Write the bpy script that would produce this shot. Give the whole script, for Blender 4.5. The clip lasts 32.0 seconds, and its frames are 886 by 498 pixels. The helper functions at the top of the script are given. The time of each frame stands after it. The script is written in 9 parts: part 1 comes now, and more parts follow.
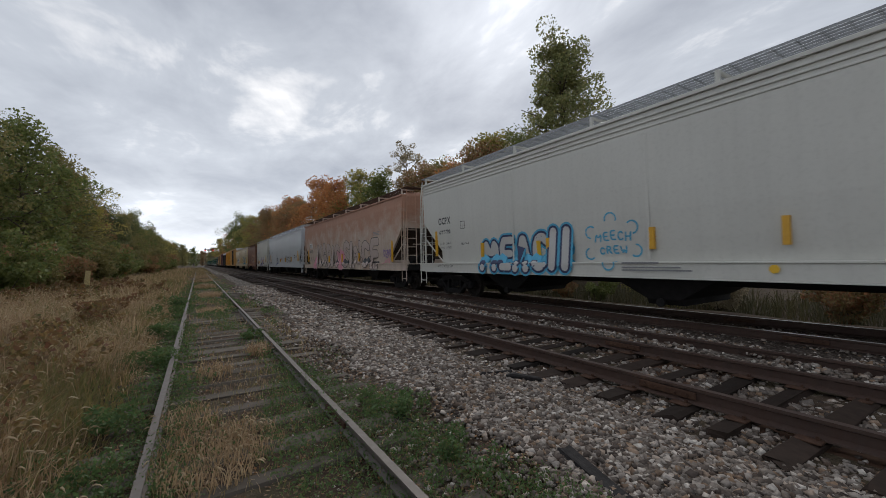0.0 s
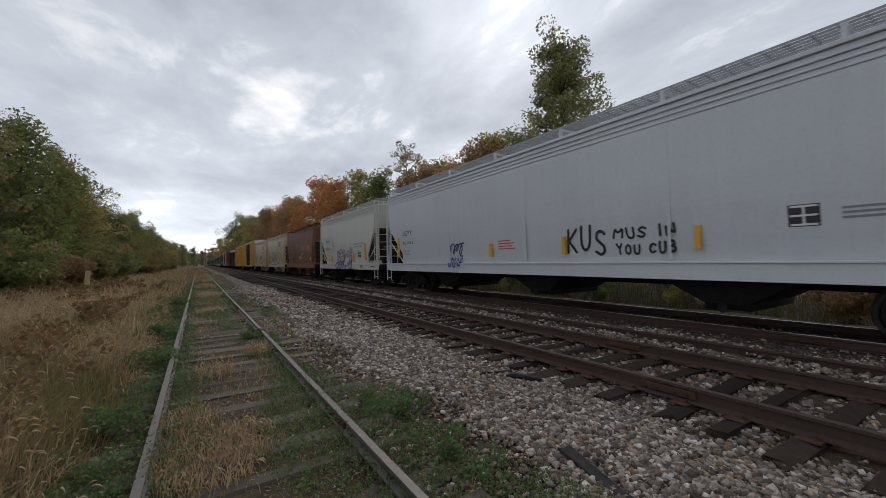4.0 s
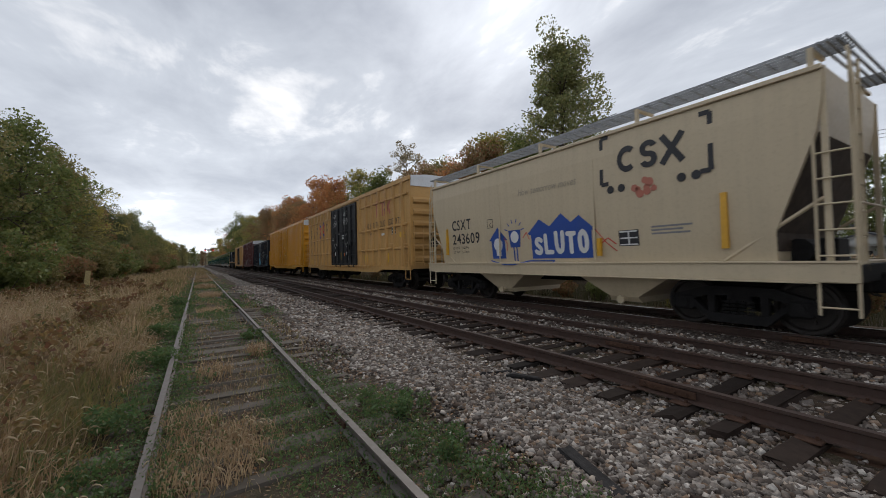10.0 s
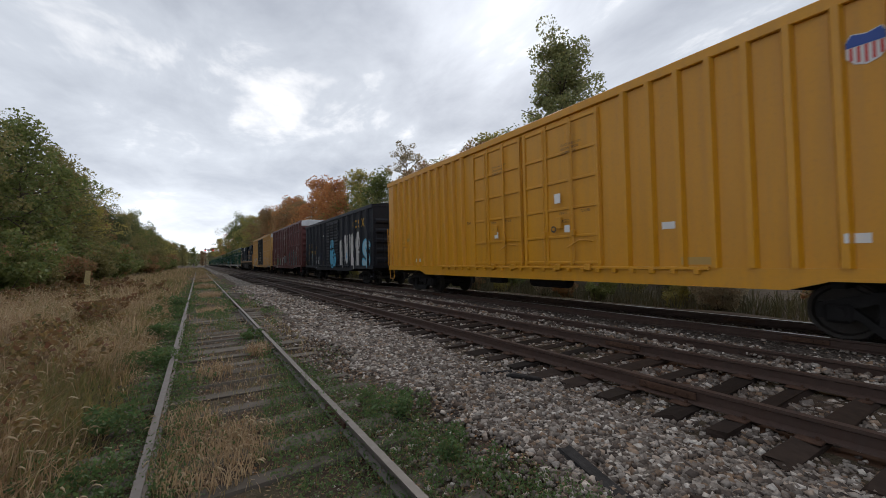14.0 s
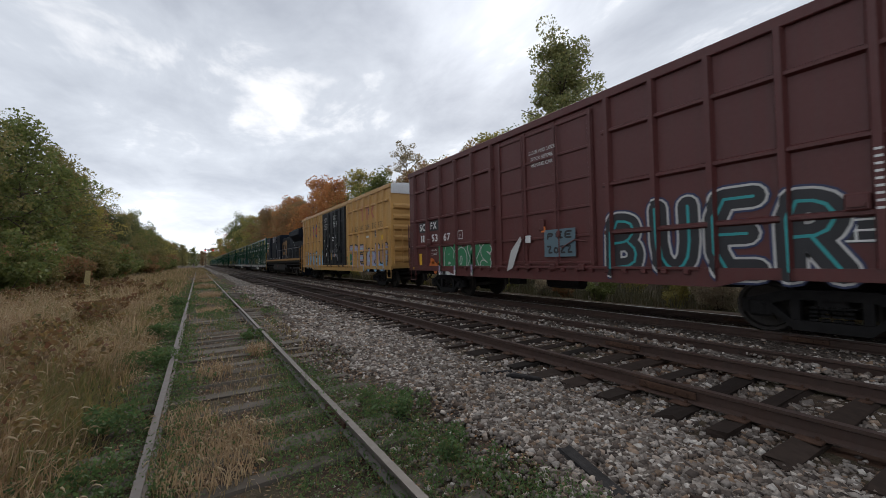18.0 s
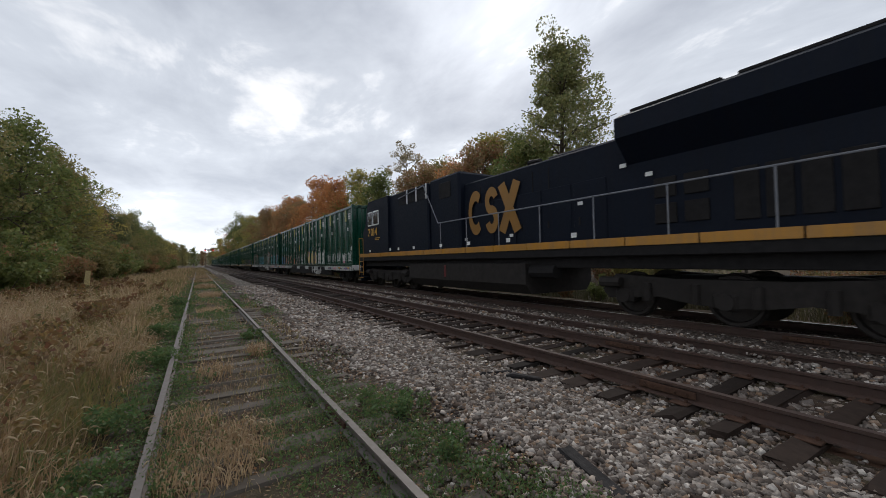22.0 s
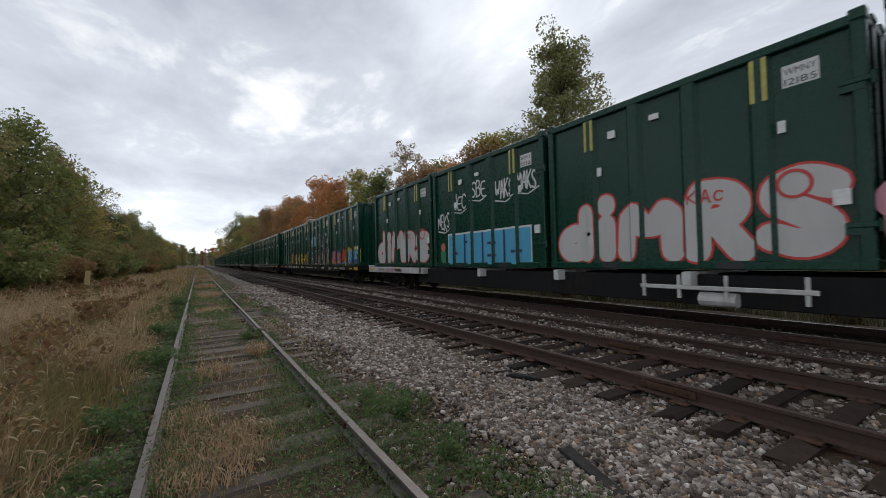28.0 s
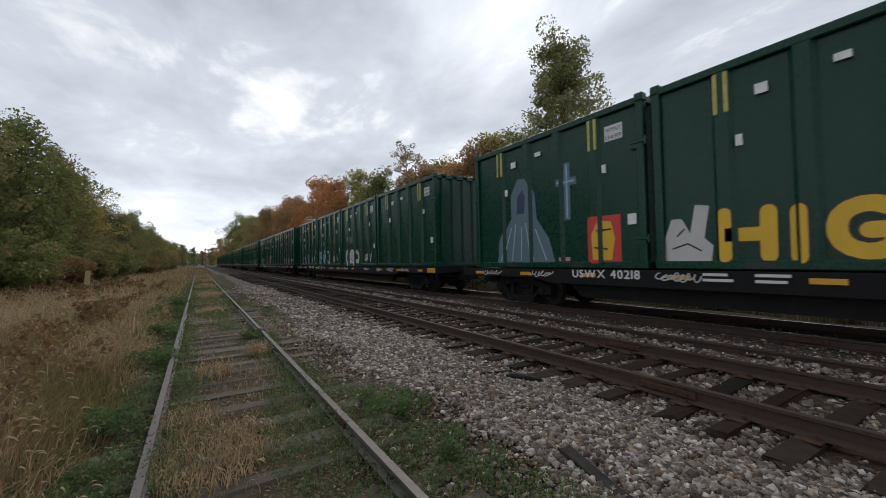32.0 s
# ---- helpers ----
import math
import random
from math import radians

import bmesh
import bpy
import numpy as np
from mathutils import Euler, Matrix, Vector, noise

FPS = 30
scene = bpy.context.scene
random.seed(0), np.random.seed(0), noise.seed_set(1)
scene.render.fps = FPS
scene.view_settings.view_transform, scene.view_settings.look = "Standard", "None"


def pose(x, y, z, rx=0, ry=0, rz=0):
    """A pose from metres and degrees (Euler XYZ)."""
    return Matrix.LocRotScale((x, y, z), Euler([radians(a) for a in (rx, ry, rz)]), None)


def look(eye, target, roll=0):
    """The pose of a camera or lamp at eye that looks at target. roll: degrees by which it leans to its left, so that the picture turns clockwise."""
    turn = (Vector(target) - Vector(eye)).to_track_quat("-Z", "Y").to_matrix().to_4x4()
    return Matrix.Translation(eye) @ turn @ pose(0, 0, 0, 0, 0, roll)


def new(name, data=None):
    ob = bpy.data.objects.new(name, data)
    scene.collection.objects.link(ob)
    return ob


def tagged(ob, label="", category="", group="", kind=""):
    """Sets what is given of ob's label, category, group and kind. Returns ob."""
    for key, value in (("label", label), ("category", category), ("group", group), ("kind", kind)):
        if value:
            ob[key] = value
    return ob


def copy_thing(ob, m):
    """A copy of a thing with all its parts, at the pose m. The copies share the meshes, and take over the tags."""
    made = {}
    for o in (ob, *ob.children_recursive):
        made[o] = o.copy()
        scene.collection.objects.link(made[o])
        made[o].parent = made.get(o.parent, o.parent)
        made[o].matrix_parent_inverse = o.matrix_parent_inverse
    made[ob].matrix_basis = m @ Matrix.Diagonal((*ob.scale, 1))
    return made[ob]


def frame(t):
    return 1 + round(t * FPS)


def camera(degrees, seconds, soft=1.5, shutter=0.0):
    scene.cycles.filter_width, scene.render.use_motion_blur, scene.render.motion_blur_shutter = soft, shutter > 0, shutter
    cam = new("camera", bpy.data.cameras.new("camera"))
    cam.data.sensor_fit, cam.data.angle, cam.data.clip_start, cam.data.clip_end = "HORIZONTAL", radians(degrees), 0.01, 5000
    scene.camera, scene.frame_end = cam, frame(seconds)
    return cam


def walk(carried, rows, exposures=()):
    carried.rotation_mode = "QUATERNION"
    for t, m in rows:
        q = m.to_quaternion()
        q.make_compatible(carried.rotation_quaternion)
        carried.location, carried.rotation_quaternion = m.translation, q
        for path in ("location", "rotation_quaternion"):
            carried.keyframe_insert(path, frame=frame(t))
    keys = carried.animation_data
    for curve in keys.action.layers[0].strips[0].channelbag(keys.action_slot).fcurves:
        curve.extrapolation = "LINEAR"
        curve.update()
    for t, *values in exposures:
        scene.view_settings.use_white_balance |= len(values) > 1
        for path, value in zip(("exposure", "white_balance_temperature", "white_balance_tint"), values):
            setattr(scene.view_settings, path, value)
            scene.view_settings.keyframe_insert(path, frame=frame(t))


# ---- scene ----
# ---- camera: on a tripod between the rails of the siding ----
cam = camera(97.29, 32.0, soft=0.7, shutter=0.12)
EYE, TURN, TILT, LEAN = Vector((0, 0, 1.455)), radians(32.164), radians(1.472), radians(-1.256)


def stand():
    ahead = Vector((math.sin(TURN), math.cos(TURN), 0))
    right = Vector((math.cos(TURN), -math.sin(TURN), 0))
    up = Vector((0, 0, 1))
    aim = ahead * math.cos(TILT) + up * math.sin(TILT)
    rise = up * math.cos(TILT) - ahead * math.sin(TILT)
    r2 = right * math.cos(LEAN) + rise * math.sin(LEAN)
    u2 = rise * math.cos(LEAN) - right * math.sin(LEAN)
    m = Matrix((r2, u2, -aim)).transposed().to_4x4()
    m.translation = EYE
    return m


STAND = stand()
walk(cam, [(0, STAND), (32.0, STAND)], exposures=[(0, -0.04), (5.5, 0.03), (9.0, 0.06), (13.0, 0.13), (19.0, 0.17), (25.0, 0.15), (32.0, 0.15)])

# ---- world: broken overcast, the sun behind the clouds beyond the train ----
SUN_AZ, SUN_EL = 41.0, 34.0


def make_world():
    w = bpy.data.worlds.new("overcast_sky")
    scene.world = w
    w.use_nodes = True
    nt = w.node_tree
    n, l = nt.nodes, nt.links
    n.clear()
    out = n.new("ShaderNodeOutputWorld")
    bg = n.new("ShaderNodeBackground")
    l.new(bg.outputs[0], out.inputs[0])
    sky = n.new("ShaderNodeTexSky")
    sky.sky_type = "NISHITA"
    sky.sun_disc = False
    sky.sun_elevation = radians(SUN_EL)
    sky.sun_rotation = radians(SUN_AZ)
    tc = n.new("ShaderNodeTexCoord")
    sep = n.new("ShaderNodeSeparateXYZ")
    l.new(tc.outputs["Generated"], sep.inputs[0])

    def mt(op, a, b=None):
        k = n.new("ShaderNodeMath")
        k.operation = op
        for i, v in enumerate((a, b)):
            if v is None:
                continue
            if isinstance(v, (int, float)):
                k.inputs[i].default_value = v
            else:
                l.new(v, k.inputs[i])
        return k.outputs[0]

    zz = mt("ADD", mt("MAXIMUM", sep.outputs[2], 0.0), 0.13)
    comb = n.new("ShaderNodeCombineXYZ")
    l.new(mt("DIVIDE", sep.outputs[0], zz), comb.inputs[0])
    l.new(mt("DIVIDE", sep.outputs[1], zz), comb.inputs[1])

    def cloud(scale, detail, rough, off):
        mp = n.new("ShaderNodeMapping")
        mp.inputs["Location"].default_value = off
        mp.inputs["Scale"].default_value = (1.0, 0.62, 1.0)
        mp.inputs["Rotation"].default_value = (0, 0, radians(-35))
        l.new(comb.outputs[0], mp.inputs[0])
        t = n.new("ShaderNodeTexNoise")
        t.inputs["Scale"].default_value = scale
        t.inputs["Detail"].default_value = detail
        t.inputs["Roughness"].default_value = rough
        t.inputs["Distortion"].default_value = 0.35
        l.new(mp.outputs[0], t.inputs[0])
        return t.outputs[0]

    big = cloud(0.85, 6.0, 0.55, (3.1, 1.7, 0))
    fine = cloud(2.6, 8.0, 0.6, (7.3, 2.2, 0))
    mixv = mt("ADD", mt("MULTIPLY", big, 0.68), mt("MULTIPLY", fine, 0.32))
    ramp = n.new("ShaderNodeValToRGB")
    cr = ramp.color_ramp
    cr.elements[0].position, cr.elements[0].color = 0.35, (0.33, 0.365, 0.44, 1)
    cr.elements[1].position, cr.elements[1].color = 0.63, (1.06, 1.06, 1.08, 1)
    e = cr.elements.new(0.45)
    e.color = (0.455, 0.49, 0.56, 1)
    e = cr.elements.new(0.55)
    e.color = (0.60, 0.64, 0.71, 1)
    l.new(mixv, ramp.inputs[0])
    # brighter towards the hidden sun and low down over the far woods
    nrm = n.new("ShaderNodeVectorMath")
    nrm.operation = "NORMALIZE"
    l.new(tc.outputs["Generated"], nrm.inputs[0])
    dot = n.new("ShaderNodeVectorMath")
    dot.operation = "DOT_PRODUCT"
    a, e2 = radians(SUN_AZ), radians(SUN_EL)
    dot.inputs[1].default_value = (math.sin(a) * math.cos(e2), math.cos(a) * math.cos(e2), math.sin(e2))
    l.new(nrm.outputs[0], dot.inputs[0])
    glow = mt("POWER", mt("MAXIMUM", dot.outputs["Value"], 0.0), 38.0)
    low = mt("POWER", mt("SUBTRACT", 1.0, mt("MINIMUM", mt("MAXIMUM", sep.outputs[2], 0.0), 1.0)), 7.0)
    gain = mt("ADD", mt("ADD", 0.98, mt("MULTIPLY", glow, 0.4)), mt("MULTIPLY", low, 0.30))
    mul = n.new("ShaderNodeVectorMath")
    mul.operation = "SCALE"
    l.new(ramp.outputs[0], mul.inputs[0])
    l.new(gain, mul.inputs["Scale"])
    haze = n.new("ShaderNodeCombineXYZ")
    for i, v in enumerate((0.62, 0.63, 0.645)):
        l.new(mt("MULTIPLY", low, v), haze.inputs[i])
    lit = n.new("ShaderNodeVectorMath")
    l.new(mul.outputs[0], lit.inputs[0])
    l.new(haze.outputs[0], lit.inputs[1])
    scl = n.new("ShaderNodeVectorMath")
    scl.operation = "SCALE"
    scl.inputs["Scale"].default_value = 0.09
    l.new(sky.outputs[0], scl.inputs[0])
    mx = n.new("ShaderNodeMix")
    mx.data_type = "RGBA"
    mx.inputs["Factor"].default_value = 0.94
    l.new(scl.outputs[0], mx.inputs["A"])
    l.new(lit.outputs[0], mx.inputs["B"])
    l.new(mx.outputs["Result"], bg.inputs[0])
    bg.inputs[1].default_value = SKY_STRENGTH


SKY_STRENGTH = 1.0
make_world()
sun_data = bpy.data.lights.new("sun", "SUN")
sun_data.energy, sun_data.angle, sun_data.color = 1.3, radians(20), (1.0, 0.95, 0.88)
sun = new("sun", sun_data)
_a, _e = radians(SUN_AZ), radians(SUN_EL)
sun.matrix_world = look(Vector((math.sin(_a) * math.cos(_e), math.cos(_a) * math.cos(_e), math.sin(_e))) * 80, (0, 0, 0))

# ---- materials ----
def nodes_of(name):
    m = bpy.data.materials.new(name)
    m.use_nodes = True
    nt = m.node_tree
    nt.nodes.clear()
    out = nt.nodes.new("ShaderNodeOutputMaterial")
    b = nt.nodes.new("ShaderNodeBsdfPrincipled")
    nt.links.new(b.outputs[0], out.inputs[0])
    return m, nt, b


def node(nt, kind, **sets):
    k = nt.nodes.new(kind)
    for key, v in sets.items():
        k.inputs[key.replace("_", " ")].default_value = v
    return k


def noise_of(nt, scale, detail=4.0, rough=0.55, stretch=(1, 1, 1), coord="Object", dist=0.0):
    tc = nt.nodes.new("ShaderNodeTexCoord")
    mp = nt.nodes.new("ShaderNodeMapping")
    mp.inputs["Scale"].default_value = stretch
    nt.links.new(tc.outputs[coord], mp.inputs[0])
    t = node(nt, "ShaderNodeTexNoise", Scale=scale, Detail=detail, Roughness=rough, Distortion=dist)
    nt.links.new(mp.outputs[0], t.inputs[0])
    return t.outputs[0]


def ramp_of(nt, src, stops):
    r = nt.nodes.new("ShaderNodeValToRGB")
    el = r.color_ramp.elements
    while len(el) < len(stops):
        el.new(0.5)
    for k, (p, c) in zip(el, stops):
        k.position = p
        k.color = (*c, 1) if len(c) == 3 else c
    nt.links.new(src, r.inputs[0])
    return r.outputs[0]


def grey(v):
    return (v, v, v)


def mix_of(nt, fac, a, b, blend="MIX"):
    k = nt.nodes.new("ShaderNodeMix")
    k.data_type = "RGBA"
    k.blend_type = blend
    for name, v in (("Factor", fac), ("A", a), ("B", b)):
        if isinstance(v, (tuple, list)):
            k.inputs[name].default_value = (*v, 1) if name != "Factor" and len(v) == 3 else v
        elif isinstance(v, (int, float)):
            k.inputs[name].default_value = v
        else:
            nt.links.new(v, k.inputs[name])
    return k.outputs["Result"]


def bump_of(nt, b, src, strength=0.3, dist=0.01):
    k = node(nt, "ShaderNodeBump", Strength=strength, Distance=dist)
    nt.links.new(src, k.inputs["Height"])
    nt.links.new(k.outputs[0], b.inputs["Normal"])


def paint(name, col, dirt=0.35, rust=0.0, rough=0.5, rust_col=(0.16, 0.06, 0.025), dirt_col=(0.10, 0.085, 0.07), metal=0.0, shine=0.5, dents=0.0, fade=None):
    """Weathered paint on steel: vertical grime streaks, blotches, rust breaking through."""
    m, nt, b = nodes_of(name)
    streak = noise_of(nt, 1.0, 5, 0.6, (0.6, 5.5, 0.28))
    blotch = noise_of(nt, 0.55, 6, 0.6)
    fine = noise_of(nt, 14, 5, 0.65)
    c = mix_of(nt, ramp_of(nt, streak, [(0.42, grey(0.0)), (0.78, grey(dirt))]), col, dirt_col)
    c = mix_of(nt, ramp_of(nt, blotch, [(0.35, grey(0.0)), (0.75, grey(0.22))]), c, tuple(min(1, v * 1.3 + 0.003) for v in col))
    if rust > 0:
        mixr = mix_of(nt, 0.5, streak, blotch)
        r1 = ramp_of(nt, mixr, [(0.62 - 0.25 * rust, grey(0.0)), (0.80 - 0.25 * rust, grey(0.95))])
        c = mix_of(nt, r1, c, rust_col)
    if fade:
        # rust burnt through the upper part of the side, ragged at its lower edge
        tc = nt.nodes.new("ShaderNodeTexCoord")
        sep = nt.nodes.new("ShaderNodeSeparateXYZ")
        nt.links.new(tc.outputs["Object"], sep.inputs[0])
        up = node(nt, "ShaderNodeMapRange", From_Min=fade[0], From_Max=fade[1])
        nt.links.new(sep.outputs[2], up.inputs[0])
        ragged = mix_of(nt, 0.62, up.outputs[0], noise_of(nt, 1.3, 7, 0.68, (0.5, 0.9, 1.0)))
        c = mix_of(nt, ramp_of(nt, ragged, [(0.42, grey(0.0)), (0.62, grey(0.8))]), c, fade[2])
    c = mix_of(nt, ramp_of(nt, fine, [(0.5, grey(0.0)), (0.8, grey(0.12 + dirt * 0.25))]), c, dirt_col)
    nt.links.new(c, b.inputs["Base Color"])
    nt.links.new(ramp_of(nt, fine, [(0.3, grey(rough - 0.08)), (0.8, grey(min(1, rough + 0.2)))]), b.inputs["Roughness"])
    b.inputs["Metallic"].default_value = metal
    b.inputs["Specular IOR Level"].default_value = shine
    relief = mix_of(nt, 0.5, fine, blotch)
    if dents:
        relief = mix_of(nt, 0.75, relief, noise_of(nt, 1.1, 2, 0.4, (1, 1, 0.7)))
    bump_of(nt, b, relief, 0.10 + dents, 0.02 + 0.10 * dents)
    return m


def plain(name, col, rough=0.6, vary=0.25, scale=8.0, metal=0.0, bump=0.15):
    m, nt, b = nodes_of(name)
    a = noise_of(nt, scale, 6, 0.6)
    big = noise_of(nt, scale * 0.12, 3, 0.5)
    lo, hi = tuple(v * (1 - vary) for v in col), tuple(min(1, v * (1 + vary)) for v in col)
    c = mix_of(nt, ramp_of(nt, a, [(0.3, grey(0)), (0.7, grey(1))]), lo, hi)
    c = mix_of(nt, ramp_of(nt, big, [(0.35, grey(0)), (0.7, grey(0.5))]), c, tuple(v * 0.75 for v in col))
    nt.links.new(c, b.inputs["Base Color"])
    b.inputs["Roughness"].default_value = rough
    b.inputs["Metallic"].default_value = metal
    b.inputs["Specular IOR Level"].default_value = 0.2 if rough > 0.74 else 0.5
    bump_of(nt, b, a, bump, 0.02)
    return m


def varied(name, cols, rough=0.8, per="object", bump=0.2, scale=20.0):
    """Pieces whose colour differs from piece to piece."""
    m, nt, b = nodes_of(name)
    if per == "object":
        r = nt.nodes.new("ShaderNodeObjectInfo").outputs["Random"]
    else:
        r = nt.nodes.new("ShaderNodeNewGeometry").outputs["Random Per Island"]
    n = len(cols)
    c = ramp_of(nt, r, [(i / max(1, n - 1), k) for i, k in enumerate(cols)])
    a = noise_of(nt, scale, 5, 0.6)
    c = mix_of(nt, ramp_of(nt, a, [(0.35, grey(0)), (0.75, grey(0.55))]), c, tuple(v * 0.45 for v in cols[0]))
    nt.links.new(c, b.inputs["Base Color"])
    b.inputs["Roughness"].default_value = rough
    b.inputs["Specular IOR Level"].default_value = 0.2
    bump_of(nt, b, a, bump, 0.01)
    return m


def foliage(name, cols):
    m, nt, b = nodes_of(name)
    r = nt.nodes.new("ShaderNodeNewGeometry").outputs["Random Per Island"]
    n = len(cols)
    c = ramp_of(nt, r, [(i / max(1, n - 1), k) for i, k in enumerate(cols)])
    big = noise_of(nt, 0.5, 3, 0.5)
    c = mix_of(nt, ramp_of(nt, big, [(0.35, grey(0)), (0.7, grey(0.6))]), c, cols[len(cols) // 2])
    nt.links.new(c, b.inputs["Base Color"])
    b.inputs["Roughness"].default_value = 0.65
    b.inputs["Subsurface Weight"].default_value = 0.0
    tr = node(nt, "ShaderNodeBsdfTranslucent")
    nt.links.new(c, tr.inputs[0])
    mx = nt.nodes.new("ShaderNodeMixShader")
    mx.inputs[0].default_value = 0.45
    nt.links.new(b.outputs[0], mx.inputs[1])
    nt.links.new(tr.outputs[0], mx.inputs[2])
    out = [k for k in nt.nodes if k.type == "OUTPUT_MATERIAL"][0]
    nt.links.new(mx.outputs[0], out.inputs[0])
    return m


def ground_mat():
    m, nt, b = nodes_of("dirt_and_litter")
    a = noise_of(nt, 0.9, 8, 0.65)
    f = noise_of(nt, 9, 8, 0.7)
    g = noise_of(nt, 42, 4, 0.7)
    c = ramp_of(nt, a, [(0.32, (0.044, 0.030, 0.022)), (0.48, (0.075, 0.052, 0.036)), (0.62, (0.062, 0.053, 0.030)), (0.75, (0.115, 0.080, 0.054))])
    c = mix_of(nt, ramp_of(nt, f, [(0.42, grey(0)), (0.7, grey(0.75))]), c, (0.034, 0.026, 0.019))
    c = mix_of(nt, ramp_of(nt, g, [(0.56, grey(0)), (0.72, grey(0.7))]), c, (0.19, 0.145, 0.11))
    nt.links.new(c, b.inputs["Base Color"])
    b.inputs["Roughness"].default_value = 0.95
    b.inputs["Specular IOR Level"].default_value = 0.15
    bump_of(nt, b, mix_of(nt, 0.5, f, g), 0.7, 0.05)
    return m


def gravel_mat(name="ballast_gravel", stain=None):
    m, nt, b = nodes_of(name)
    tc = nt.nodes.new("ShaderNodeTexCoord")
    v = node(nt, "ShaderNodeTexVoronoi", Scale=17.0)
    nt.links.new(tc.outputs["Object"], v.inputs["Vector"])
    c = ramp_of(nt, v.outputs["Color"], [(0.0, (0.12, 0.10, 0.085)), (0.4, (0.25, 0.22, 0.19)), (0.75, (0.38, 0.34, 0.30)), (1.0, (0.52, 0.48, 0.44))])
    a = noise_of(nt, 0.8, 6, 0.6)
    c = mix_of(nt, ramp_of(nt, a, [(0.42, grey(0)), (0.68, grey(0.6))]), c, (0.10, 0.078, 0.062))
    c = mix_of(nt, ramp_of(nt, v.outputs["Distance"], [(0.28, grey(0)), (0.6, grey(0.9))]), c, (0.052, 0.042, 0.035))
    if stain:
        c = mix_of(nt, 0.6, c, stain)
    nt.links.new(c, b.inputs["Base Color"])
    b.inputs["Roughness"].default_value = 0.9
    b.inputs["Specular IOR Level"].default_value = 0.15
    k = nt.nodes.new("ShaderNodeMath")
    k.operation = "SUBTRACT"
    k.inputs[0].default_value = 1.0
    nt.links.new(v.outputs["Distance"], k.inputs[1])
    bump_of(nt, b, k.outputs[0], 1.0, 0.05)
    return m


M_GROUND = ground_mat()
M_GRAVEL = gravel_mat()
M_OILY = gravel_mat("oil_stained_ballast", (0.060, 0.043, 0.034))
M_STONE = varied("ballast_stone", [(0.040, 0.030, 0.026), (0.18, 0.145, 0.12), (0.42, 0.375, 0.33), (0.085, 0.066, 0.056), (0.30, 0.20, 0.13), (0.64, 0.59, 0.53), (0.11, 0.075, 0.056), (0.25, 0.215, 0.185), (0.055, 0.042, 0.035), (0.31, 0.265, 0.225)], 0.85, "island", 0.35, 30)
M_MUD = plain("rusty_mud", (0.085, 0.048, 0.031), 0.95, 0.45, 6, bump=0.6)
M_RAIL_GREY = paint("weathered_rail_steel", (0.125, 0.108, 0.096), 0.5, 0.25, 0.6, metal=0.25)
M_RAIL_RUST = paint("rusted_rail_steel", (0.050, 0.026, 0.018), 0.5, 0.2, 0.7, (0.10, 0.045, 0.022), (0.04, 0.03, 0.026))
M_RAIL_HEAD = plain("worn_bright_railhead", (0.45, 0.44, 0.43), 0.3, 0.15, 30, 1.0, 0.05)
M_TIE = varied("weathered_oak_tie", [(0.018, 0.012, 0.009), (0.032, 0.021, 0.016), (0.050, 0.034, 0.026), (0.013, 0.010, 0.008)], 0.9, "object", 0.6, 9)
M_TIE_GREY = varied("grey_weathered_tie", [(0.103, 0.086, 0.070), (0.152, 0.131, 0.107), (0.072, 0.060, 0.048)], 0.9, "object", 0.6, 9)
M_PLATE = plain("rusty_steel", (0.07, 0.038, 0.025), 0.8, 0.4, 20)
M_BARK = plain("tree_bark", (0.10, 0.082, 0.065), 0.9, 0.4, 9, bump=0.8)
M_DARK = plain("black_grimy_steel", (0.013, 0.012, 0.012), 0.78, 0.4, 7)
M_WHEEL = plain("wheel_steel", (0.03, 0.025, 0.022), 0.6, 0.4, 12, 0.4)
M_YELLOW = plain("amber_reflective_strip", (0.62, 0.33, 0.02), 0.4, 0.12, 12)
M_WHITE = plain("white_stencil_paint", (0.72, 0.72, 0.70), 0.5, 0.15, 14)
M_BLACK = plain("black_stencil_paint", (0.02, 0.02, 0.022), 0.5, 0.3, 14)

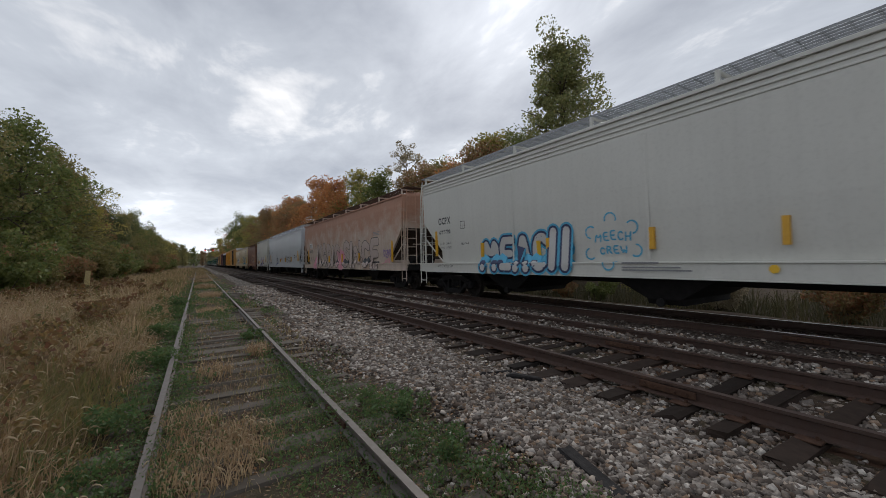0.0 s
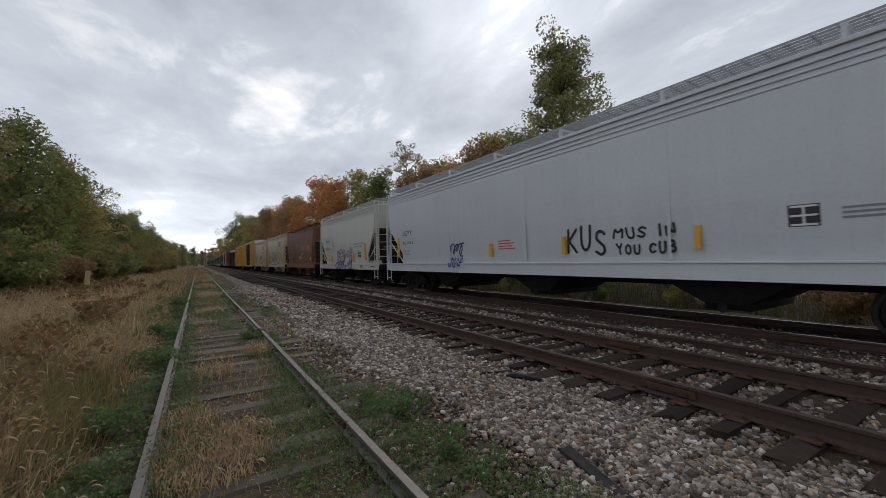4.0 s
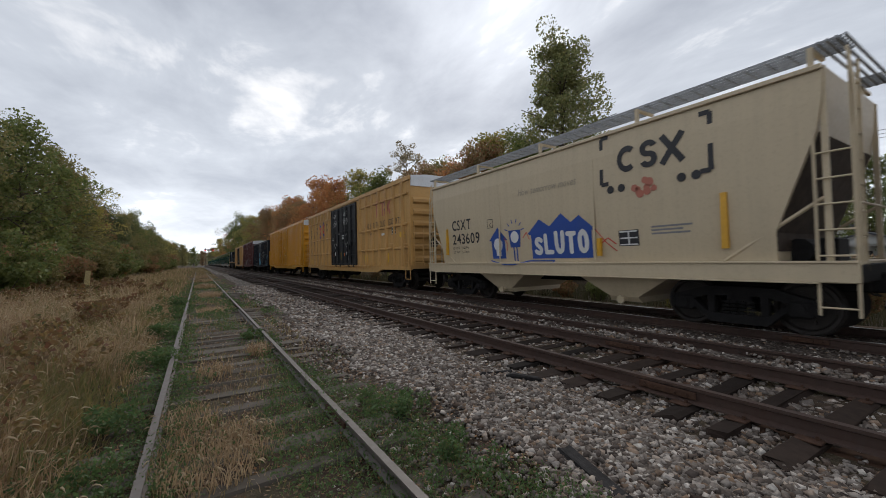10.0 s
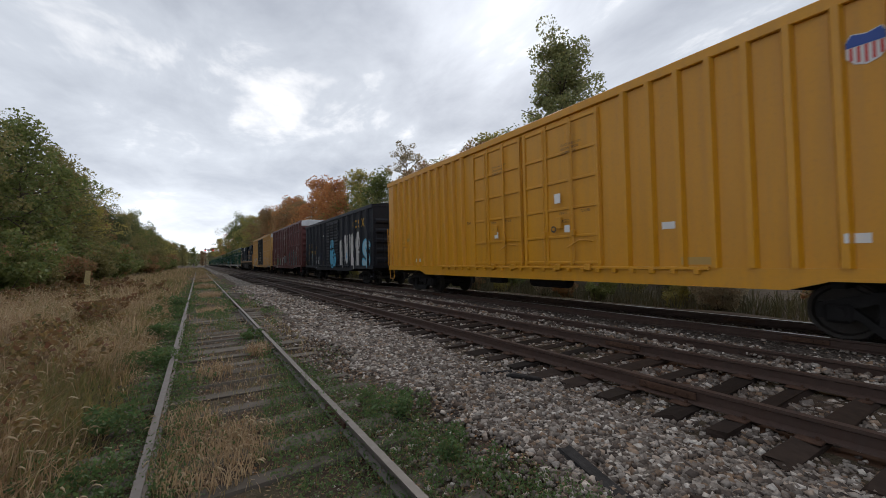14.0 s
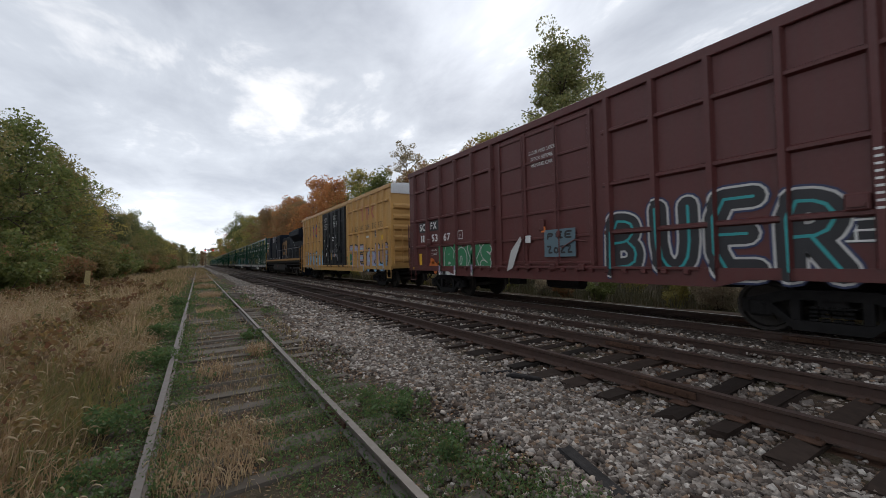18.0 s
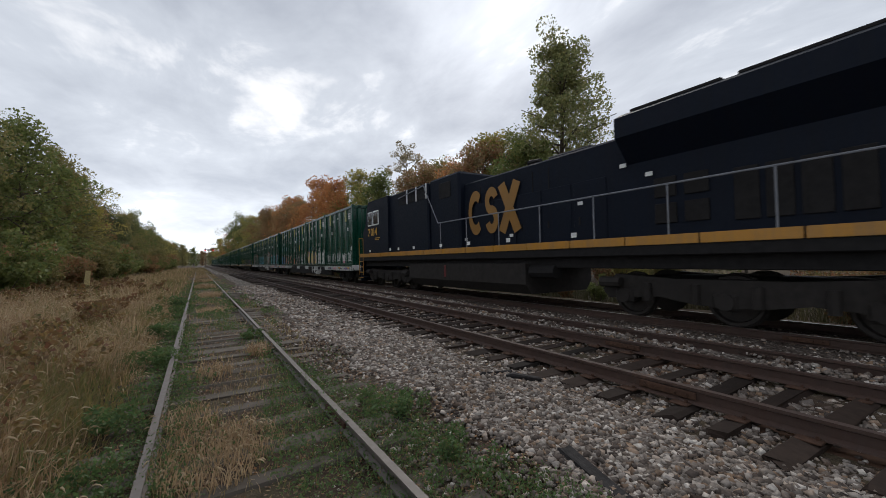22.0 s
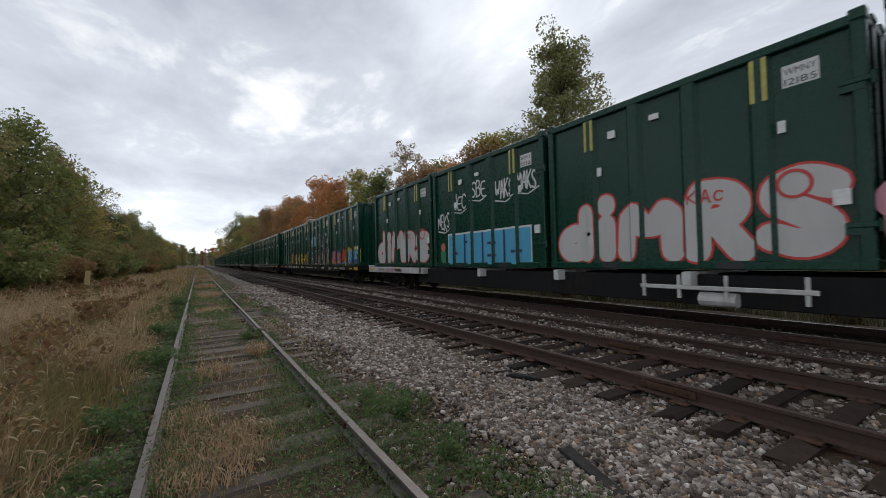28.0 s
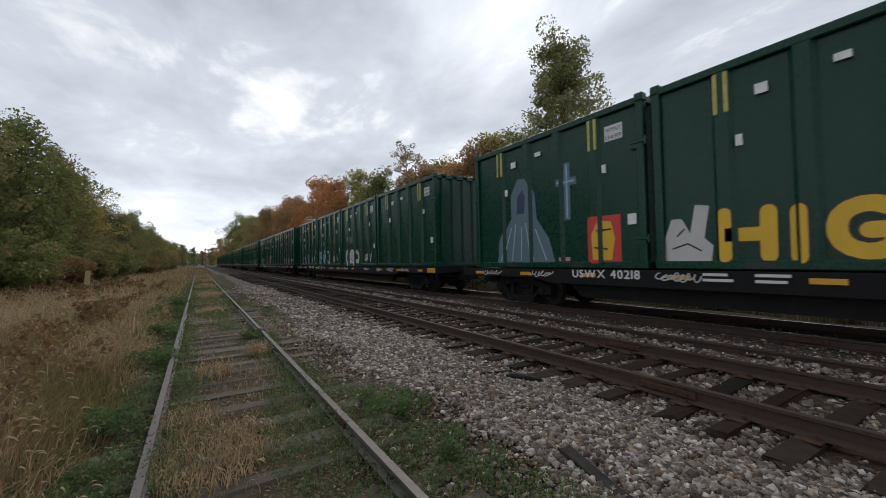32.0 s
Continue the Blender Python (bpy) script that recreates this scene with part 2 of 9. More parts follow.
# ---- mesh building ----
class Shape:
    """Collects boxes, rods and plates, and links them as one mesh."""

    def __init__(self):
        self.v, self.f = [], []

    def add(self, verts, faces):
        o = len(self.v)
        self.v += [tuple(p) for p in verts]
        self.f += [tuple(i + o for i in q) for q in faces]
        return self

    def box(self, x0, x1, y0, y1, z0, z1, c=0.0):
        if x1 < x0:
            x0, x1 = x1, x0
        if y1 < y0:
            y0, y1 = y1, y0
        if z1 < z0:
            z0, z1 = z1, z0
        c = min(c, (x1 - x0) / 2.01, (y1 - y0) / 2.01, (z1 - z0) / 2.01)
        if c <= 0:
            v = [(x, y, z) for x in (x0, x1) for y in (y0, y1) for z in (z0, z1)]
            return self.add(v, [(0, 1, 3, 2), (4, 6, 7, 5), (0, 4, 5, 1), (2, 3, 7, 6), (0, 2, 6, 4), (1, 5, 7, 3)])
        X, Y, Z = (x0, x1), (y0, y1), (z0, z1)
        v, idx = [], {}
        for i in (0, 1):
            for j in (0, 1):
                for k in (0, 1):
                    sx, sy, sz = (1 - 2 * i) * c, (1 - 2 * j) * c, (1 - 2 * k) * c
                    for a, d in enumerate(((0, sy, sz), (sx, 0, sz), (sx, sy, 0))):
                        idx[i, j, k, a] = len(v)
                        v.append((X[i] + d[0], Y[j] + d[1], Z[k] + d[2]))
        g = lambda i, j, k, a: idx[i, j, k, a]
        f = []
        f.append((g(0, 0, 0, 0), g(0, 0, 1, 0), g(0, 1, 1, 0), g(0, 1, 0, 0)))
        f.append((g(1, 0, 0, 0), g(1, 1, 0, 0), g(1, 1, 1, 0), g(1, 0, 1, 0)))
        f.append((g(0, 0, 0, 1), g(1, 0, 0, 1), g(1, 0, 1, 1), g(0, 0, 1, 1)))
        f.append((g(0, 1, 0, 1), g(0, 1, 1, 1), g(1, 1, 1, 1), g(1, 1, 0, 1)))
        f.append((g(0, 0, 0, 2), g(0, 1, 0, 2), g(1, 1, 0, 2), g(1, 0, 0, 2)))
        f.append((g(0, 0, 1, 2), g(1, 0, 1, 2), g(1, 1, 1, 2), g(0, 1, 1, 2)))
        for k in (0, 1):
            for j in (0, 1):
                f.append((g(0, j, k, 1), g(1, j, k, 1), g(1, j, k, 2), g(0, j, k, 2)))
            for i in (0, 1):
                f.append((g(i, 0, k, 0), g(i, 1, k, 0), g(i, 1, k, 2), g(i, 0, k, 2)))
        for i in (0, 1):
            for j in (0, 1):
                f.append((g(i, j, 0, 0), g(i, j, 1, 0), g(i, j, 1, 1), g(i, j, 0, 1)))
                for k in (0, 1):
                    f.append((g(i, j, k, 0), g(i, j, k, 1), g(i, j, k, 2)))
        return self.add(v, f)

    def rod(self, p, q, r, n=6, r2=None):
        p, q = Vector(p), Vector(q)
        d = (q - p).normalized()
        a = d.orthogonal().normalized()
        b = d.cross(a)
        r2 = r if r2 is None else r2
        v = []
        for c, rr in ((p, r), (q, r2)):
            v += [c + (a * math.cos(2 * math.pi * i / n) + b * math.sin(2 * math.pi * i / n)) * rr for i in range(n)]
        f = [(i, (i + 1) % n, n + (i + 1) % n, n + i) for i in range(n)]
        f += [tuple(range(n))[::-1], tuple(range(n, 2 * n))]
        return self.add(v, f)

    def path(self, pts, r, n=6):
        for p, q in zip(pts, pts[1:]):
            self.rod(p, q, r, n)
        return self

    def prism(self, poly, axis, a, b):
        """A polygon in the plane across `axis`, drawn out from a to b along it."""
        put = {"x": lambda p, t: (t, p[0], p[1]), "y": lambda p, t: (p[0], t, p[1]), "z": lambda p, t: (p[0], p[1], t)}[axis]
        n = len(poly)
        v = [put(p, a) for p in poly] + [put(p, b) for p in poly]
        f = [(i, (i + 1) % n, n + (i + 1) % n, n + i) for i in range(n)]
        f += [tuple(range(n))[::-1], tuple(range(n, 2 * n))]
        return self.add(v, f)

    def loft(self, rings, caps=True):
        n = len(rings[0])
        v = [p for r in rings for p in r]
        f = [(k * n + i, k * n + (i + 1) % n, (k + 1) * n + (i + 1) % n, (k + 1) * n + i) for k in range(len(rings) - 1) for i in range(n)]
        if caps:
            f += [tuple(range(n))[::-1], tuple(range((len(rings) - 1) * n, len(rings) * n))]
        return self.add(v, f)

    def mesh(self, name, mat, smooth=False):
        me = bpy.data.meshes.new(name)
        me.from_pydata(self.v, [], self.f)
        bm = bmesh.new()
        bm.from_mesh(me)
        bmesh.ops.recalc_face_normals(bm, faces=bm.faces)
        bm.to_mesh(me)
        bm.free()
        if smooth:
            me.polygons.foreach_set("use_smooth", [True] * len(me.polygons))
        if mat:
            me.materials.append(mat)
        return me

    def obj(self, name, mat, parent=None, label="", smooth=False):
        ob = new(name, self.mesh(name, mat, smooth))
        ob.parent = parent
        return tagged(ob, label) if label else ob


def share(name, me, parent, m):
    ob = new(name, me)
    ob.parent = parent
    ob.matrix_basis = m
    return ob


def thing(name, label, category, group="", m=None, kind=""):
    ob = new(name)
    ob.empty_display_size = 0.3
    if m is not None:
        ob.matrix_basis = m
    return tagged(ob, label, category, group, kind)


def raw_mesh(name, v, f, mat):
    me = bpy.data.meshes.new(name)
    v = np.asarray(v, dtype=np.float32)
    f = np.asarray(f, dtype=np.int32)
    k = f.shape[1]
    me.vertices.add(len(v))
    me.vertices.foreach_set("co", v.ravel())
    me.loops.add(f.size)
    me.loops.foreach_set("vertex_index", f.ravel())
    me.polygons.add(len(f))
    me.polygons.foreach_set("loop_start", np.arange(0, f.size, k, dtype=np.int32))
    me.update(calc_edges=True)
    me.materials.append(mat)
    return me

# ---- ground and tracks ----
SIDE_X, MID_X, MAIN_X = 0.409, 5.08, 9.354      # centre lines of the three tracks
SIDE_Z, MID_Z, MAIN_Z = 0.0, 0.075, 0.05         # tops of their rails
FAR = 460.0


def ground_height(x, y):
    base = -0.15
    if -0.8 < x < 1.6:
        base = -0.145
    if x < -1.0:
        base = -0.15 - 0.12 * min(1, (-1.0 - x) / 2)
    if x > 12.0:
        base = -0.2 - 0.45 * min(1.0, (x - 12.0) / 2.5)
    return base


def build_ground():
    xs = sorted(set([-1800, -900, -400, -200, -100, -60, -40, -25, -18, -13, -9.5, -7, -5.5, -4.2, -3, -2.2, -1.6, -1.2] +
                    [round(-1.0 + 0.25 * i, 3) for i in range(56)] + [14, 16, 19, 24, 32, 45, 70, 110, 200, 400, 900, 1800]))
    ys = sorted(set([-1800, -900, -300, -100, -40, -20, -10] + [round(-5 + 0.5 * i, 2) for i in range(50)] + [22, 26, 32, 40, 60, 90, 140, 220, 400, 900, 2500]))
    rnd = random.Random(3)
    v = []
    for y in ys:
        for x in xs:
            z = ground_height(x, y)
            if abs(x) < 60 and abs(y) < 100:
                z += (0.022 if -0.9 < x < 1.7 else 0.05) * (noise.noise(Vector((x * 0.9, y * 0.5, 0))))
            v.append((x, y, z))
    n = len(xs)
    f = [(j * n + i, j * n + i + 1, (j + 1) * n + i + 1, (j + 1) * n + i) for j in range(len(ys) - 1) for i in range(n - 1)]
    me = raw_mesh("ground", v, f, M_GROUND)
    tagged(new("ground", me), "brown dirt with leaf litter beside the tracks", "ground", kind="structure")
    # ballast bed under the two running tracks
    prof = [(1.7, -0.30), (2.15, -0.165), (2.8, -0.135), (3.3, -0.125), (3.7, -0.165), (4.2, -0.185), (6.0, -0.18), (6.5, -0.125), (7.2, -0.10), (7.9, -0.135), (10.8, -0.135), (11.2, -0.12), (12.4, -0.35)]
    ys2 = [-60, -20] + [round(-8 + 0.5 * i, 2) for i in range(80)] + [36, 45, 60, 90, 150, 250, FAR]
    v = []
    for y in ys2:
        for k, (x, z) in enumerate(prof):
            w = 0.05 * noise.noise(Vector((x * 1.3, y * 0.8, 4.0)))
            edge = 0.35 * noise.noise(Vector((0.3, y * 0.45, 9.0))) if k < 2 else 0
            v.append((x + edge, y, z + (w if 0 < k < 11 else 0) * 0.6))
    n = len(prof)
    f = [(j * n + i, j * n + i + 1, (j + 1) * n + i + 1, (j + 1) * n + i) for j in range(len(ys2) - 1) for i in range(n - 1)]
    me = raw_mesh("ballast_bed", v, f, M_GRAVEL)
    me.polygons.foreach_set("use_smooth", [True] * len(me.polygons))
    for nm, lab, x0, x1, z, mat in (("stained_ballast", "oil-stained dark ballast under the main line", 7.45, 11.3, -0.118, M_OILY), ("muddy_bed", "rusty brown mud between the middle track's rails", 3.95, 6.3, -0.155, M_MUD)):
        v, cols = [], 9
        for y in ys2:
            for k in range(cols):
                x = x0 + (x1 - x0) * k / (cols - 1)
                e = 0.16 * noise.noise(Vector((x0, y * 0.7, 2.0))) if k in (0, cols - 1) else 0
                v.append((x + e, y, z - (0.07 if k in (0, cols - 1) else 0) + 0.022 * noise.noise(Vector((x * 2.2, y * 1.6, 6.0)))))
        f = [(j * cols + i, j * cols + i + 1, (j + 1) * cols + i + 1, (j + 1) * cols + i) for j in range(len(ys2) - 1) for i in range(cols - 1)]
        sub = raw_mesh(nm, v, f, mat)
        sub.polygons.foreach_set("use_smooth", [True] * len(sub.polygons))
        tagged(new(nm, sub), lab, "ballast", kind="structure")
    tagged(new("ballast_bed", me), "bed of grey crushed-stone ballast under the tracks", "ballast", kind="structure")


RAIL = [(-0.036, 0), (-0.036, -0.03), (-0.012, -0.042), (-0.009, -0.125), (-0.065, -0.145), (-0.068, -0.16),
        (0.068, -0.16), (0.065, -0.145), (0.009, -0.125), (0.012, -0.042), (0.036, -0.03), (0.036, 0)]


def rail(parent, x, z, mat, y0=-45.0, y1=FAR, label="", head=None, tall=1.0, wide=1.0):
    s = Shape()
    ys = [y0] + [y for y in range(-20, 60, 8) if y > y0 and y < y1] + [y1]
    rings = []
    for y in ys:
        w = 0.012 * noise.noise(Vector((x, y * 0.13, 1.0)))
        rings.append([(x + a * wide + w, y, z + b * tall) for a, b in RAIL])
    s.loft(rings)
    ob = s.obj("rail", mat, parent, label)
    if head:
        Shape().box(x - 0.025, x + 0.03, y0, y1, z + 0.0005, z + 0.003).obj("running_surface", head, ob, "bright worn railhead")
    return ob


def tie_meshes(mat, long=2.6):
    out = []
    rnd = random.Random(8)
    for i in range(4):
        s = Shape()
        s.box(-long / 2, long / 2, -0.105, 0.105, -0.17, 0.0, 0.03)
        s.v = [(x + rnd.uniform(-.09, .05) * (1 if x > 0 else -1), y + rnd.uniform(-.025, .02), z + (rnd.uniform(-.03, .012) if z > -0.1 else 0)) for x, y, z in s.v]
        out.append(s.mesh("tie", mat))
    return out


def build_tracks():
    rnd = random.Random(21)
    grey_ties, dark_ties = tie_meshes(M_TIE_GREY), tie_meshes(M_TIE, 2.74)
    plate = Shape().box(-0.17, 0.17, -0.09, 0.09, 0, 0.016, 0.004).box(-0.1, -0.075, -0.06, -0.035, 0, 0.045).box(0.075, 0.1, 0.035, 0.06, 0, 0.045).mesh("tie_plate", M_PLATE)
    bar = Shape().box(-0.045, -0.02, -0.3, 0.3, -0.12, -0.045, 0.006)
    for y in (-0.22, -0.1, 0.1, 0.22):
        bar.rod((-0.07, y, -0.085), (0.02, y, -0.085), 0.014)
    bar = bar.mesh("joint_bar", M_PLATE)
    specs = (("siding_track", SIDE_X, SIDE_Z, M_RAIL_GREY, grey_ties, None, "little-used siding with grey rails sunk in weeds", 100, 0.56),
             ("middle_track", MID_X, MID_Z, M_RAIL_RUST, dark_ties, None, "rusty middle track on dark tarred ties", 130, 0.52),
             ("main_track", MAIN_X, MAIN_Z, M_RAIL_RUST, dark_ties, M_RAIL_HEAD, "main railway line that the freight train runs on", 120, 0.52))
    for name, x, z, mat, ties, head, label, count, step in specs:
        t = thing(name, label, "railway track", kind="structure")
        for dx in (-0.753, 0.753):
            r = rail(t, x + dx, z, mat, head=head, tall=0.66, wide=0.82) if name == "siding_track" else rail(t, x + dx, z, mat, head=head)
            for y in (3.1 + dx, 15.0 + dx, 27.0):
                share("joint_bar", bar, t, pose(x + dx, y, z) @ Matrix.Diagonal((1, 1, 0.66 if name == "siding_track" else 1, 1)))
        drop = {"siding_track": -0.108}.get(name, -0.162)
        for i in range(count):
            y = -3.0 + i * step + rnd.uniform(-.05, .05)
            sink = rnd.uniform(-0.006, 0.010) if name == "siding_track" else rnd.uniform(-0.008, 0.014) if name == "middle_track" else -0.02
            share("tie", ties[i % 4], t, pose(x + rnd.uniform(-.14, .14), y, z + drop + sink, rnd.uniform(-1, 1), 0, rnd.uniform(-2.2, 2.2) + (180 if rnd.random() < .5 else 0)))
            if i < 45 and name == "middle_track":
                for dx in (-0.753, 0.753):
                    share("tie_plate", plate, t, pose(x + dx, y, z - 0.168))
    # a spare rail left lying between the middle track and the main line
    spare = thing("spare_rail", "rusty spare rail lying in the ballast between the tracks", "rail")
    rail(spare, 6.98, 0.03, M_RAIL_RUST, -20, 120)
    for y in (-2.4, 9.4, 21.3):
        share("joint_bar", bar, spare, pose(6.98, y, 0.03))


def stones():
    """Loose crushed stone: a jittered lump of eight corners for each."""
    iv = np.array([(x, y, z) for x in (-.8, .8) for y in (-.8, .8) for z in (-.8, .8)])
    fi = np.array([(0, 1, 3), (0, 3, 2), (4, 6, 7), (4, 7, 5), (0, 4, 5), (0, 5, 1), (2, 3, 7), (2, 7, 6), (0, 2, 6), (0, 6, 4), (1, 5, 7), (1, 7, 3)])
    rng = np.random.default_rng(5)

    def scatter(n, xlo, xhi, ylo, yhi, smin, smax, level):
        x = rng.uniform(xlo, xhi, n)
        u = rng.uniform(0, 1, n)
        y = ylo + (yhi - ylo) * u ** 1.5
        x += 0.16 * np.sin(y * 1.7 + xlo) + 0.12 * np.sin(y * 4.3 + 2 * xlo) + rng.normal(size=n) * 0.07
        size = (smin + (smax - smin) * rng.uniform(0, 1, n) ** 1.7) * (1 + 0.015 * y)
        z = level(x) + size * 0.25
        q = rng.normal(size=(n, 3, 3))
        q, _ = np.linalg.qr(q)
        v = iv[None] * (1 + 0.42 * rng.uniform(-1, 1, (n, len(iv), 3)))
        v = v * (size[:, None, None] * rng.uniform(0.65, 1.1, (n, 1, 3)))
        v = np.einsum("nij,nkj->nki", q, v)
        v[..., 2] *= 0.8
        v += np.stack([x, y, z], -1)[:, None]
        f = fi[None] + (np.arange(n) * len(iv))[:, None, None]
        return v.reshape(-1, 3), f.reshape(-1, 3)

    lev = lambda x: np.interp(x, [1.2, 1.75, 2.6, 3.3, 3.7, 4.2, 6.0, 6.5, 7.2, 7.9, 11], [-0.15, -0.145, -0.135, -0.12, -0.15, -0.16, -0.155, -0.12, -0.10, -0.125, -0.13])
    groups = [(38000, 2.2, 3.75, -1.0, 9, 0.010, 0.036, lev), (8500, 3.35, 4.3, -1.2, 18, 0.014, 0.036, lambda x: -0.158 + 0 * x), (6000, 2.2, 3.8, -9.0, 0, 0.016, 0.036, lev), (1500, 1.5, 2.6, -9.0, 0, 0.01, 0.026, lev), (9000, 1.3, 2.6, -0.5, 12, 0.006, 0.028, lev), (9000, 2.0, 3.9, 8.0, 30, 0.020, 0.048, lev), (4200, 3.8, 6.4, -1, 20, 0.014, 0.042, lev), (3400, 4.6, 5.6, -1, 14, 0.016, 0.046, lev), (9000, 7.3, 11.0, -3, 30, 0.012, 0.032, lev),
              (5200, 6.2, 6.78, -3, 30, 0.018, 0.042, lambda x: lev(x) + 0.035), (4600, 7.1, 7.55, -3, 34, 0.018, 0.042, lambda x: lev(x) + 0.045), (700, 6.5, 7.1, -3, 26, 0.018, 0.04, lev), (3500, -0.4, 1.4, 0, 12, 0.004, 0.016, lambda x: -0.142 + 0 * x)]
    vs, fs, o = [], [], 0
    for g in groups:
        v, f = scatter(*g)
        vs.append(v)
        fs.append(f + o)
        o += len(v)
    me = raw_mesh("ballast_stones", np.concatenate(vs), np.concatenate(fs), M_STONE)
    tagged(new("ballast_stones", me), "loose grey and tan crushed stone lying along the track", "gravel", kind="stuff")


build_ground()
build_tracks()
stones()

# ---- plants ----
FALL = {"green": [(0.085, 0.127, 0.034), (0.130, 0.165, 0.047), (0.190, 0.209, 0.062), (0.095, 0.132, 0.040), (0.250, 0.237, 0.077)],
        "olive": [(0.108, 0.120, 0.048), (0.183, 0.178, 0.064), (0.259, 0.224, 0.081), (0.130, 0.132, 0.053), (0.324, 0.258, 0.097)],
        "dark": [(0.061, 0.087, 0.035), (0.101, 0.123, 0.047), (0.132, 0.143, 0.055), (0.071, 0.098, 0.039), (0.162, 0.154, 0.058)],
        "orange": [(0.433, 0.169, 0.063), (0.624, 0.257, 0.081), (0.338, 0.154, 0.069), (0.701, 0.352, 0.110), (0.298, 0.220, 0.086)],
        "rust": [(0.296, 0.141, 0.076), (0.428, 0.191, 0.094), (0.207, 0.144, 0.072), (0.355, 0.255, 0.097), (0.193, 0.184, 0.077)],
        "yellow": [(0.356, 0.302, 0.081), (0.459, 0.364, 0.092), (0.240, 0.242, 0.081), (0.528, 0.400, 0.104), (0.195, 0.218, 0.069)],
        "yellowgreen": [(0.13, 0.17, 0.06), (0.19, 0.22, 0.08), (0.27, 0.26, 0.10), (0.15, 0.18, 0.07), (0.38, 0.31, 0.12)],
        "grey": [(0.383, 0.334, 0.231), (0.510, 0.431, 0.295), (0.303, 0.263, 0.176), (0.447, 0.351, 0.248), (0.248, 0.223, 0.144)]}
M_LEAF = {k: foliage("leaves_" + k, c) for k, c in FALL.items()}


def leaf_cloud(rng, centres, radii, n, size):
    """Small leaf-sprays scattered through clumps, denser to their outsides."""
    k = rng.integers(0, len(centres), n)
    d = rng.normal(size=(n, 3))
    d /= np.linalg.norm(d, axis=1)[:, None]
    r = radii[k] * rng.uniform(0.25, 1.0, n) ** 0.45
    c = centres[k] + d * r[:, None] * np.array([1, 1, 0.8])
    a = rng.normal(size=(n, 3))
    a /= np.linalg.norm(a, axis=1)[:, None]
    b = np.cross(a, rng.normal(size=(n, 3)))
    b /= np.linalg.norm(b, axis=1)[:, None]
    s = size * rng.uniform(0.5, 1.3, n)[:, None]
    e = np.cross(a, b)
    v = np.stack([c - a * s, c + b * s * 0.55 + e * s * 0.18, c + a * s, c - b * s * 0.55 + e * s * 0.18], 1)
    return v.reshape(-1, 3), np.arange(n * 4).reshape(-1, 4)


def tree(name, seed, height, spread, hue, label, leaves=2600, size=0.3, bare=0.28, slim=1.0, cone=False, boughs=22, clump=(0.13, 0.26)):
    rng = np.random.default_rng(seed)
    t = thing(name, label, "tree")
    s = Shape()
    rb = 0.018 * height
    top = np.array([rng.uniform(-.4, .4), rng.uniform(-.4, .4), height * 0.93])
    pts = [np.array([0, 0, -0.3])]
    for i in range(1, 7):
        k = i / 6
        pts.append(np.array([top[0] * k + rng.uniform(-.12, .12), top[1] * k + rng.uniform(-.12, .12), top[2] * k]))
    for i in range(6):
        s.rod(pts[i], pts[i + 1], rb * (1 - i / 6.3), 7, rb * (1 - (i + 1) / 6.3))
    centres, radii = [], []
    n = boughs
    for i in range(n):
        k = bare + (0.97 - bare) * (i + 0.5) / n
        p0 = np.array(pts[min(5, int(k * 6))]) * (1 - (k * 6) % 1) + np.array(pts[min(6, int(k * 6) + 1)]) * ((k * 6) % 1)
        ang = i * 2.4 + rng.uniform(-.5, .5)
        prof = math.sin(math.pi * min(1, 0.18 + 0.8 * (k - bare) / (1 - bare))) ** 0.7
        if cone:
            prof = 1.12 - 1.0 * ((k - bare) / (1 - bare)) ** 1.25
        reach = spread * prof * rng.uniform(0.55, 1.05) * slim
        p1 = p0 + np.array([math.cos(ang) * reach, math.sin(ang) * reach, height * rng.uniform(0.02, 0.09)])
        s.rod(p0, p1, rb * 0.34 * (1 - k * 0.5), 5, rb * 0.07)
        for q in range(4):
            w = rng.uniform(0.25, 1.08)
            centres.append(p0 * (1 - w) + p1 * w + rng.normal(size=3) * height * 0.025)
            radii.append(spread * rng.uniform(*clump))
    centres.append(top)
    radii.append(spread * (0.07 if cone else 0.16))
    s.obj("trunk", M_BARK, t)
    v, f = leaf_cloud(rng, np.array(centres), np.array(radii), leaves, size)
    ob = new("crown", raw_mesh("crown", v, f, M_LEAF[hue]))
    ob.parent = t
    return t


def bush(name, seed, height, spread, hue, label, leaves=1100, size=0.13):
    rng = np.random.default_rng(seed)
    t = thing(name, label, "bush")
    s = Shape()
    centres, radii = [], []
    for i in range(9):
        a = i * 2.4 + rng.uniform(-.4, .4)
        e = np.array([math.cos(a) * spread * rng.uniform(.2, .8), math.sin(a) * spread * rng.uniform(.2, .8), height * rng.uniform(.5, .95)])
        s.rod((0, 0, -0.2), e, 0.03, 5, 0.008)
        for w in (0.45, 0.75, 1.0):
            centres.append(e * w + rng.normal(size=3) * 0.12)
            radii.append(spread * rng.uniform(.2, .36))
    s.obj("branch", M_BARK, t)
    v, f = leaf_cloud(rng, np.array(centres), np.array(radii), leaves, size)
    v[:, 2] = np.maximum(v[:, 2], 0.02)
    ob = new("foliage", raw_mesh("foliage", v, f, M_LEAF[hue]))
    ob.parent = t
    return t


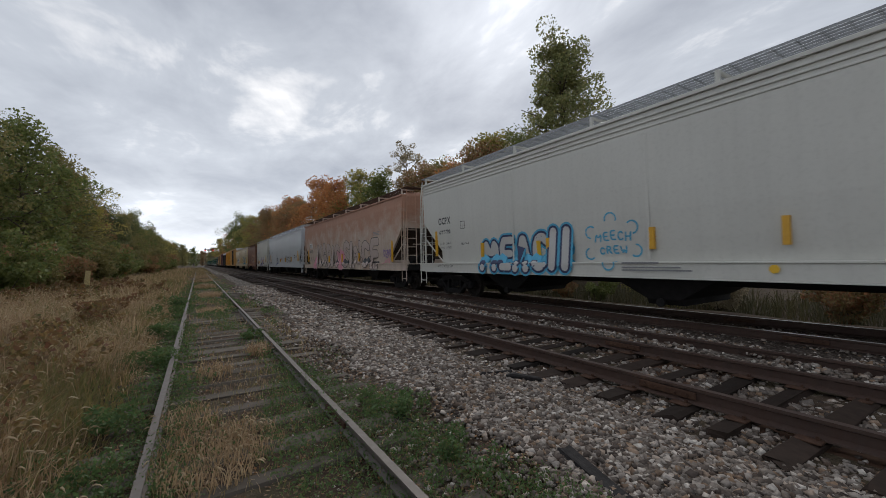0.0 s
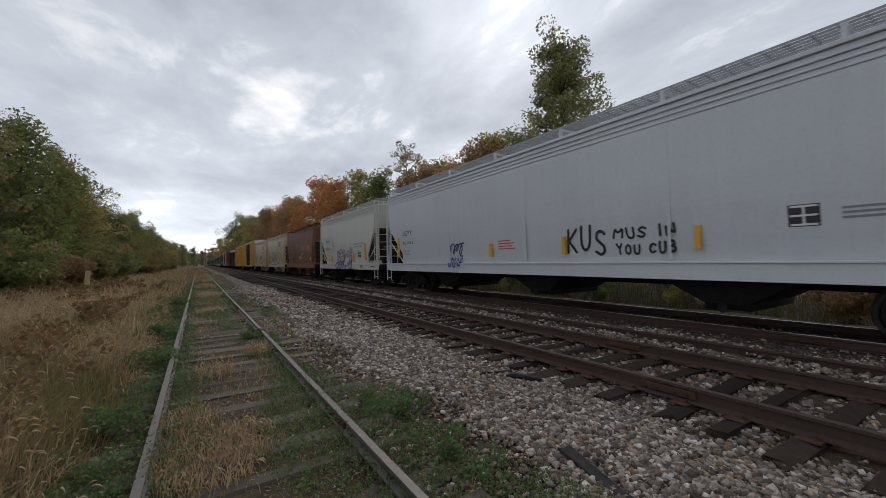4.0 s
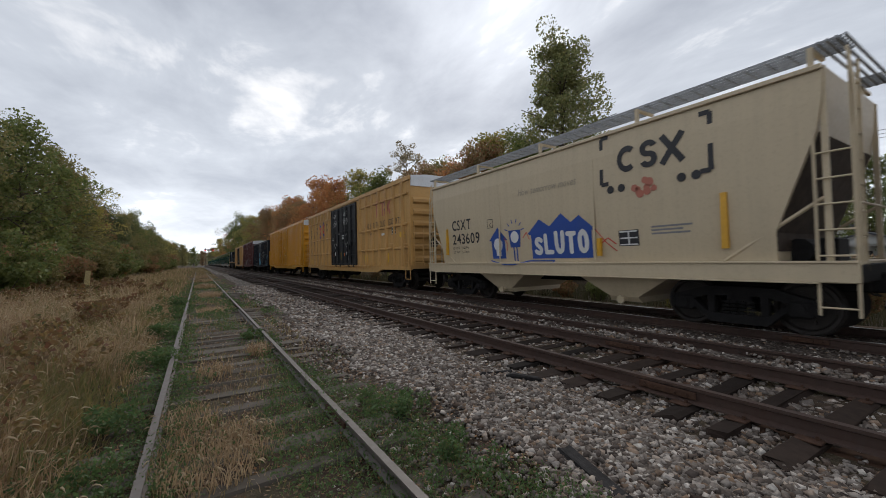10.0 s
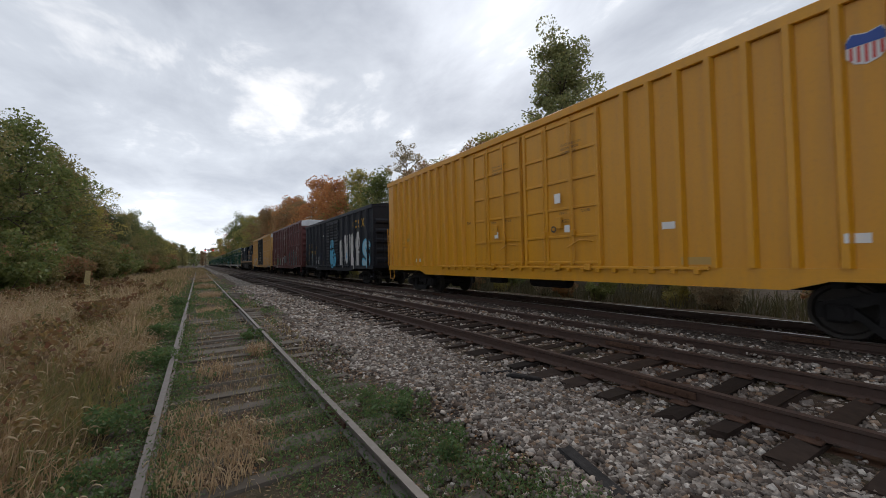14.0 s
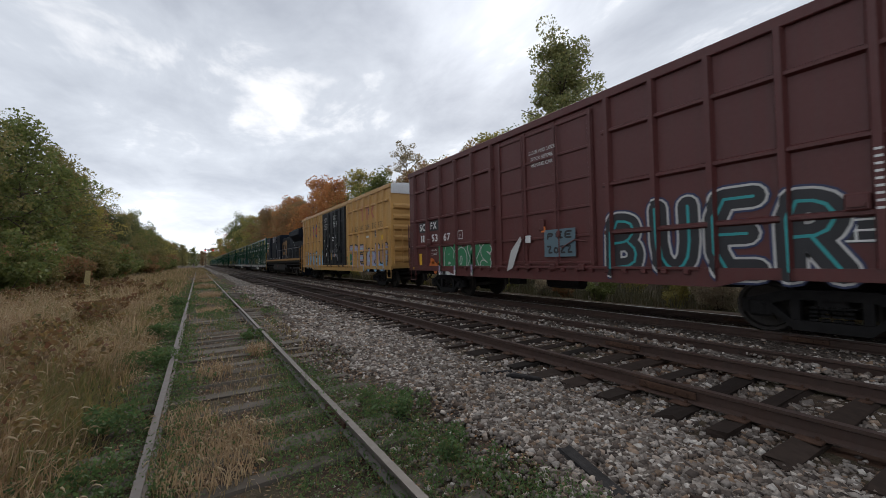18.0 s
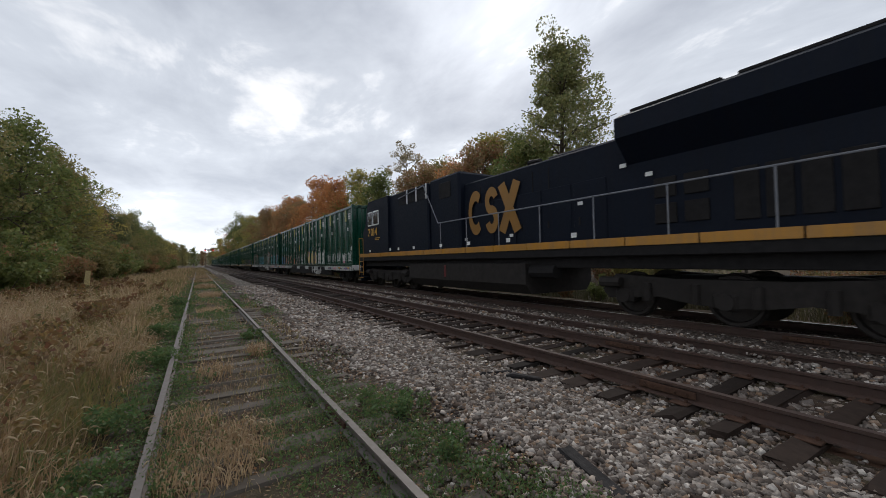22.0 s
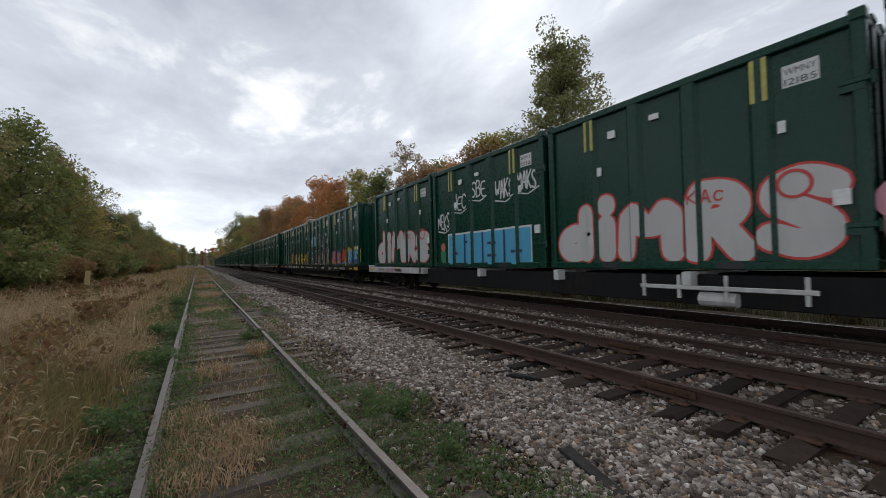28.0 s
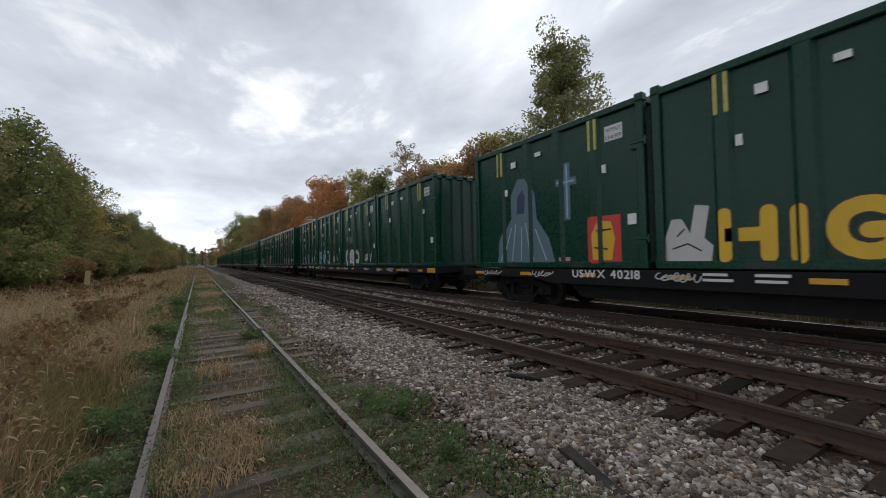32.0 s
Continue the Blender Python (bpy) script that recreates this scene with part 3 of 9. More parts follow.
def plant_trees():
    rnd = random.Random(12)
    hill = lambda x, y: ground_height(x, y)
    kinds = []
    for i, (hue, word) in enumerate((("green", "green"), ("olive", "olive-green"), ("orange", "orange"), ("rust", "russet"), ("yellow", "yellowing"), ("dark", "dark green"), ("olive", "dull green"))):
        kinds.append(tree("tree", 40 + i, 12.0, 4.2, hue, word + " autumn tree in the wood along the railway", 16000, 0.12, 0.05, boughs=40, clump=(0.13, 0.27)))
        kinds[-1].matrix_basis = pose(-60 - 12 * i, -60, -0.27)
    # tall tree standing alone beyond the train
    t = tree("tall_tree", 7, 23.6, 6.5, "yellowgreen", "tall slender green tree turning yellow beyond the train", 30000, 0.135, 0.33, 1.0, True, 60, (0.09, 0.18))
    t.matrix_basis = pose(29.1, 24.6, -0.6)
    t = tree("tall_tree", 17, 21.0, 4.4, "grey", "half-bare grey-brown tree standing above the wood", 6500, 0.14, 0.38, 0.9, False, 26, (0.10, 0.2))
    t.matrix_basis = pose(27.5, 54.5, -0.6)
    put = []
    # wood along the far side of the main line
    for (x, y, h, k) in ((15, 176, 22, 0), (17, 160, 17, 4), (14.5, 132, 17, 4), (17, 118, 16.5, 1), (15.5, 104, 16, 3), (18, 92, 17, 2), (16, 80, 14.5, 3), (20, 74, 18, 2),
                         (19, 62, 15.5, 2), (23, 60, 17, 4), (22, 50, 14.5, 0), (25, 44, 15, 3), (31, 50, 17, 1), (24.5, 35, 13, 2), (23.5, 29.5, 14, 3), (27, 31, 15.5, 4), (24.5, 24.5, 13, 0),
                         (33, 33, 16, 3), (20, 100, 18, 6), (22, 130, 20, 0), (19, 145, 19, 3), (21, 190, 20, 2), (17, 205, 20, 6), (16, 230, 20, 2), (24, 84, 18, 6)):
        put.append((x, y, h, k))
    # wood on the near side
    for i in range(34):
        y = 22 + i * 6.2 + rnd.uniform(-2, 2)
        x = -10.9 + rnd.uniform(-1.8, 1.0) - (0.6 if i < 3 else 0)
        h = (9.3, 9.9, 11.6, 12.9, 12.6, 11.7)[i] if i < 6 else 10.3 + rnd.uniform(-1.0, 0.9) + i * 0.04
        put.append((x, y, h, (5, 6, 1, 0, 6, 4, 1, 3)[i % 8]))
        put.append((x - 5.5, y + 2.5, h * 1.04, (6, 1, 3, 5)[i % 4]))
    # far end, where the line bends away
    for i in range(26):
        x = -70 + i * 7.5 + rnd.uniform(-3, 3)
        if abs(x - 3) < 9:
            continue
        put.append((x, 330 + rnd.uniform(-30, 60), 17 + rnd.uniform(-3, 4), i % 7))
    for i in range(22):
        put.append((-60 + i * 8, 470 + rnd.uniform(-10, 30), 20 + rnd.uniform(-3, 4), (i * 3) % 7))
    # yard trees behind the house
    for row in ((60, 4, 11, 1), (66, 12, 14, 0), (52, 24, 9, 6), (74, 22, 9.5, 1), (48, 33, 10, 4), (70, -4, 12, 1), (58, -12, 11, 6), (44, 40, 12, 3), (82, 6, 17, 6),
                         (46, 16.8, 12.9, 1, 0.5), (70, 23.5, 9.5, 1, 0.6), (80, 18.5, 14.5, 0, 0.75), (44, 19.5, 11, 0), (38, 19, 9.5, 6), (50, 24, 12, 0), (34, 24, 9, 5), (85, 12, 14, 1), (88, 20, 15, 0), (85, 30, 15, 6), (90, 0, 14, 1), (85, 40, 16, 0), (80, -10, 13, 6), (95, 8, 15, 0), (78, 34, 13, 1), (60, 34, 12, 4), (66, 44, 14, 0)):
        put.append(row)
    for x, y, h, k, *slim in put:
        sc = h / 12.0
        wide = sc * (slim[0] if slim else 1.0)
        c = copy_thing(kinds[k], pose(0, 0, 0))
        c.matrix_basis = pose(x, y, hill(x, y), rnd.uniform(-2, 2), rnd.uniform(-2, 2), rnd.uniform(0, 360)) @ Matrix.Diagonal((wide * rnd.uniform(.9, 1.1), wide * rnd.uniform(.9, 1.1), sc, 1))
    for k in kinds:
        for o in [*k.children_recursive, k]:
            bpy.data.objects.remove(o)
    # bushes in front of the near wood, and brush beyond the main line
    bushes = [bush("bush", 70 + i, 2.2, 1.5, hue, lab, 5200, 0.07) for i, (hue, lab) in enumerate((("olive", "tangled olive-green bush at the wood's edge"), ("yellow", "yellowing bush at the wood's edge"), ("rust", "brown thorny bush at the wood's edge"), ("green", "leafy green bush beside the line"), ("grey", "dry grey-brown brush beside the line")))]
    spots = []
    for i in range(44):
        y = 11 + i * 3.4 + rnd.uniform(-1, 1)
        spots.append((-7.6 + rnd.uniform(-1.4, 1.0) - 1.2 * (i < 4), y, rnd.uniform(.8, 1.5) * (1 + 0.012 * i), (0, 2, 3, 0, 3, 2)[i % 6]))
    for i in range(30):
        spots.append((13.6 + rnd.uniform(-.6, 2.4), -3 + i * 1.6 + rnd.uniform(-.6, .6), rnd.uniform(.45, .8), (4, 4, 1, 3, 2)[i % 5]))
    for i in range(24):
        spots.append((17.5 + rnd.uniform(-1, 4), 0 + i * 4.2, rnd.uniform(.8, 1.3), (3, 4, 0, 1)[i % 4]))
    for i in range(26):
        x, y = 25 + rnd.uniform(-2, 7), -4 + i * 1.9
        if not 68 < math.degrees(math.atan2(x, y)) < 82:
            spots.append((x, y, rnd.uniform(1.1, 1.7), (3, 0, 4, 2)[i % 4]))
    for x, y, s, k in spots:
        c = copy_thing(bushes[k], pose(0, 0, 0))
        c.matrix_basis = pose(x, y, hill(x, y), 0, 0, rnd.uniform(0, 360)) @ Matrix.Diagonal((s, s, s, 1))
    for k in bushes:
        for o in [*k.children_recursive, k]:
            bpy.data.objects.remove(o)


plant_trees()


# ---- grass, weeds and litter ----
M_DRY = foliage("dry_grass_blades", [(0.367, 0.254, 0.140), (0.216, 0.135, 0.076), (0.518, 0.389, 0.238), (0.292, 0.173, 0.092), (0.130, 0.086, 0.049)])
M_GRASS = foliage("green_grass_blades", [(0.110, 0.133, 0.043), (0.182, 0.189, 0.060), (0.276, 0.208, 0.085), (0.083, 0.104, 0.037), (0.340, 0.220, 0.099)])
M_WEED = foliage("small_weed_leaves", [(0.046, 0.094, 0.031), (0.078, 0.150, 0.048), (0.114, 0.180, 0.058), (0.054, 0.098, 0.036), (0.192, 0.174, 0.060)])
M_BRUSH = foliage("rough_brown_grass", [(0.075, 0.065, 0.034), (0.11, 0.09, 0.045), (0.06, 0.065, 0.028), (0.14, 0.11, 0.058), (0.05, 0.042, 0.024)])
M_LITTER = foliage("fallen_leaves", [(0.26, 0.13, 0.060), (0.42, 0.22, 0.09), (0.168, 0.095, 0.055), (0.38, 0.27, 0.15), (0.120, 0.075, 0.045)])
M_BROWNWEED = foliage("withered_weed_leaves", [(0.144, 0.112, 0.048), (0.237, 0.163, 0.060), (0.188, 0.088, 0.050), (0.094, 0.106, 0.037), (0.325, 0.219, 0.075)])
M_SEED = foliage("foxtail_heads", [(0.472, 0.386, 0.249), (0.583, 0.497, 0.343), (0.395, 0.292, 0.172), (0.515, 0.420, 0.275)])


def blades(rng, x, y, z, h, width, lean):
    n = len(x)
    a = rng.uniform(0, 2 * np.pi, n)
    d = np.stack([np.cos(a), np.sin(a), np.zeros(n)], -1)
    b = rng.uniform(0, 2 * np.pi, n)
    side = np.stack([np.cos(b), np.sin(b), np.zeros(n)], -1) * width[:, None]
    up = np.array([0, 0, 1.0])
    p0 = np.stack([x, y, z], -1)
    p1 = p0 + up * (h * 0.62)[:, None] + d * (h * lean * 0.25)[:, None]
    p2 = p0 + up * (h * (1 - 0.25 * lean))[:, None] + d * (h * lean * 0.75)[:, None]
    v = np.stack([p0 - side, p0 + side, p1 + side * 0.8, p1 - side * 0.8, p2 + side * 0.15, p2 - side * 0.15], 1)
    f = np.array([[0, 1, 2, 3], [3, 2, 4, 5]])[None] + (np.arange(n) * 6)[:, None, None]
    return v.reshape(-1, 3), f.reshape(-1, 4), p2, d


def heads(rng, tip, d, length, r):
    """Nodding foxtail heads: three-sided spindles bent over at the tip."""
    n = len(tip)
    rings = []
    for k, (s, w) in enumerate(((0, 0.35), (0.3, 1.0), (0.7, 0.8), (1.0, 0.1))):
        c = tip + d * (length * s * 0.75)[:, None] + np.array([0, 0, 1.0]) * (length * (0.45 * s - 0.75 * s * s))[:, None]
        e = np.cross(d, [0, 0, 1.0])
        for j in range(3):
            t = 2 * np.pi * j / 3
            rings.append(c + (e * math.cos(t) + np.array([0, 0, 1.0]) * math.sin(t)) * (r * w)[:, None])
    v = np.stack(rings, 1)
    f = []
    for k in range(3):
        for j in range(3):
            f.append([k * 3 + j, k * 3 + (j + 1) % 3, k * 3 + 3 + (j + 1) % 3, k * 3 + 3 + j])
    f = np.array(f)[None] + (np.arange(n) * 12)[:, None, None]
    return v.reshape(-1, 3), f.reshape(-1, 4)


def gather(name, pieces, mat, label, category):
    vs, fs, o = [], [], 0
    for v, f in pieces:
        vs.append(v)
        fs.append(f + o)
        o += len(v)
    tagged(new(name, raw_mesh(name, np.concatenate(vs), np.concatenate(fs), mat)), label, category, kind="stuff")


def field_patch(x, y, k):
    return np.array([noise.noise(Vector((a * 0.8, b * 0.45, k))) for a, b in zip(x, y)])


def grow_grass():
    rng = np.random.default_rng(77)
    dry, green, seed = [], [], []
    for n, ylo, yhi, wide in ((9000, -9.0, 1.5, 0.006), (34000, 1.5, 9.0, 0.0042), (34000, 9.0, 20.0, 0.008), (18000, 20.0, 55.0, 0.016), (8000, 55.0, 170.0, 0.04)):
        y = rng.uniform(ylo, yhi, n)
        x = -0.62 - rng.uniform(0, 1, n) ** 0.9 * (2.4 + 0.32 * np.clip(y, 3, 30))
        p = field_patch(x, y, 2.0)
        h = rng.uniform(0.35, 0.95, n) * np.clip((-0.45 - x) / 0.8, 0.22, 1.0) * (1 + 0.35 * p)
        z = np.full(n, -0.24)
        isd = (p + rng.uniform(-0.55, 0.55, n)) > 0.14
        w = rng.uniform(0.7, 1.5, n) * wide
        lean = rng.uniform(0.15, 1.0, n)
        for m, out in ((isd, dry), (~isd, green)):
            k = 1.0 if out is dry else 0.8
            v, f, tip, d = blades(rng, x[m], y[m], z[m], h[m] * k, w[m] * (1 if out is dry else 1.5), lean[m])
            out.append((v, f))
            if out is dry and ylo < 19:
                pick = rng.uniform(0, 1, len(tip)) < (0.24 if 0 < ylo < 5 else 0.14)
                sc = 1.0 if ylo < 5 else 1.4
                seed.append(heads(rng, tip[pick], d[pick], rng.uniform(0.05, 0.095, pick.sum()) * sc, rng.uniform(0.005, 0.009, pick.sum()) * sc))
    # dry tufts between the rails of the siding
    for cx, cy, r, n, hh in ((0.05, 3.7, 0.4, 800, 0.17), (0.35, 3.9, 0.3, 350, 0.15), (-0.1, 4.6, 0.3, 300, 0.2), (0.2, 6.6, 0.25, 200, 0.16), (0.9, 7.6, 0.2, 220, 0.22), (0.35, 15.0, 0.4, 300, 0.2), (0.5, 22, 0.5, 700, 0.3), (0.4, 30, 0.6, 900, 0.35), (0.4, 40, 0.7, 900, 0.35), (0.4, 52, 0.7, 900, 0.4)):
        a, q = rng.uniform(0, 2 * np.pi, n), np.sqrt(rng.uniform(0, 1, n)) * r
        v, f, tip, d = blades(rng, cx + np.cos(a) * q, cy + np.sin(a) * q * 1.5, np.full(n, -0.13), rng.uniform(0.5, 1.1, n) * hh, rng.uniform(0.6, 1.4, n) * (0.0035 + 0.0002 * cy), rng.uniform(0.4, 1.2, n))
        dry.append((v, f))
        pick = rng.uniform(0, 1, n) < 0.07
        seed.append(heads(rng, tip[pick], d[pick], rng.uniform(0.05, 0.09, pick.sum()), rng.uniform(0.005, 0.009, pick.sum())))
    # rough grass beyond the main line
    n = 15000
    x, y = rng.uniform(12.3, 19.0, n), rng.uniform(-6, 50, n)
    p = field_patch(x, y, 5.0)
    v, f, tip, d = blades(rng, x, y, np.full(n, -0.68), rng.uniform(0.4, 1.0, n) * (1 + 0.5 * p), rng.uniform(0.6, 1.4, n) * 0.012, rng.uniform(0.1, 0.8, n))
    gather("rough_grass", [(v, f)], M_BRUSH, "dull brown rough grass beyond the main line", "grass")
    tall = []
    for i in range(80):
        cy = 4.0 + 34 * (i / 80.0) ** 1.2 + rng.uniform(-.6, .6)
        cx = -1.4 - rng.uniform(0, 1) * (1.5 + 0.26 * cy)
        m = 14
        c = np.stack([cx + rng.normal(size=m) * 0.22, cy + rng.normal(size=m) * 0.3, rng.uniform(-0.1, 0.62, m)], -1)
        tall.append(leaf_cloud(rng, c, np.full(m, 0.13), 420, 0.03 + 0.0014 * cy))
    gather("field_weeds", tall, M_BROWNWEED, "brown and yellowing leafy weeds among the grass", "weeds")
    gather("dry_grass", dry, M_DRY, "tall dry tan grass beside the siding", "grass")
    gather("green_grass", green, M_GRASS, "green grass growing among the dry stalks", "grass")
    gather("foxtail_heads", seed, M_SEED, "nodding pale foxtail seed heads", "grass")
    # low leafy weeds, thick in patches and thin between them
    weeds, short_dry, short_green = [], [], []
    for n, ylo, yhi, size in ((42000, 1.2, 6.0, 0.012), (22000, 6.0, 14.0, 0.019), (16000, 14.0, 45.0, 0.036)):
        x, y = rng.uniform(-0.85, 2.2, n), ylo + (yhi - ylo) * rng.uniform(0, 1, n) ** 1.25
        p = field_patch(x * 1.6, y * 1.3, 11.0)
        edge = np.exp(-((np.abs(x - SIDE_X) - 0.75) / 0.22) ** 2)
        near = np.exp(-((x - 0.75) / 0.5) ** 2 - ((y - 3.0) / 1.6) ** 2) + np.exp(-((x - 1.7) / 0.35) ** 2 - ((y - 3.0) / 1.5) ** 2)
        keep = (p * 1.4 + 0.35 * edge + 1.1 * near - 0.30 * (x > 1.35) + rng.uniform(-0.35, 0.35, n)) > 0.02 + 0.3 * np.exp(-((x - 0.15) / 0.45) ** 2 - ((y - 3.9) / 0.8) ** 2) + 0.22 * ((y > 6.5) & (y < 13))
        x, y, p = x[keep], y[keep], p[keep]
        c = np.stack([x, y, -0.13 + rng.uniform(0, 1, len(x)) ** 1.6 * (0.10 + 0.10 * np.clip(p, 0, 1))], -1)
        weeds.append(leaf_cloud(rng, c, np.full(len(x), 0.02), int(len(x) * 1.5), size))
    for cx, cy, r, m, hh in ((1.72, 2.7, 0.34, 700, 0.10), (1.78, 3.9, 0.32, 700, 0.16), (-0.62, 5.0, 0.32, 700, 0.18), (-0.75, 7.5, 0.4, 800, 0.22), (-0.9, 10.5, 0.5, 900, 0.28), (-0.8, 3.6, 0.35, 700, 0.18), (-0.9, 14, 0.5, 800, 0.3), (-0.95, 18, 0.6, 800, 0.35), (0.95, 9.2, 0.25, 350, 0.14)):
        a, q = rng.uniform(0, 2 * np.pi, 16), np.sqrt(rng.uniform(0, 1, 16)) * r
        c = np.stack([cx + np.cos(a) * q, cy + np.sin(a) * q * 1.4, -0.11 + rng.uniform(0.1, 0.9, 16) * hh], -1)
        v, f = leaf_cloud(rng, c, np.full(16, r * 0.3), int(m * 2.2), 0.012 + 0.0016 * cy)
        v[:, 2] = np.maximum(v[:, 2], -0.13)
        weeds.append((v, f))
    for n, ylo, yhi, wide in ((3000, -9.0, 1.2, 0.005), (5500, 1.2, 7.0, 0.0028), (5000, 7.0, 20.0, 0.006), (4500, 20.0, 60.0, 0.013), (7000, 60.0, 190.0, 0.04)):
        x, y = rng.uniform(-0.8, 1.9, n), rng.uniform(ylo, yhi, n)
        p = field_patch(x * 1.2, y * 0.9, 15.0)
        keep = (p + 0.25 * (np.abs(x - SIDE_X) < 0.7) + rng.uniform(-0.3, 0.3, n)) > 0.08
        x, y, p = x[keep], y[keep], p[keep]
        isd = rng.uniform(0, 1, len(x)) < 0.42
        for m, out in ((isd, short_dry), (~isd, short_green)):
            k = m.sum()
            v, f, tip, d = blades(rng, x[m], y[m], np.full(k, -0.145), rng.uniform(0.03, 0.11, k) * (1 + 0.02 * y[m]), rng.uniform(0.7, 1.4, k) * wide, rng.uniform(0.3, 1.3, k))
            out.append((v, f))
    gather("weeds", weeds, M_WEED, "low leafy green weeds between the ties", "weeds")
    gather("short_dry_grass", short_dry, M_DRY, "short dry grass among the siding's ties", "grass")
    gather("short_green_grass", short_green, M_GRASS, "short green grass among the siding's ties", "grass")
    n = 13000
    x, y = rng.uniform(-0.9, 2.5, n), 1.2 + rng.uniform(0, 1, n) ** 1.6 * 12
    c = np.stack([x, y, np.full(n, -0.118)], -1)
    v, f = leaf_cloud(rng, c, np.full(n, 0.03), n, 0.021)
    v[:, 2] = np.maximum(v[:, 2] * 0.25 - 0.098, -0.138)
    gather("leaf_litter", [(v, f)], M_LITTER, "fallen brown leaves on the dirt", "leaves")


grow_grass()


# ---- small things along the line ----
M_SIDING = plain("white_clapboard", (0.60, 0.60, 0.58), 0.6, 0.08, 4)
M_SIDING_GREY = plain("grey_clapboard", (0.33, 0.32, 0.30), 0.7, 0.08, 4)
M_SHINGLE = plain("dark_grey_shingles", (0.075, 0.08, 0.09), 0.85, 0.3, 6)
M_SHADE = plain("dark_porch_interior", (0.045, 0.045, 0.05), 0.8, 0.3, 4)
M_POST = plain("pale_weathered_wood", (0.42, 0.33, 0.16), 0.85, 0.3, 12)
M_POLE = plain("brown_utility_pole", (0.12, 0.085, 0.06), 0.9, 0.3, 6)
M_CHAR = plain("black_charred_wood", (0.022, 0.02, 0.02), 0.8, 0.4, 14, bump=0.6)


def house(x, y, wide, depth, eave, ridge, base, porch):
    t = thing("house", "white clapboard house with a dark shingle roof and a porch", "house")
    t.matrix_basis = pose(x, y, base)
    Shape().box(0, depth, -wide / 2, wide / 2, -0.3, eave).prism([(-wide / 2, eave), (wide / 2, eave), (0, ridge - 0.12)], "x", 0, depth).obj("wall", M_SIDING, t)
    for side in (-1, 1):
        Shape().prism([(0, ridge), (side * (wide / 2 + 0.5), eave - 0.28), (side * (wide / 2 + 0.5), eave - 0.42), (0, ridge - 0.16)], "x", -0.5 - (2.4 if porch else 0), depth + 0.5).obj("roof", M_SHINGLE, t)
    front = -2.4 if porch else 0
    if porch:
        Shape().prism([(-wide / 2 - .3, eave - .2), (wide / 2 + .3, eave - .2), (0, ridge - 0.18)], "x", front, front + 0.12).obj("gable", M_SIDING, t)
        Shape().box(front - 0.05, 0, -wide / 2, wide / 2, -0.2, 0.12).obj("porch_floor", M_SIDING, t)
        Shape().rod((front - 0.02, 0, (eave + ridge) / 2), (front + 0.02, 0, (eave + ridge) / 2), 0.22, 14).obj("gable_vent", M_SHADE, t)
        for k in range(5):
            yy = -wide / 2 + 0.15 + (wide - .3) * k / 4
            Shape().box(front, front + 0.16, yy - .08, yy + .08, 0.1, eave, 0.01).obj("porch_post", M_SIDING, t)
        Shape().box(front, front + .08, -wide / 2, wide / 2, eave - .3, eave - .12).obj("porch_beam", M_SIDING, t)
    for k, yy in enumerate((-wide * .3, wide * .05, wide * .32)):
        w = Shape().box(-0.04, 0.02, yy - .55, yy + .55, 0.7, 2.0, 0.01).obj("window", M_SIDING, t)
        Shape().box(-0.06, -0.035, yy - .48, yy - .03, 0.77, 1.93).obj("pane", M_SHADE, w)
        Shape().box(-0.06, -0.035, yy + .03, yy + .48, 0.77, 1.93).obj("pane", M_SHADE, w)
    return t


def house_wing(t, a, b, eave, ridge):
    """Long low side wing with its eaves to the line, shuttered windows and a flat-pitched roof."""
    Shape().box(0.6, 7.0, a, b, -0.3, eave).obj("wing_wall", M_SIDING_GREY, t, "grey clapboard wall")
    for k in range(12):
        z = -0.1 + k * (eave - 0.1) / 12
        Shape().prism([(0.6, z), (0.565, z), (0.585, z + 0.21), (0.6, z + 0.21)], "y", a, b).obj("clapboard", M_SIDING_GREY, t)
    Shape().prism([(0.2, eave - 0.05), (3.8, ridge), (7.4, eave - 0.05), (7.4, eave - 0.2), (3.8, ridge - 0.16), (0.2, eave - 0.2)], "y", a, b + 0.4).obj("wing_roof", M_SHINGLE, t)
    Shape().box(0.16, 0.24, a, b + 0.4, eave - 0.24, eave - 0.04).obj("gutter", M_SIDING, t)
    for y in (a + 1.6, a + 4.9):
        w = Shape().box(0.50, 0.60, y - .5, y + .5, 0.95, 2.2, 0.01).obj("window", M_SIDING, t)
        Shape().box(0.47, 0.52, y - .43, y + .43, 1.02, 1.54).obj("pane", M_SHADE, w)
        Shape().box(0.47, 0.52, y - .43, y + .43, 1.60, 2.13).obj("pane", M_SHADE, w)
        for q in (-.72, .72):
            Shape().box(0.52, 0.575, y + q - .18, y + q + .18, 0.93, 2.22, 0.008).obj("shutter", M_SHADE, t)


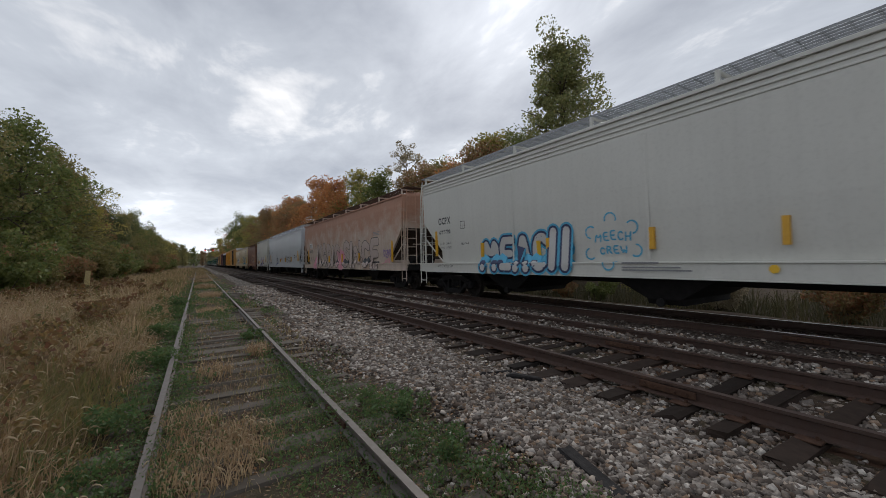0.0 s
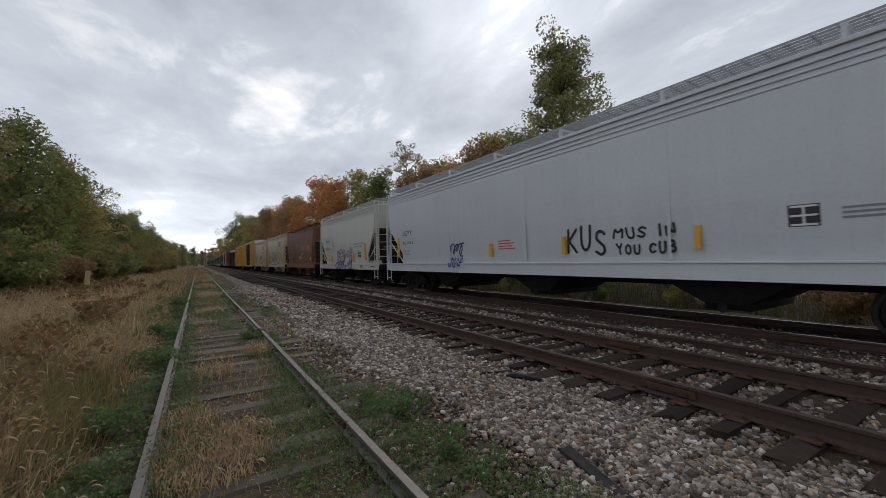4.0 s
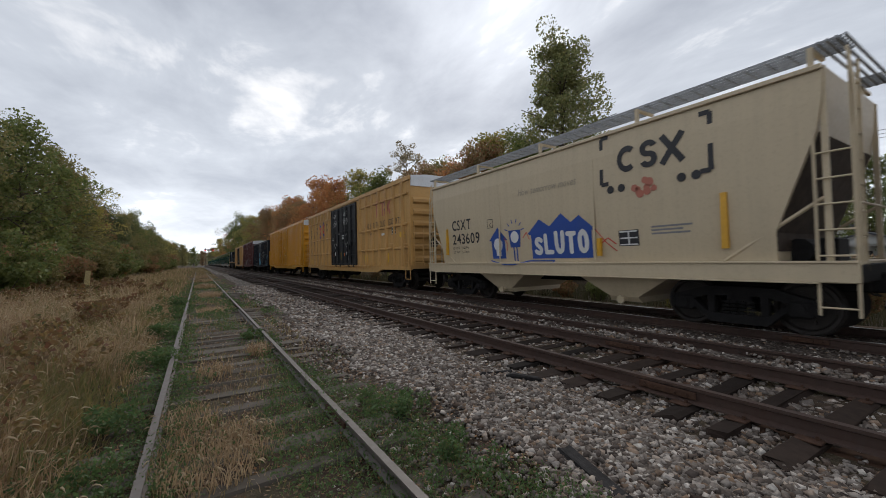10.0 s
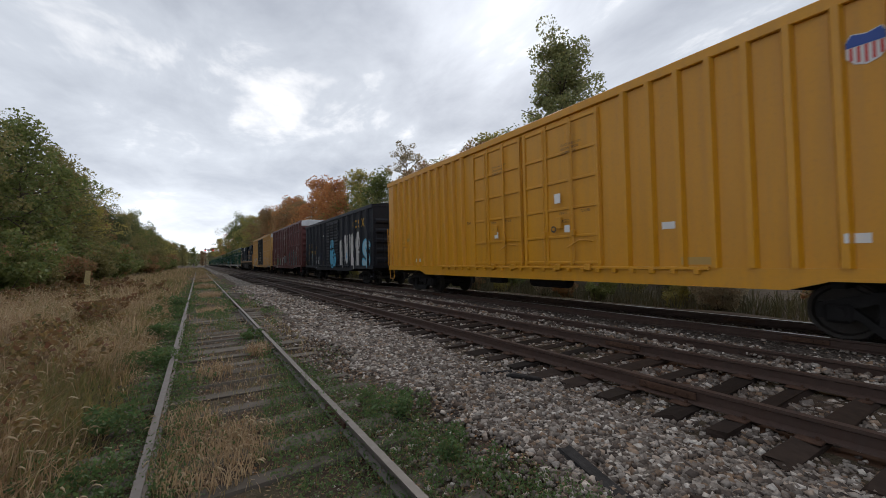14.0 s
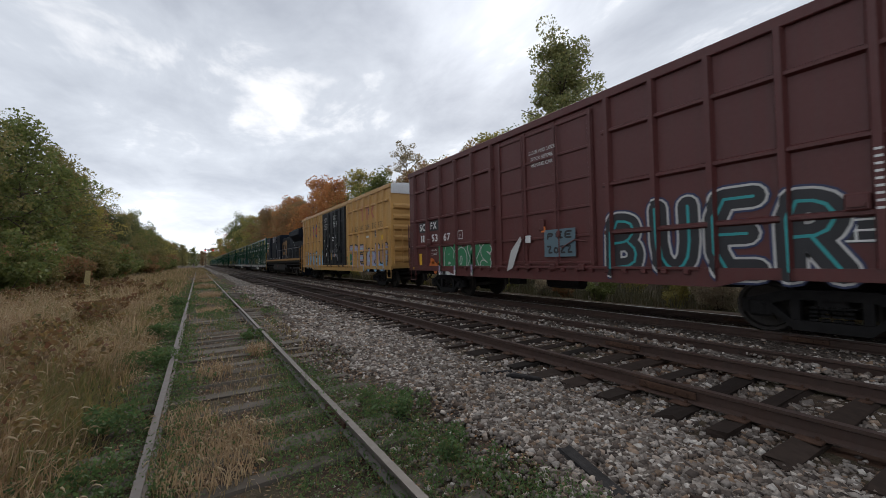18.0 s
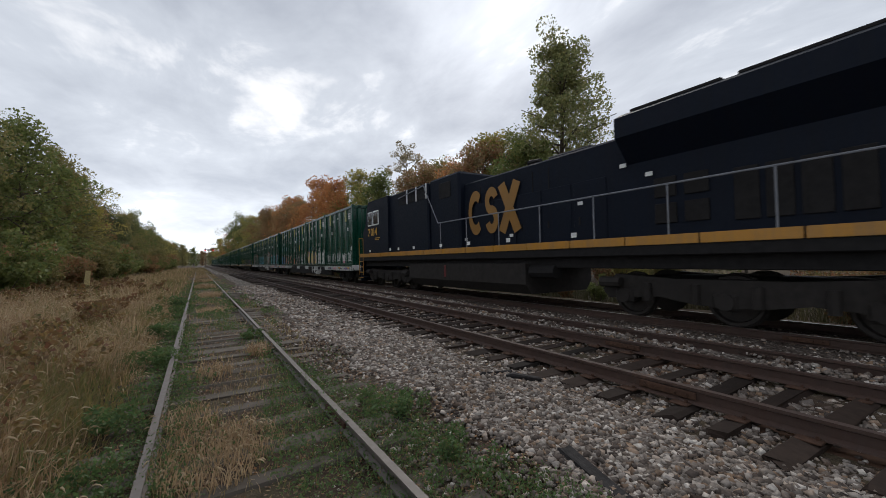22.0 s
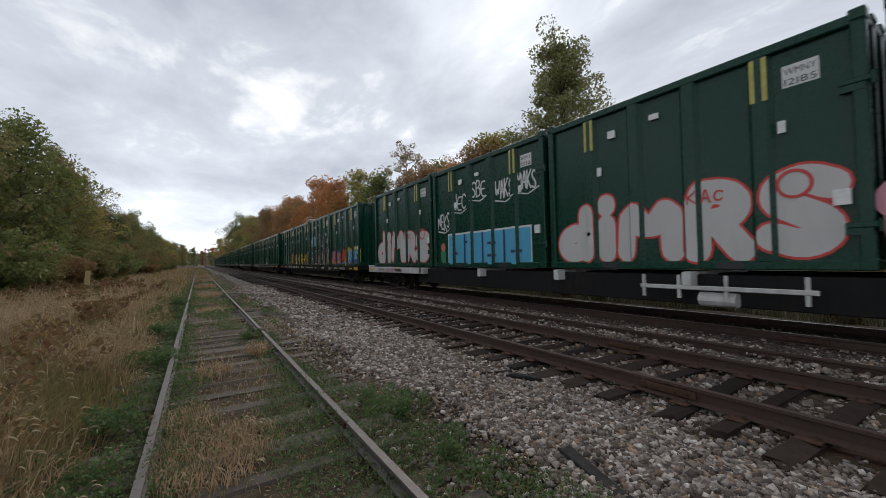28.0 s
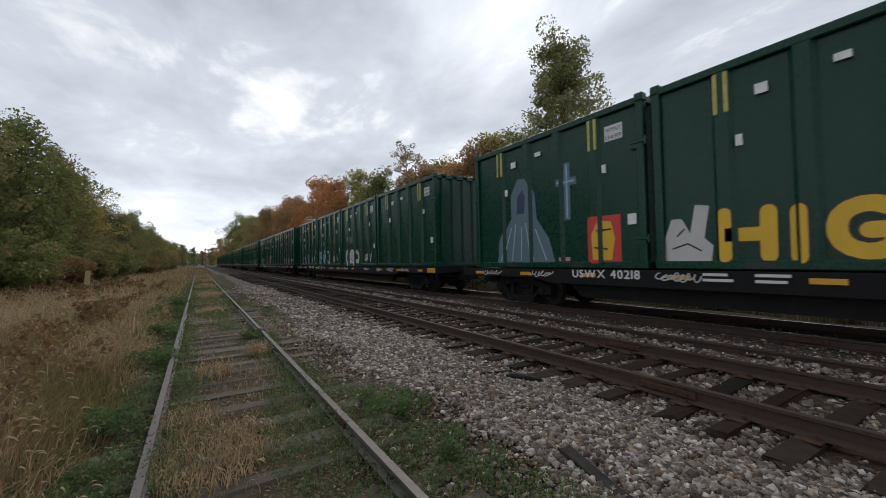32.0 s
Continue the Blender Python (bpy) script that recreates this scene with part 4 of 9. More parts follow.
def parked_car(x, y, turn):
    t = thing("parked_car", "small white car parked before the white house", "car", m=pose(x, y, -0.62, 0, 0, turn))
    Shape().prism([(-2.1, 0.3), (2.1, 0.3), (2.15, 0.65), (1.95, 0.86), (1.0, 0.95), (-1.5, 0.98), (-2.1, 0.9)], "x", -0.85, 0.85).obj("body", M_CARPAINT, t)
    cabin = Shape().loft([[(-0.8, -1.6, 0.95), (0.8, -1.6, 0.95), (0.8, 1.05, 0.95), (-0.8, 1.05, 0.95)], [(-0.62, -1.0, 1.42), (0.62, -1.0, 1.42), (0.62, 0.35, 1.42), (-0.62, 0.35, 1.42)]]).obj("cabin", M_CARPAINT, t)
    for sx in (-1, 1):
        Shape().loft([[(sx * 0.80, -1.25, 1.0), (sx * 0.80, 0.75, 1.0), (sx * 0.66, 0.25, 1.36), (sx * 0.66, -0.95, 1.36)], [(sx * 0.76, -1.25, 1.0), (sx * 0.76, 0.75, 1.0), (sx * 0.62, 0.25, 1.36), (sx * 0.62, -0.95, 1.36)]]).obj("side_window", M_SHADE, cabin)
        for yy in (-1.3, 1.3):
            Shape().rod((sx * 0.62, yy, 0.31), (sx * 0.87, yy, 0.31), 0.31, 14).obj("wheel", M_BLACK, t)


M_CARPAINT = plain("white_car_paint", (0.55, 0.56, 0.58), 0.3, 0.05, 4)


def along_the_line():
    parked_car(51.0, 10.6, 8)
    h = house(62.5, 11.2, 7.4, 9.0, 2.75, 4.0, -0.6, True)
    house_wing(h, 3.75, 10.6, 2.75, 3.85)
    house(76.0, 17.3, 4.8, 8.0, 4.3, 6.6, -0.6, False)
    # leaning marker post in the grass
    t = thing("marker_post", "short weathered wooden post standing in tall grass", "post", m=pose(-4.95, 27.0, -0.3, 0, 4, 12))
    Shape().box(-0.11, 0.11, -0.09, 0.09, -0.3, 1.55, 0.02).obj("post", M_POST, t)
    # signal mast far down the line
    t = thing("signal_mast", "railway signal mast with red lamps lit far down the line", "signal", m=pose(2.75, 205, -0.2))
    Shape().rod((0, 0, -0.3), (0, 0, 9.0), 0.12, 8).rod((0, 0, 8.3), (3.1, 0, 8.3), 0.09, 6).rod((0, 0, 7.4), (3.1, 0, 8.3), 0.05, 6).obj("mast", M_POLE, t)
    for x in (0.0, 3.1):
        h = Shape().box(x - .26, x + .26, -0.1, 0.1, 7.55, 8.7, 0.05).obj("signal_head", M_BLACK, t)
        Shape().rod((x, -0.22, 7.85), (x, -0.1, 7.85), 0.17, 12).obj("red_lamp", M_LAMP, h, "lit red lamp")
    # charred tie ends and broken ties lying on the ballast
    for x, y, z, turn, lx, w, h, mat in ((2.40, 1.85, -0.12, -14, 0.36, 0.045, 0.035, M_CHAR), (3.55, 3.75, -0.10, 40, 0.2, 0.05, 0.035, M_CHAR), (3.4, 4.15, -0.11, 75, 0.22, 0.03, 0.022, M_CHAR), (2.7, 1.05, -0.11, 20, 0.25, 0.06, 0.04, M_TIE), (1.72, 3.55, -0.15, 10, 0.14, 0.05, 0.03, M_CHAR)):
        s = Shape().box(-lx, lx, -w, w, -h, h, 0.015)
        rnd = random.Random(int(x * 100))
        s.v = [(a + rnd.uniform(-.05, .05), b + rnd.uniform(-.022, .022), c + rnd.uniform(-.02, .02)) for a, b, c in s.v]
        t = thing("broken_tie", "dark splintered piece of old tie lying on the stones", "wood", m=pose(x, y, z, 0, rnd.uniform(-3, 3), 90 + turn))
        s.obj("timber", mat, t)
    # poles and wires beyond the houses' street
    ys = (-32.0, 8.0 + 24, 78.0)
    for y in ys:
        t = thing("utility_pole", "brown wooden utility pole with a cross-arm", "pole", m=pose(33, y, -0.65))
        Shape().rod((0, 0, -0.5), (0, 0, 10.2), 0.16, 8, 0.11).obj("pole", M_POLE, t)
        Shape().box(-1.2, 1.2, -0.06, 0.06, 9.5, 9.65, 0.01).obj("cross_arm", M_POLE, t)
        for x in (-1.1, 0, 1.1):
            Shape().rod((x, 0, 9.65), (x, 0, 9.8), 0.05, 6).obj("insulator", M_SHADE, t)
    for k, (x, z) in enumerate(((-1.1, 9.75), (0, 9.75), (1.1, 9.75), (0.0, 7.6))):
        for a, b in zip(ys, ys[1:]):
            t = thing("overhead_wire", "thin black overhead wire strung between poles", "wire")
            pts = [(33 + x, a + (b - a) * i / 10, z - 0.65 - 1.1 * (1 - (2 * i / 10 - 1) ** 2)) for i in range(11)]
            Shape().loft([[(p[0] + 0.014 * math.cos(q), p[1], p[2] + 0.014 * math.sin(q)) for q in (0.3, 1.56, 2.81, 4.07, 5.33)] for p in pts]).obj("cable", M_BLACK, t)
    # wooded rise that closes the view down the line
    s = Shape()
    t = thing("wooded_hill", "low wooded hill far down the line", "hill", kind="structure")
    rings = []
    for i in range(25):
        a = -300 + 25 * i
        hh = 24 + 9 * noise.noise(Vector((i * 0.45, 3, 0)))
        rings.append([(a, 760, -2), (a, 860, hh), (a, 1000, hh + 4), (a, 1200, -2)])
    s.loft(rings).obj("slope", M_HILL, t)


def lamp_mat():
    m, nt, b = nodes_of("red_signal_lamp")
    b.inputs["Base Color"].default_value = (0.5, 0.02, 0.02, 1)
    b.inputs["Emission Color"].default_value = (1.0, 0.06, 0.05, 1)
    b.inputs["Emission Strength"].default_value = 1.6
    return m


M_LAMP = lamp_mat()
M_HILL = plain("distant_autumn_wood", (0.10, 0.095, 0.06), 0.95, 0.5, 0.08)
along_the_line()

# ---- the train: every car stands with its leading end at y = 0 and its trailing end at y = length ----
def run(t):
    """Metres that the slowing train has gone, towards -y, after t seconds."""
    return 9.276 * t - 0.00444 * t * t


MOVERS, SPINNERS = [], []    # (thing, place of its leading end at 0 s), (wheelset, place in its truck, axle height, radius)
WHEEL_R = 0.457


def placed(s):
    """Place of a point of the train at 0 s from its running length."""
    return 1.01 * s + 4.837


def run_at(t, s):
    MOVERS.append((t, s))
    t.matrix_basis = pose(MAIN_X, s, MAIN_Z)


def wheel_mesh():
    s = Shape()
    n = 24
    for side in (-1, 1):
        prof = [(0.66, 0.10), (0.66, 0.39), (0.69, 0.455), (0.775, 0.45), (0.80, 0.44), (0.80, 0.385), (0.735, 0.36), (0.735, 0.15), (0.80, 0.12), (0.80, 0.085)]
        prof[0] = (0.66, 0.085)
        rings = [[(side * a, math.cos(2 * math.pi * i / n) * r, math.sin(2 * math.pi * i / n) * r) for i in range(n)] for a, r in prof]
        s.loft(rings)
        flange = [[(side * a, math.cos(2 * math.pi * i / n) * r, math.sin(2 * math.pi * i / n) * r) for i in range(n)] for a, r in ((0.655, 0.40), (0.665, 0.483), (0.69, 0.47), (0.70, 0.40))]
        s.loft(flange)
        for i in range(4):
            a = i * math.pi / 2
            s.rod((side * 0.735, math.cos(a) * .25, math.sin(a) * .25), (side * 0.748, math.cos(a) * .25, math.sin(a) * .25), 0.035, 6)
    s.rod((-1.0, 0, 0), (1.0, 0, 0), 0.085, 10)
    return s.mesh("wheelset", M_WHEEL)


WHEELSET = wheel_mesh()


def frame_mesh():
    """Cast side frame of a two-axle truck with its springs and axle boxes."""
    s = Shape()
    s.prism([(-1.15, 0.60), (-1.15, 0.36), (-0.68, 0.36), (-0.44, 0.12), (0.44, 0.12), (0.68, 0.36), (1.15, 0.36), (1.15, 0.60), (0.9, 0.66), (0.72, 0.52), (0.50, 0.30), (-0.50, 0.30), (-0.72, 0.52), (-0.9, 0.66)][:8] + [(0.80, 0.60), (0.46, 0.28), (-0.46, 0.28), (-0.80, 0.60)], "x", -0.08, 0.08)
    s.prism([(-1.15, 0.58), (-0.5, 0.78), (0.5, 0.78), (1.15, 0.58), (0.95, 0.46), (0.45, 0.62), (-0.45, 0.62), (-0.95, 0.46)], "x", -0.085, 0.085)
    for y in (-0.47, 0.36):
        s.box(-0.07, 0.07, y, y + 0.12, 0.28, 0.66, 0.01)
    for y in (-0.2, -0.07, 0.07, 0.2):
        for k in range(4):
            s.rod((0, y, 0.29 + k * 0.065), (0, y, 0.325 + k * 0.065), 0.06, 8)
    for y in (-0.89, 0.89):
        s.box(-0.13, 0.1, y - 0.16, y + 0.16, 0.30, 0.60, 0.04)
        s.rod((-0.17, y, 0.45), (0.0, y, 0.45), 0.095, 10)
    return s.mesh("side_frame", M_DARK)


SIDE_FRAME = frame_mesh()
BOLSTER = Shape().box(-1.0, 1.0, -0.2, 0.2, 0.45, 0.74, 0.03).rod((0, 0, 0.7), (0, 0, 0.86), 0.3, 12).box(-0.9, 0.9, -0.85, -0.7, 0.34, 0.44, 0.02).box(-0.9, 0.9, 0.7, 0.85, 0.34, 0.44, 0.02).mesh("truck", M_DARK)


def truck(parent, y):
    t = share("truck", BOLSTER, parent, pose(0, y, 0))
    for side in (-1, 1):
        share("side_frame", SIDE_FRAME, t, pose(side * 1.0, 0, 0, 0, 0, 0 if side < 0 else 180))
    for dy in (-0.89, 0.89):
        w = share("wheelset", WHEELSET, t, pose(0, dy, WHEEL_R))
        SPINNERS.append((w, dy, WHEEL_R, WHEEL_R))
    return t


COUPLER = Shape().box(-0.09, 0.09, -0.75, 0.2, 0.76, 0.94, 0.02).box(-0.17, 0.14, -0.98, -0.72, 0.72, 0.98, 0.05).box(-0.16, -0.06, -1.1, -0.95, 0.74, 0.96, 0.03).path([(0.3, -0.1, 0.8), (0.34, -0.5, 0.5), (0.3, -0.85, 0.42), (0.22, -1.05, 0.5)], 0.025, 6).path([(-0.1, 0.1, 0.72), (-0.62, -0.05, 0.70), (-1.3, -0.08, 0.78), (-1.4, -0.1, 0.95)], 0.016, 5).mesh("coupler", M_DARK)


def couplers(t, length):
    share("coupler", COUPLER, t, pose(0, 0.1, 0))
    share("coupler", COUPLER, t, pose(0, length - 0.1, 0, 0, 0, 180))


def ladder(parent, mat, x, y0, y1, z0, z1, step=0.38, lean=0.0, along="y", name="ladder"):
    """Two stiles and rungs; along y on a side, along x on an end."""
    s = Shape()
    p = (lambda a, z: (x, a, z)) if along == "y" else (lambda a, z: (a, x, z))
    s.rod(p(y0, z0), p(y0, z1), 0.022, 5)
    s.rod(p(y1, z0), p(y1, z1), 0.022, 5)
    z = z0 + 0.12
    while z < z1:
        s.rod(p(y0, z), p(y1, z), 0.016, 5)
        z += step
    return s.obj(name, mat, parent)


def hopper(name, label, s0, s1, eave, paint_mat, sill_mat, trim_mat, cut=(1.65, 2.85), bays=3, walk_h=0.30, strips=(), ridged=True, pocket=None):
    r0 = placed(s0)
    L = placed(s1) - r0
    t = thing(name, label, "freight car", "cars of the freight train")
    run_at(t, r0)
    cy, cz = cut
    zc = 1.72
    lev = [(1.22, cy, 1.46), (zc, cy, 1.515), ((zc + cz) / 2, (cy + 0.45) / 2, 1.56), (cz, 0.45, 1.58), (eave - 0.5, 0.38, 1.58), (eave, 0.36, 1.545), (eave + 0.10, 0.42, 1.25), (eave + 0.17, 0.5, 0.6), (eave + 0.18, 0.5, 0.05)]
    s = Shape()
    s.loft([[(-w, a, z), (-w, L * .33, z), (-w, L * .67, z), (-w, L - a, z), (w, L - a, z), (w, a, z)] for z, a, w in lev])
    body = s.obj("body", paint_mat, t)
    # slope sheets under both ends: their shade painted as dark brown, along with grime
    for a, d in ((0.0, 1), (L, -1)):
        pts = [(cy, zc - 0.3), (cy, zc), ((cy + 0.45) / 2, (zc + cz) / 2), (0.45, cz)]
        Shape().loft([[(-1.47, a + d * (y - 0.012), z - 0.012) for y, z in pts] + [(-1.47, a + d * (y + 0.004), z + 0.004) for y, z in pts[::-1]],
                      [(1.47, a + d * (y - 0.012), z - 0.012) for y, z in pts] + [(1.47, a + d * (y + 0.004), z + 0.004) for y, z in pts[::-1]]]).obj("slope_sheet", M_SHADED_SLOPE, t, "grimy slope sheet under the end, its shade painted in dark")
    # top chord ridges and weld seams
    for x in (-1, 1):
        Shape().box(x * 1.55, x * 1.60, 0.36, L - 0.36, eave - 0.06, eave + 0.02, 0.012).obj("top_chord", trim_mat, body)
        if ridged:
            for k in range(3):
                Shape().box(x * 1.565, x * 1.592, 0.40, L - 0.40, eave - 0.19 - 0.11 * k, eave - 0.15 - 0.11 * k, 0.008).obj("ridge", trim_mat, body)
    for k in range(1, bays + 1):
        y = cy + (L - 2 * cy) * k / (bays + 1)
        Shape().box(-1.588, -1.574, y - 0.03, y + 0.03, 1.3, eave - 0.5, 0.004).obj("weld_seam", paint_mat, body)
    for x in (-1, 1):
        b = Shape()
        b.box(x * 1.50, x * 1.60, 0.06, L - 0.06, 0.93, 1.25, 0.015)
        b.box(x * 1.46, x * 1.63, 0.06, L - 0.06, 1.22, 1.255, 0.005).box(x * 1.46, x * 1.62, 0.5, L - 0.5, 0.915, 0.94, 0.005)
        b.obj("side_sill", sill_mat, t)
    u = Shape().box(-0.32, 0.32, 0.0, L, 0.72, 1.05, 0.03)
    for y in (0.08, L - 0.30):
        u.box(-1.5, 1.5, y, y + 0.22, 0.92, 1.2, 0.02)
    u.box(-1.2, 1.2, 0.1, cy - 0.1, 1.12, 1.16).box(-1.2, 1.2, L - cy + 0.1, L - 0.1, 1.12, 1.16)
    u.obj("underframe", M_DARK, t)
    # discharge hoppers below the body
    for k in range(bays):
        y = cy + 0.9 + (L - 2 * cy - 1.8) * (k + 0.5) / bays
        h = min(1.6, (L - 2 * cy - 1.8) / bays / 2)
        p = Shape().loft([[(-1.35, y - h, 1.22), (-1.35, y + h, 1.22), (1.35, y + h, 1.22), (1.35, y - h, 1.22)],
                          [(-1.1, y - 0.35, 0.46), (-1.1, y + 0.35, 0.46), (1.1, y + 0.35, 0.46), (1.1, y - 0.35, 0.46)],
                          [(-1.0, y - 0.38, 0.34), (-1.0, y + 0.38, 0.34), (1.0, y + 0.38, 0.34), (1.0, y - 0.38, 0.34)]])
        p.rod((-1.2, y, 0.40), (1.2, y, 0.40), 0.06, 8).rod((-1.24, y, 0.40), (-1.18, y, 0.40), 0.09, 10)
        p.obj("discharge_hopper", pocket or M_DARK, t)
    # walkway along the roof on brackets
    grate = M_PLATE if trim_mat in (M_PLATE, M_HOP_BROWN, M_HOP_RUST) else M_GRATE
    g = Shape()
    z = eave + walk_h
    for x0, x1 in ((-1.46, -0.86), (0.86, 1.46)):
        for k in range(6):
            xx = x0 + (x1 - x0) * k / 5
            g.box(xx - 0.007, xx + 0.007, 0.15, L - 0.15, z - 0.02, z + 0.02)
        n = int(L / 0.30)
        for k in range(n):
            g.box(x0, x1, 0.2 + (L - 0.4) * k / n, 0.214 + (L - 0.4) * k / n, z - 0.012, z + 0.012)
    for y in (0.1, L - 0.45):
        for k in range(4):
            g.box(-1.5, 1.5, y + 0.1 * k, y + 0.1 * k + 0.03, z - 0.02, z + 0.02)
    g.obj("roof_walkway", grate, t, "open grating walkway along the roof")
    n = max(5, round(L / 2.3))
    br = Shape().box(-0.03, 0.03, -0.035, 0.035, 0, walk_h - 0.02).box(-0.03, 0.60, -0.03, 0.03, walk_h - 0.07, walk_h - 0.02).mesh("walkway_bracket", trim_mat)
    for k in range(n):
        y = 0.5 + (L - 1.0) * k / (n - 1)
        for x in (-1.50, 1.28):
            share("walkway_bracket", br, t, pose(x, y, eave - 0.02 if x < 0 else eave))
    for k in range(max(3, bays)):
        Shape().rod((0, 0, 0), (0, 0, 0.12), 0.42, 14).obj("roof_hatch", trim_mat, t).matrix_basis = pose(0, L * (k + .5) / max(3, bays), eave + 0.15)
    # end posts, ladders and grab irons
    for y, d in ((0.0, 1), (L, -1)):
        for x in (-1.52, 1.46):
            Shape().box(x, x + 0.06, y + d * 0.34, y + d * 0.42, 1.2, eave, 0.008).obj("corner_post", trim_mat, t)
        ladder(t, trim_mat, -1.56, y + d * 0.08, y + d * 0.50, 0.45, min(eave, 3.2))
        ladder(t, trim_mat, y + d * 0.10, -1.46, -1.02, 1.1, eave + 0.1, along="x")
        Shape().path([(-1.45, y + d * 0.12, eave + 0.2), (-1.5, y + d * 0.05, eave - 0.4), (-1.5, y + d * 0.05, 1.2)], 0.022, 5).obj("grab_iron", trim_mat, t)
        Shape().path([(-1.2, y + d * 0.1, 2.1), (1.2, y + d * 0.1, 2.1)], 0.02, 5).box(-1.2, 1.2, y + d * 0.1, y + d * 0.55, 1.2, 1.23).obj("end_platform", trim_mat, t)
        Shape().rod((-0.9, y + d * 0.9, 1.42), (0.3, y + d * 0.9, 1.42), 0.2, 10).box(-0.55, 0.1, y + d * 0.5, y + d * 0.75, 1.2, 1.62, 0.03).obj("air_reservoir", M_DARK, t)
        for x in (-1.48, 1.48):
            Shape().rod((x, y + d * 0.42, 2.2), (x, y + d * 1.75, 1.26), 0.03, 5).obj("brace", trim_mat, t)
    w = Shape()
    n = 16
    for i in range(n):
        a, b = 2 * math.pi * i / n, 2 * math.pi * (i + 1) / n
        w.rod((0.5 + 0.28 * math.cos(a), L - 0.02, 2.0 + 0.28 * math.sin(a)), (0.5 + 0.28 * math.cos(b), L - 0.02, 2.0 + 0.28 * math.sin(b)), 0.014, 5)
    for i in range(4):
        a = math.pi * i / 2
        w.rod((0.5, L - 0.02, 2.0), (0.5 + 0.28 * math.cos(a), L - 0.02, 2.0 + 0.28 * math.sin(a)), 0.012, 5)
    w.rod((0.5, L - 0.4, 2.0), (0.5, L, 2.0), 0.05, 8).obj("brake_wheel", M_DARK, t)
    for y in strips:
        Shape().box(-1.600, -1.53, L - y[0] - 0.05, L - y[0] + 0.05, y[1], y[1] + y[2], 0.002).obj("reflector", M_YELLOW, t, "amber reflective strip")
    for y in (1.75, L - 1.75):
        truck(t, y)
    couplers(t, L)
    return t, L


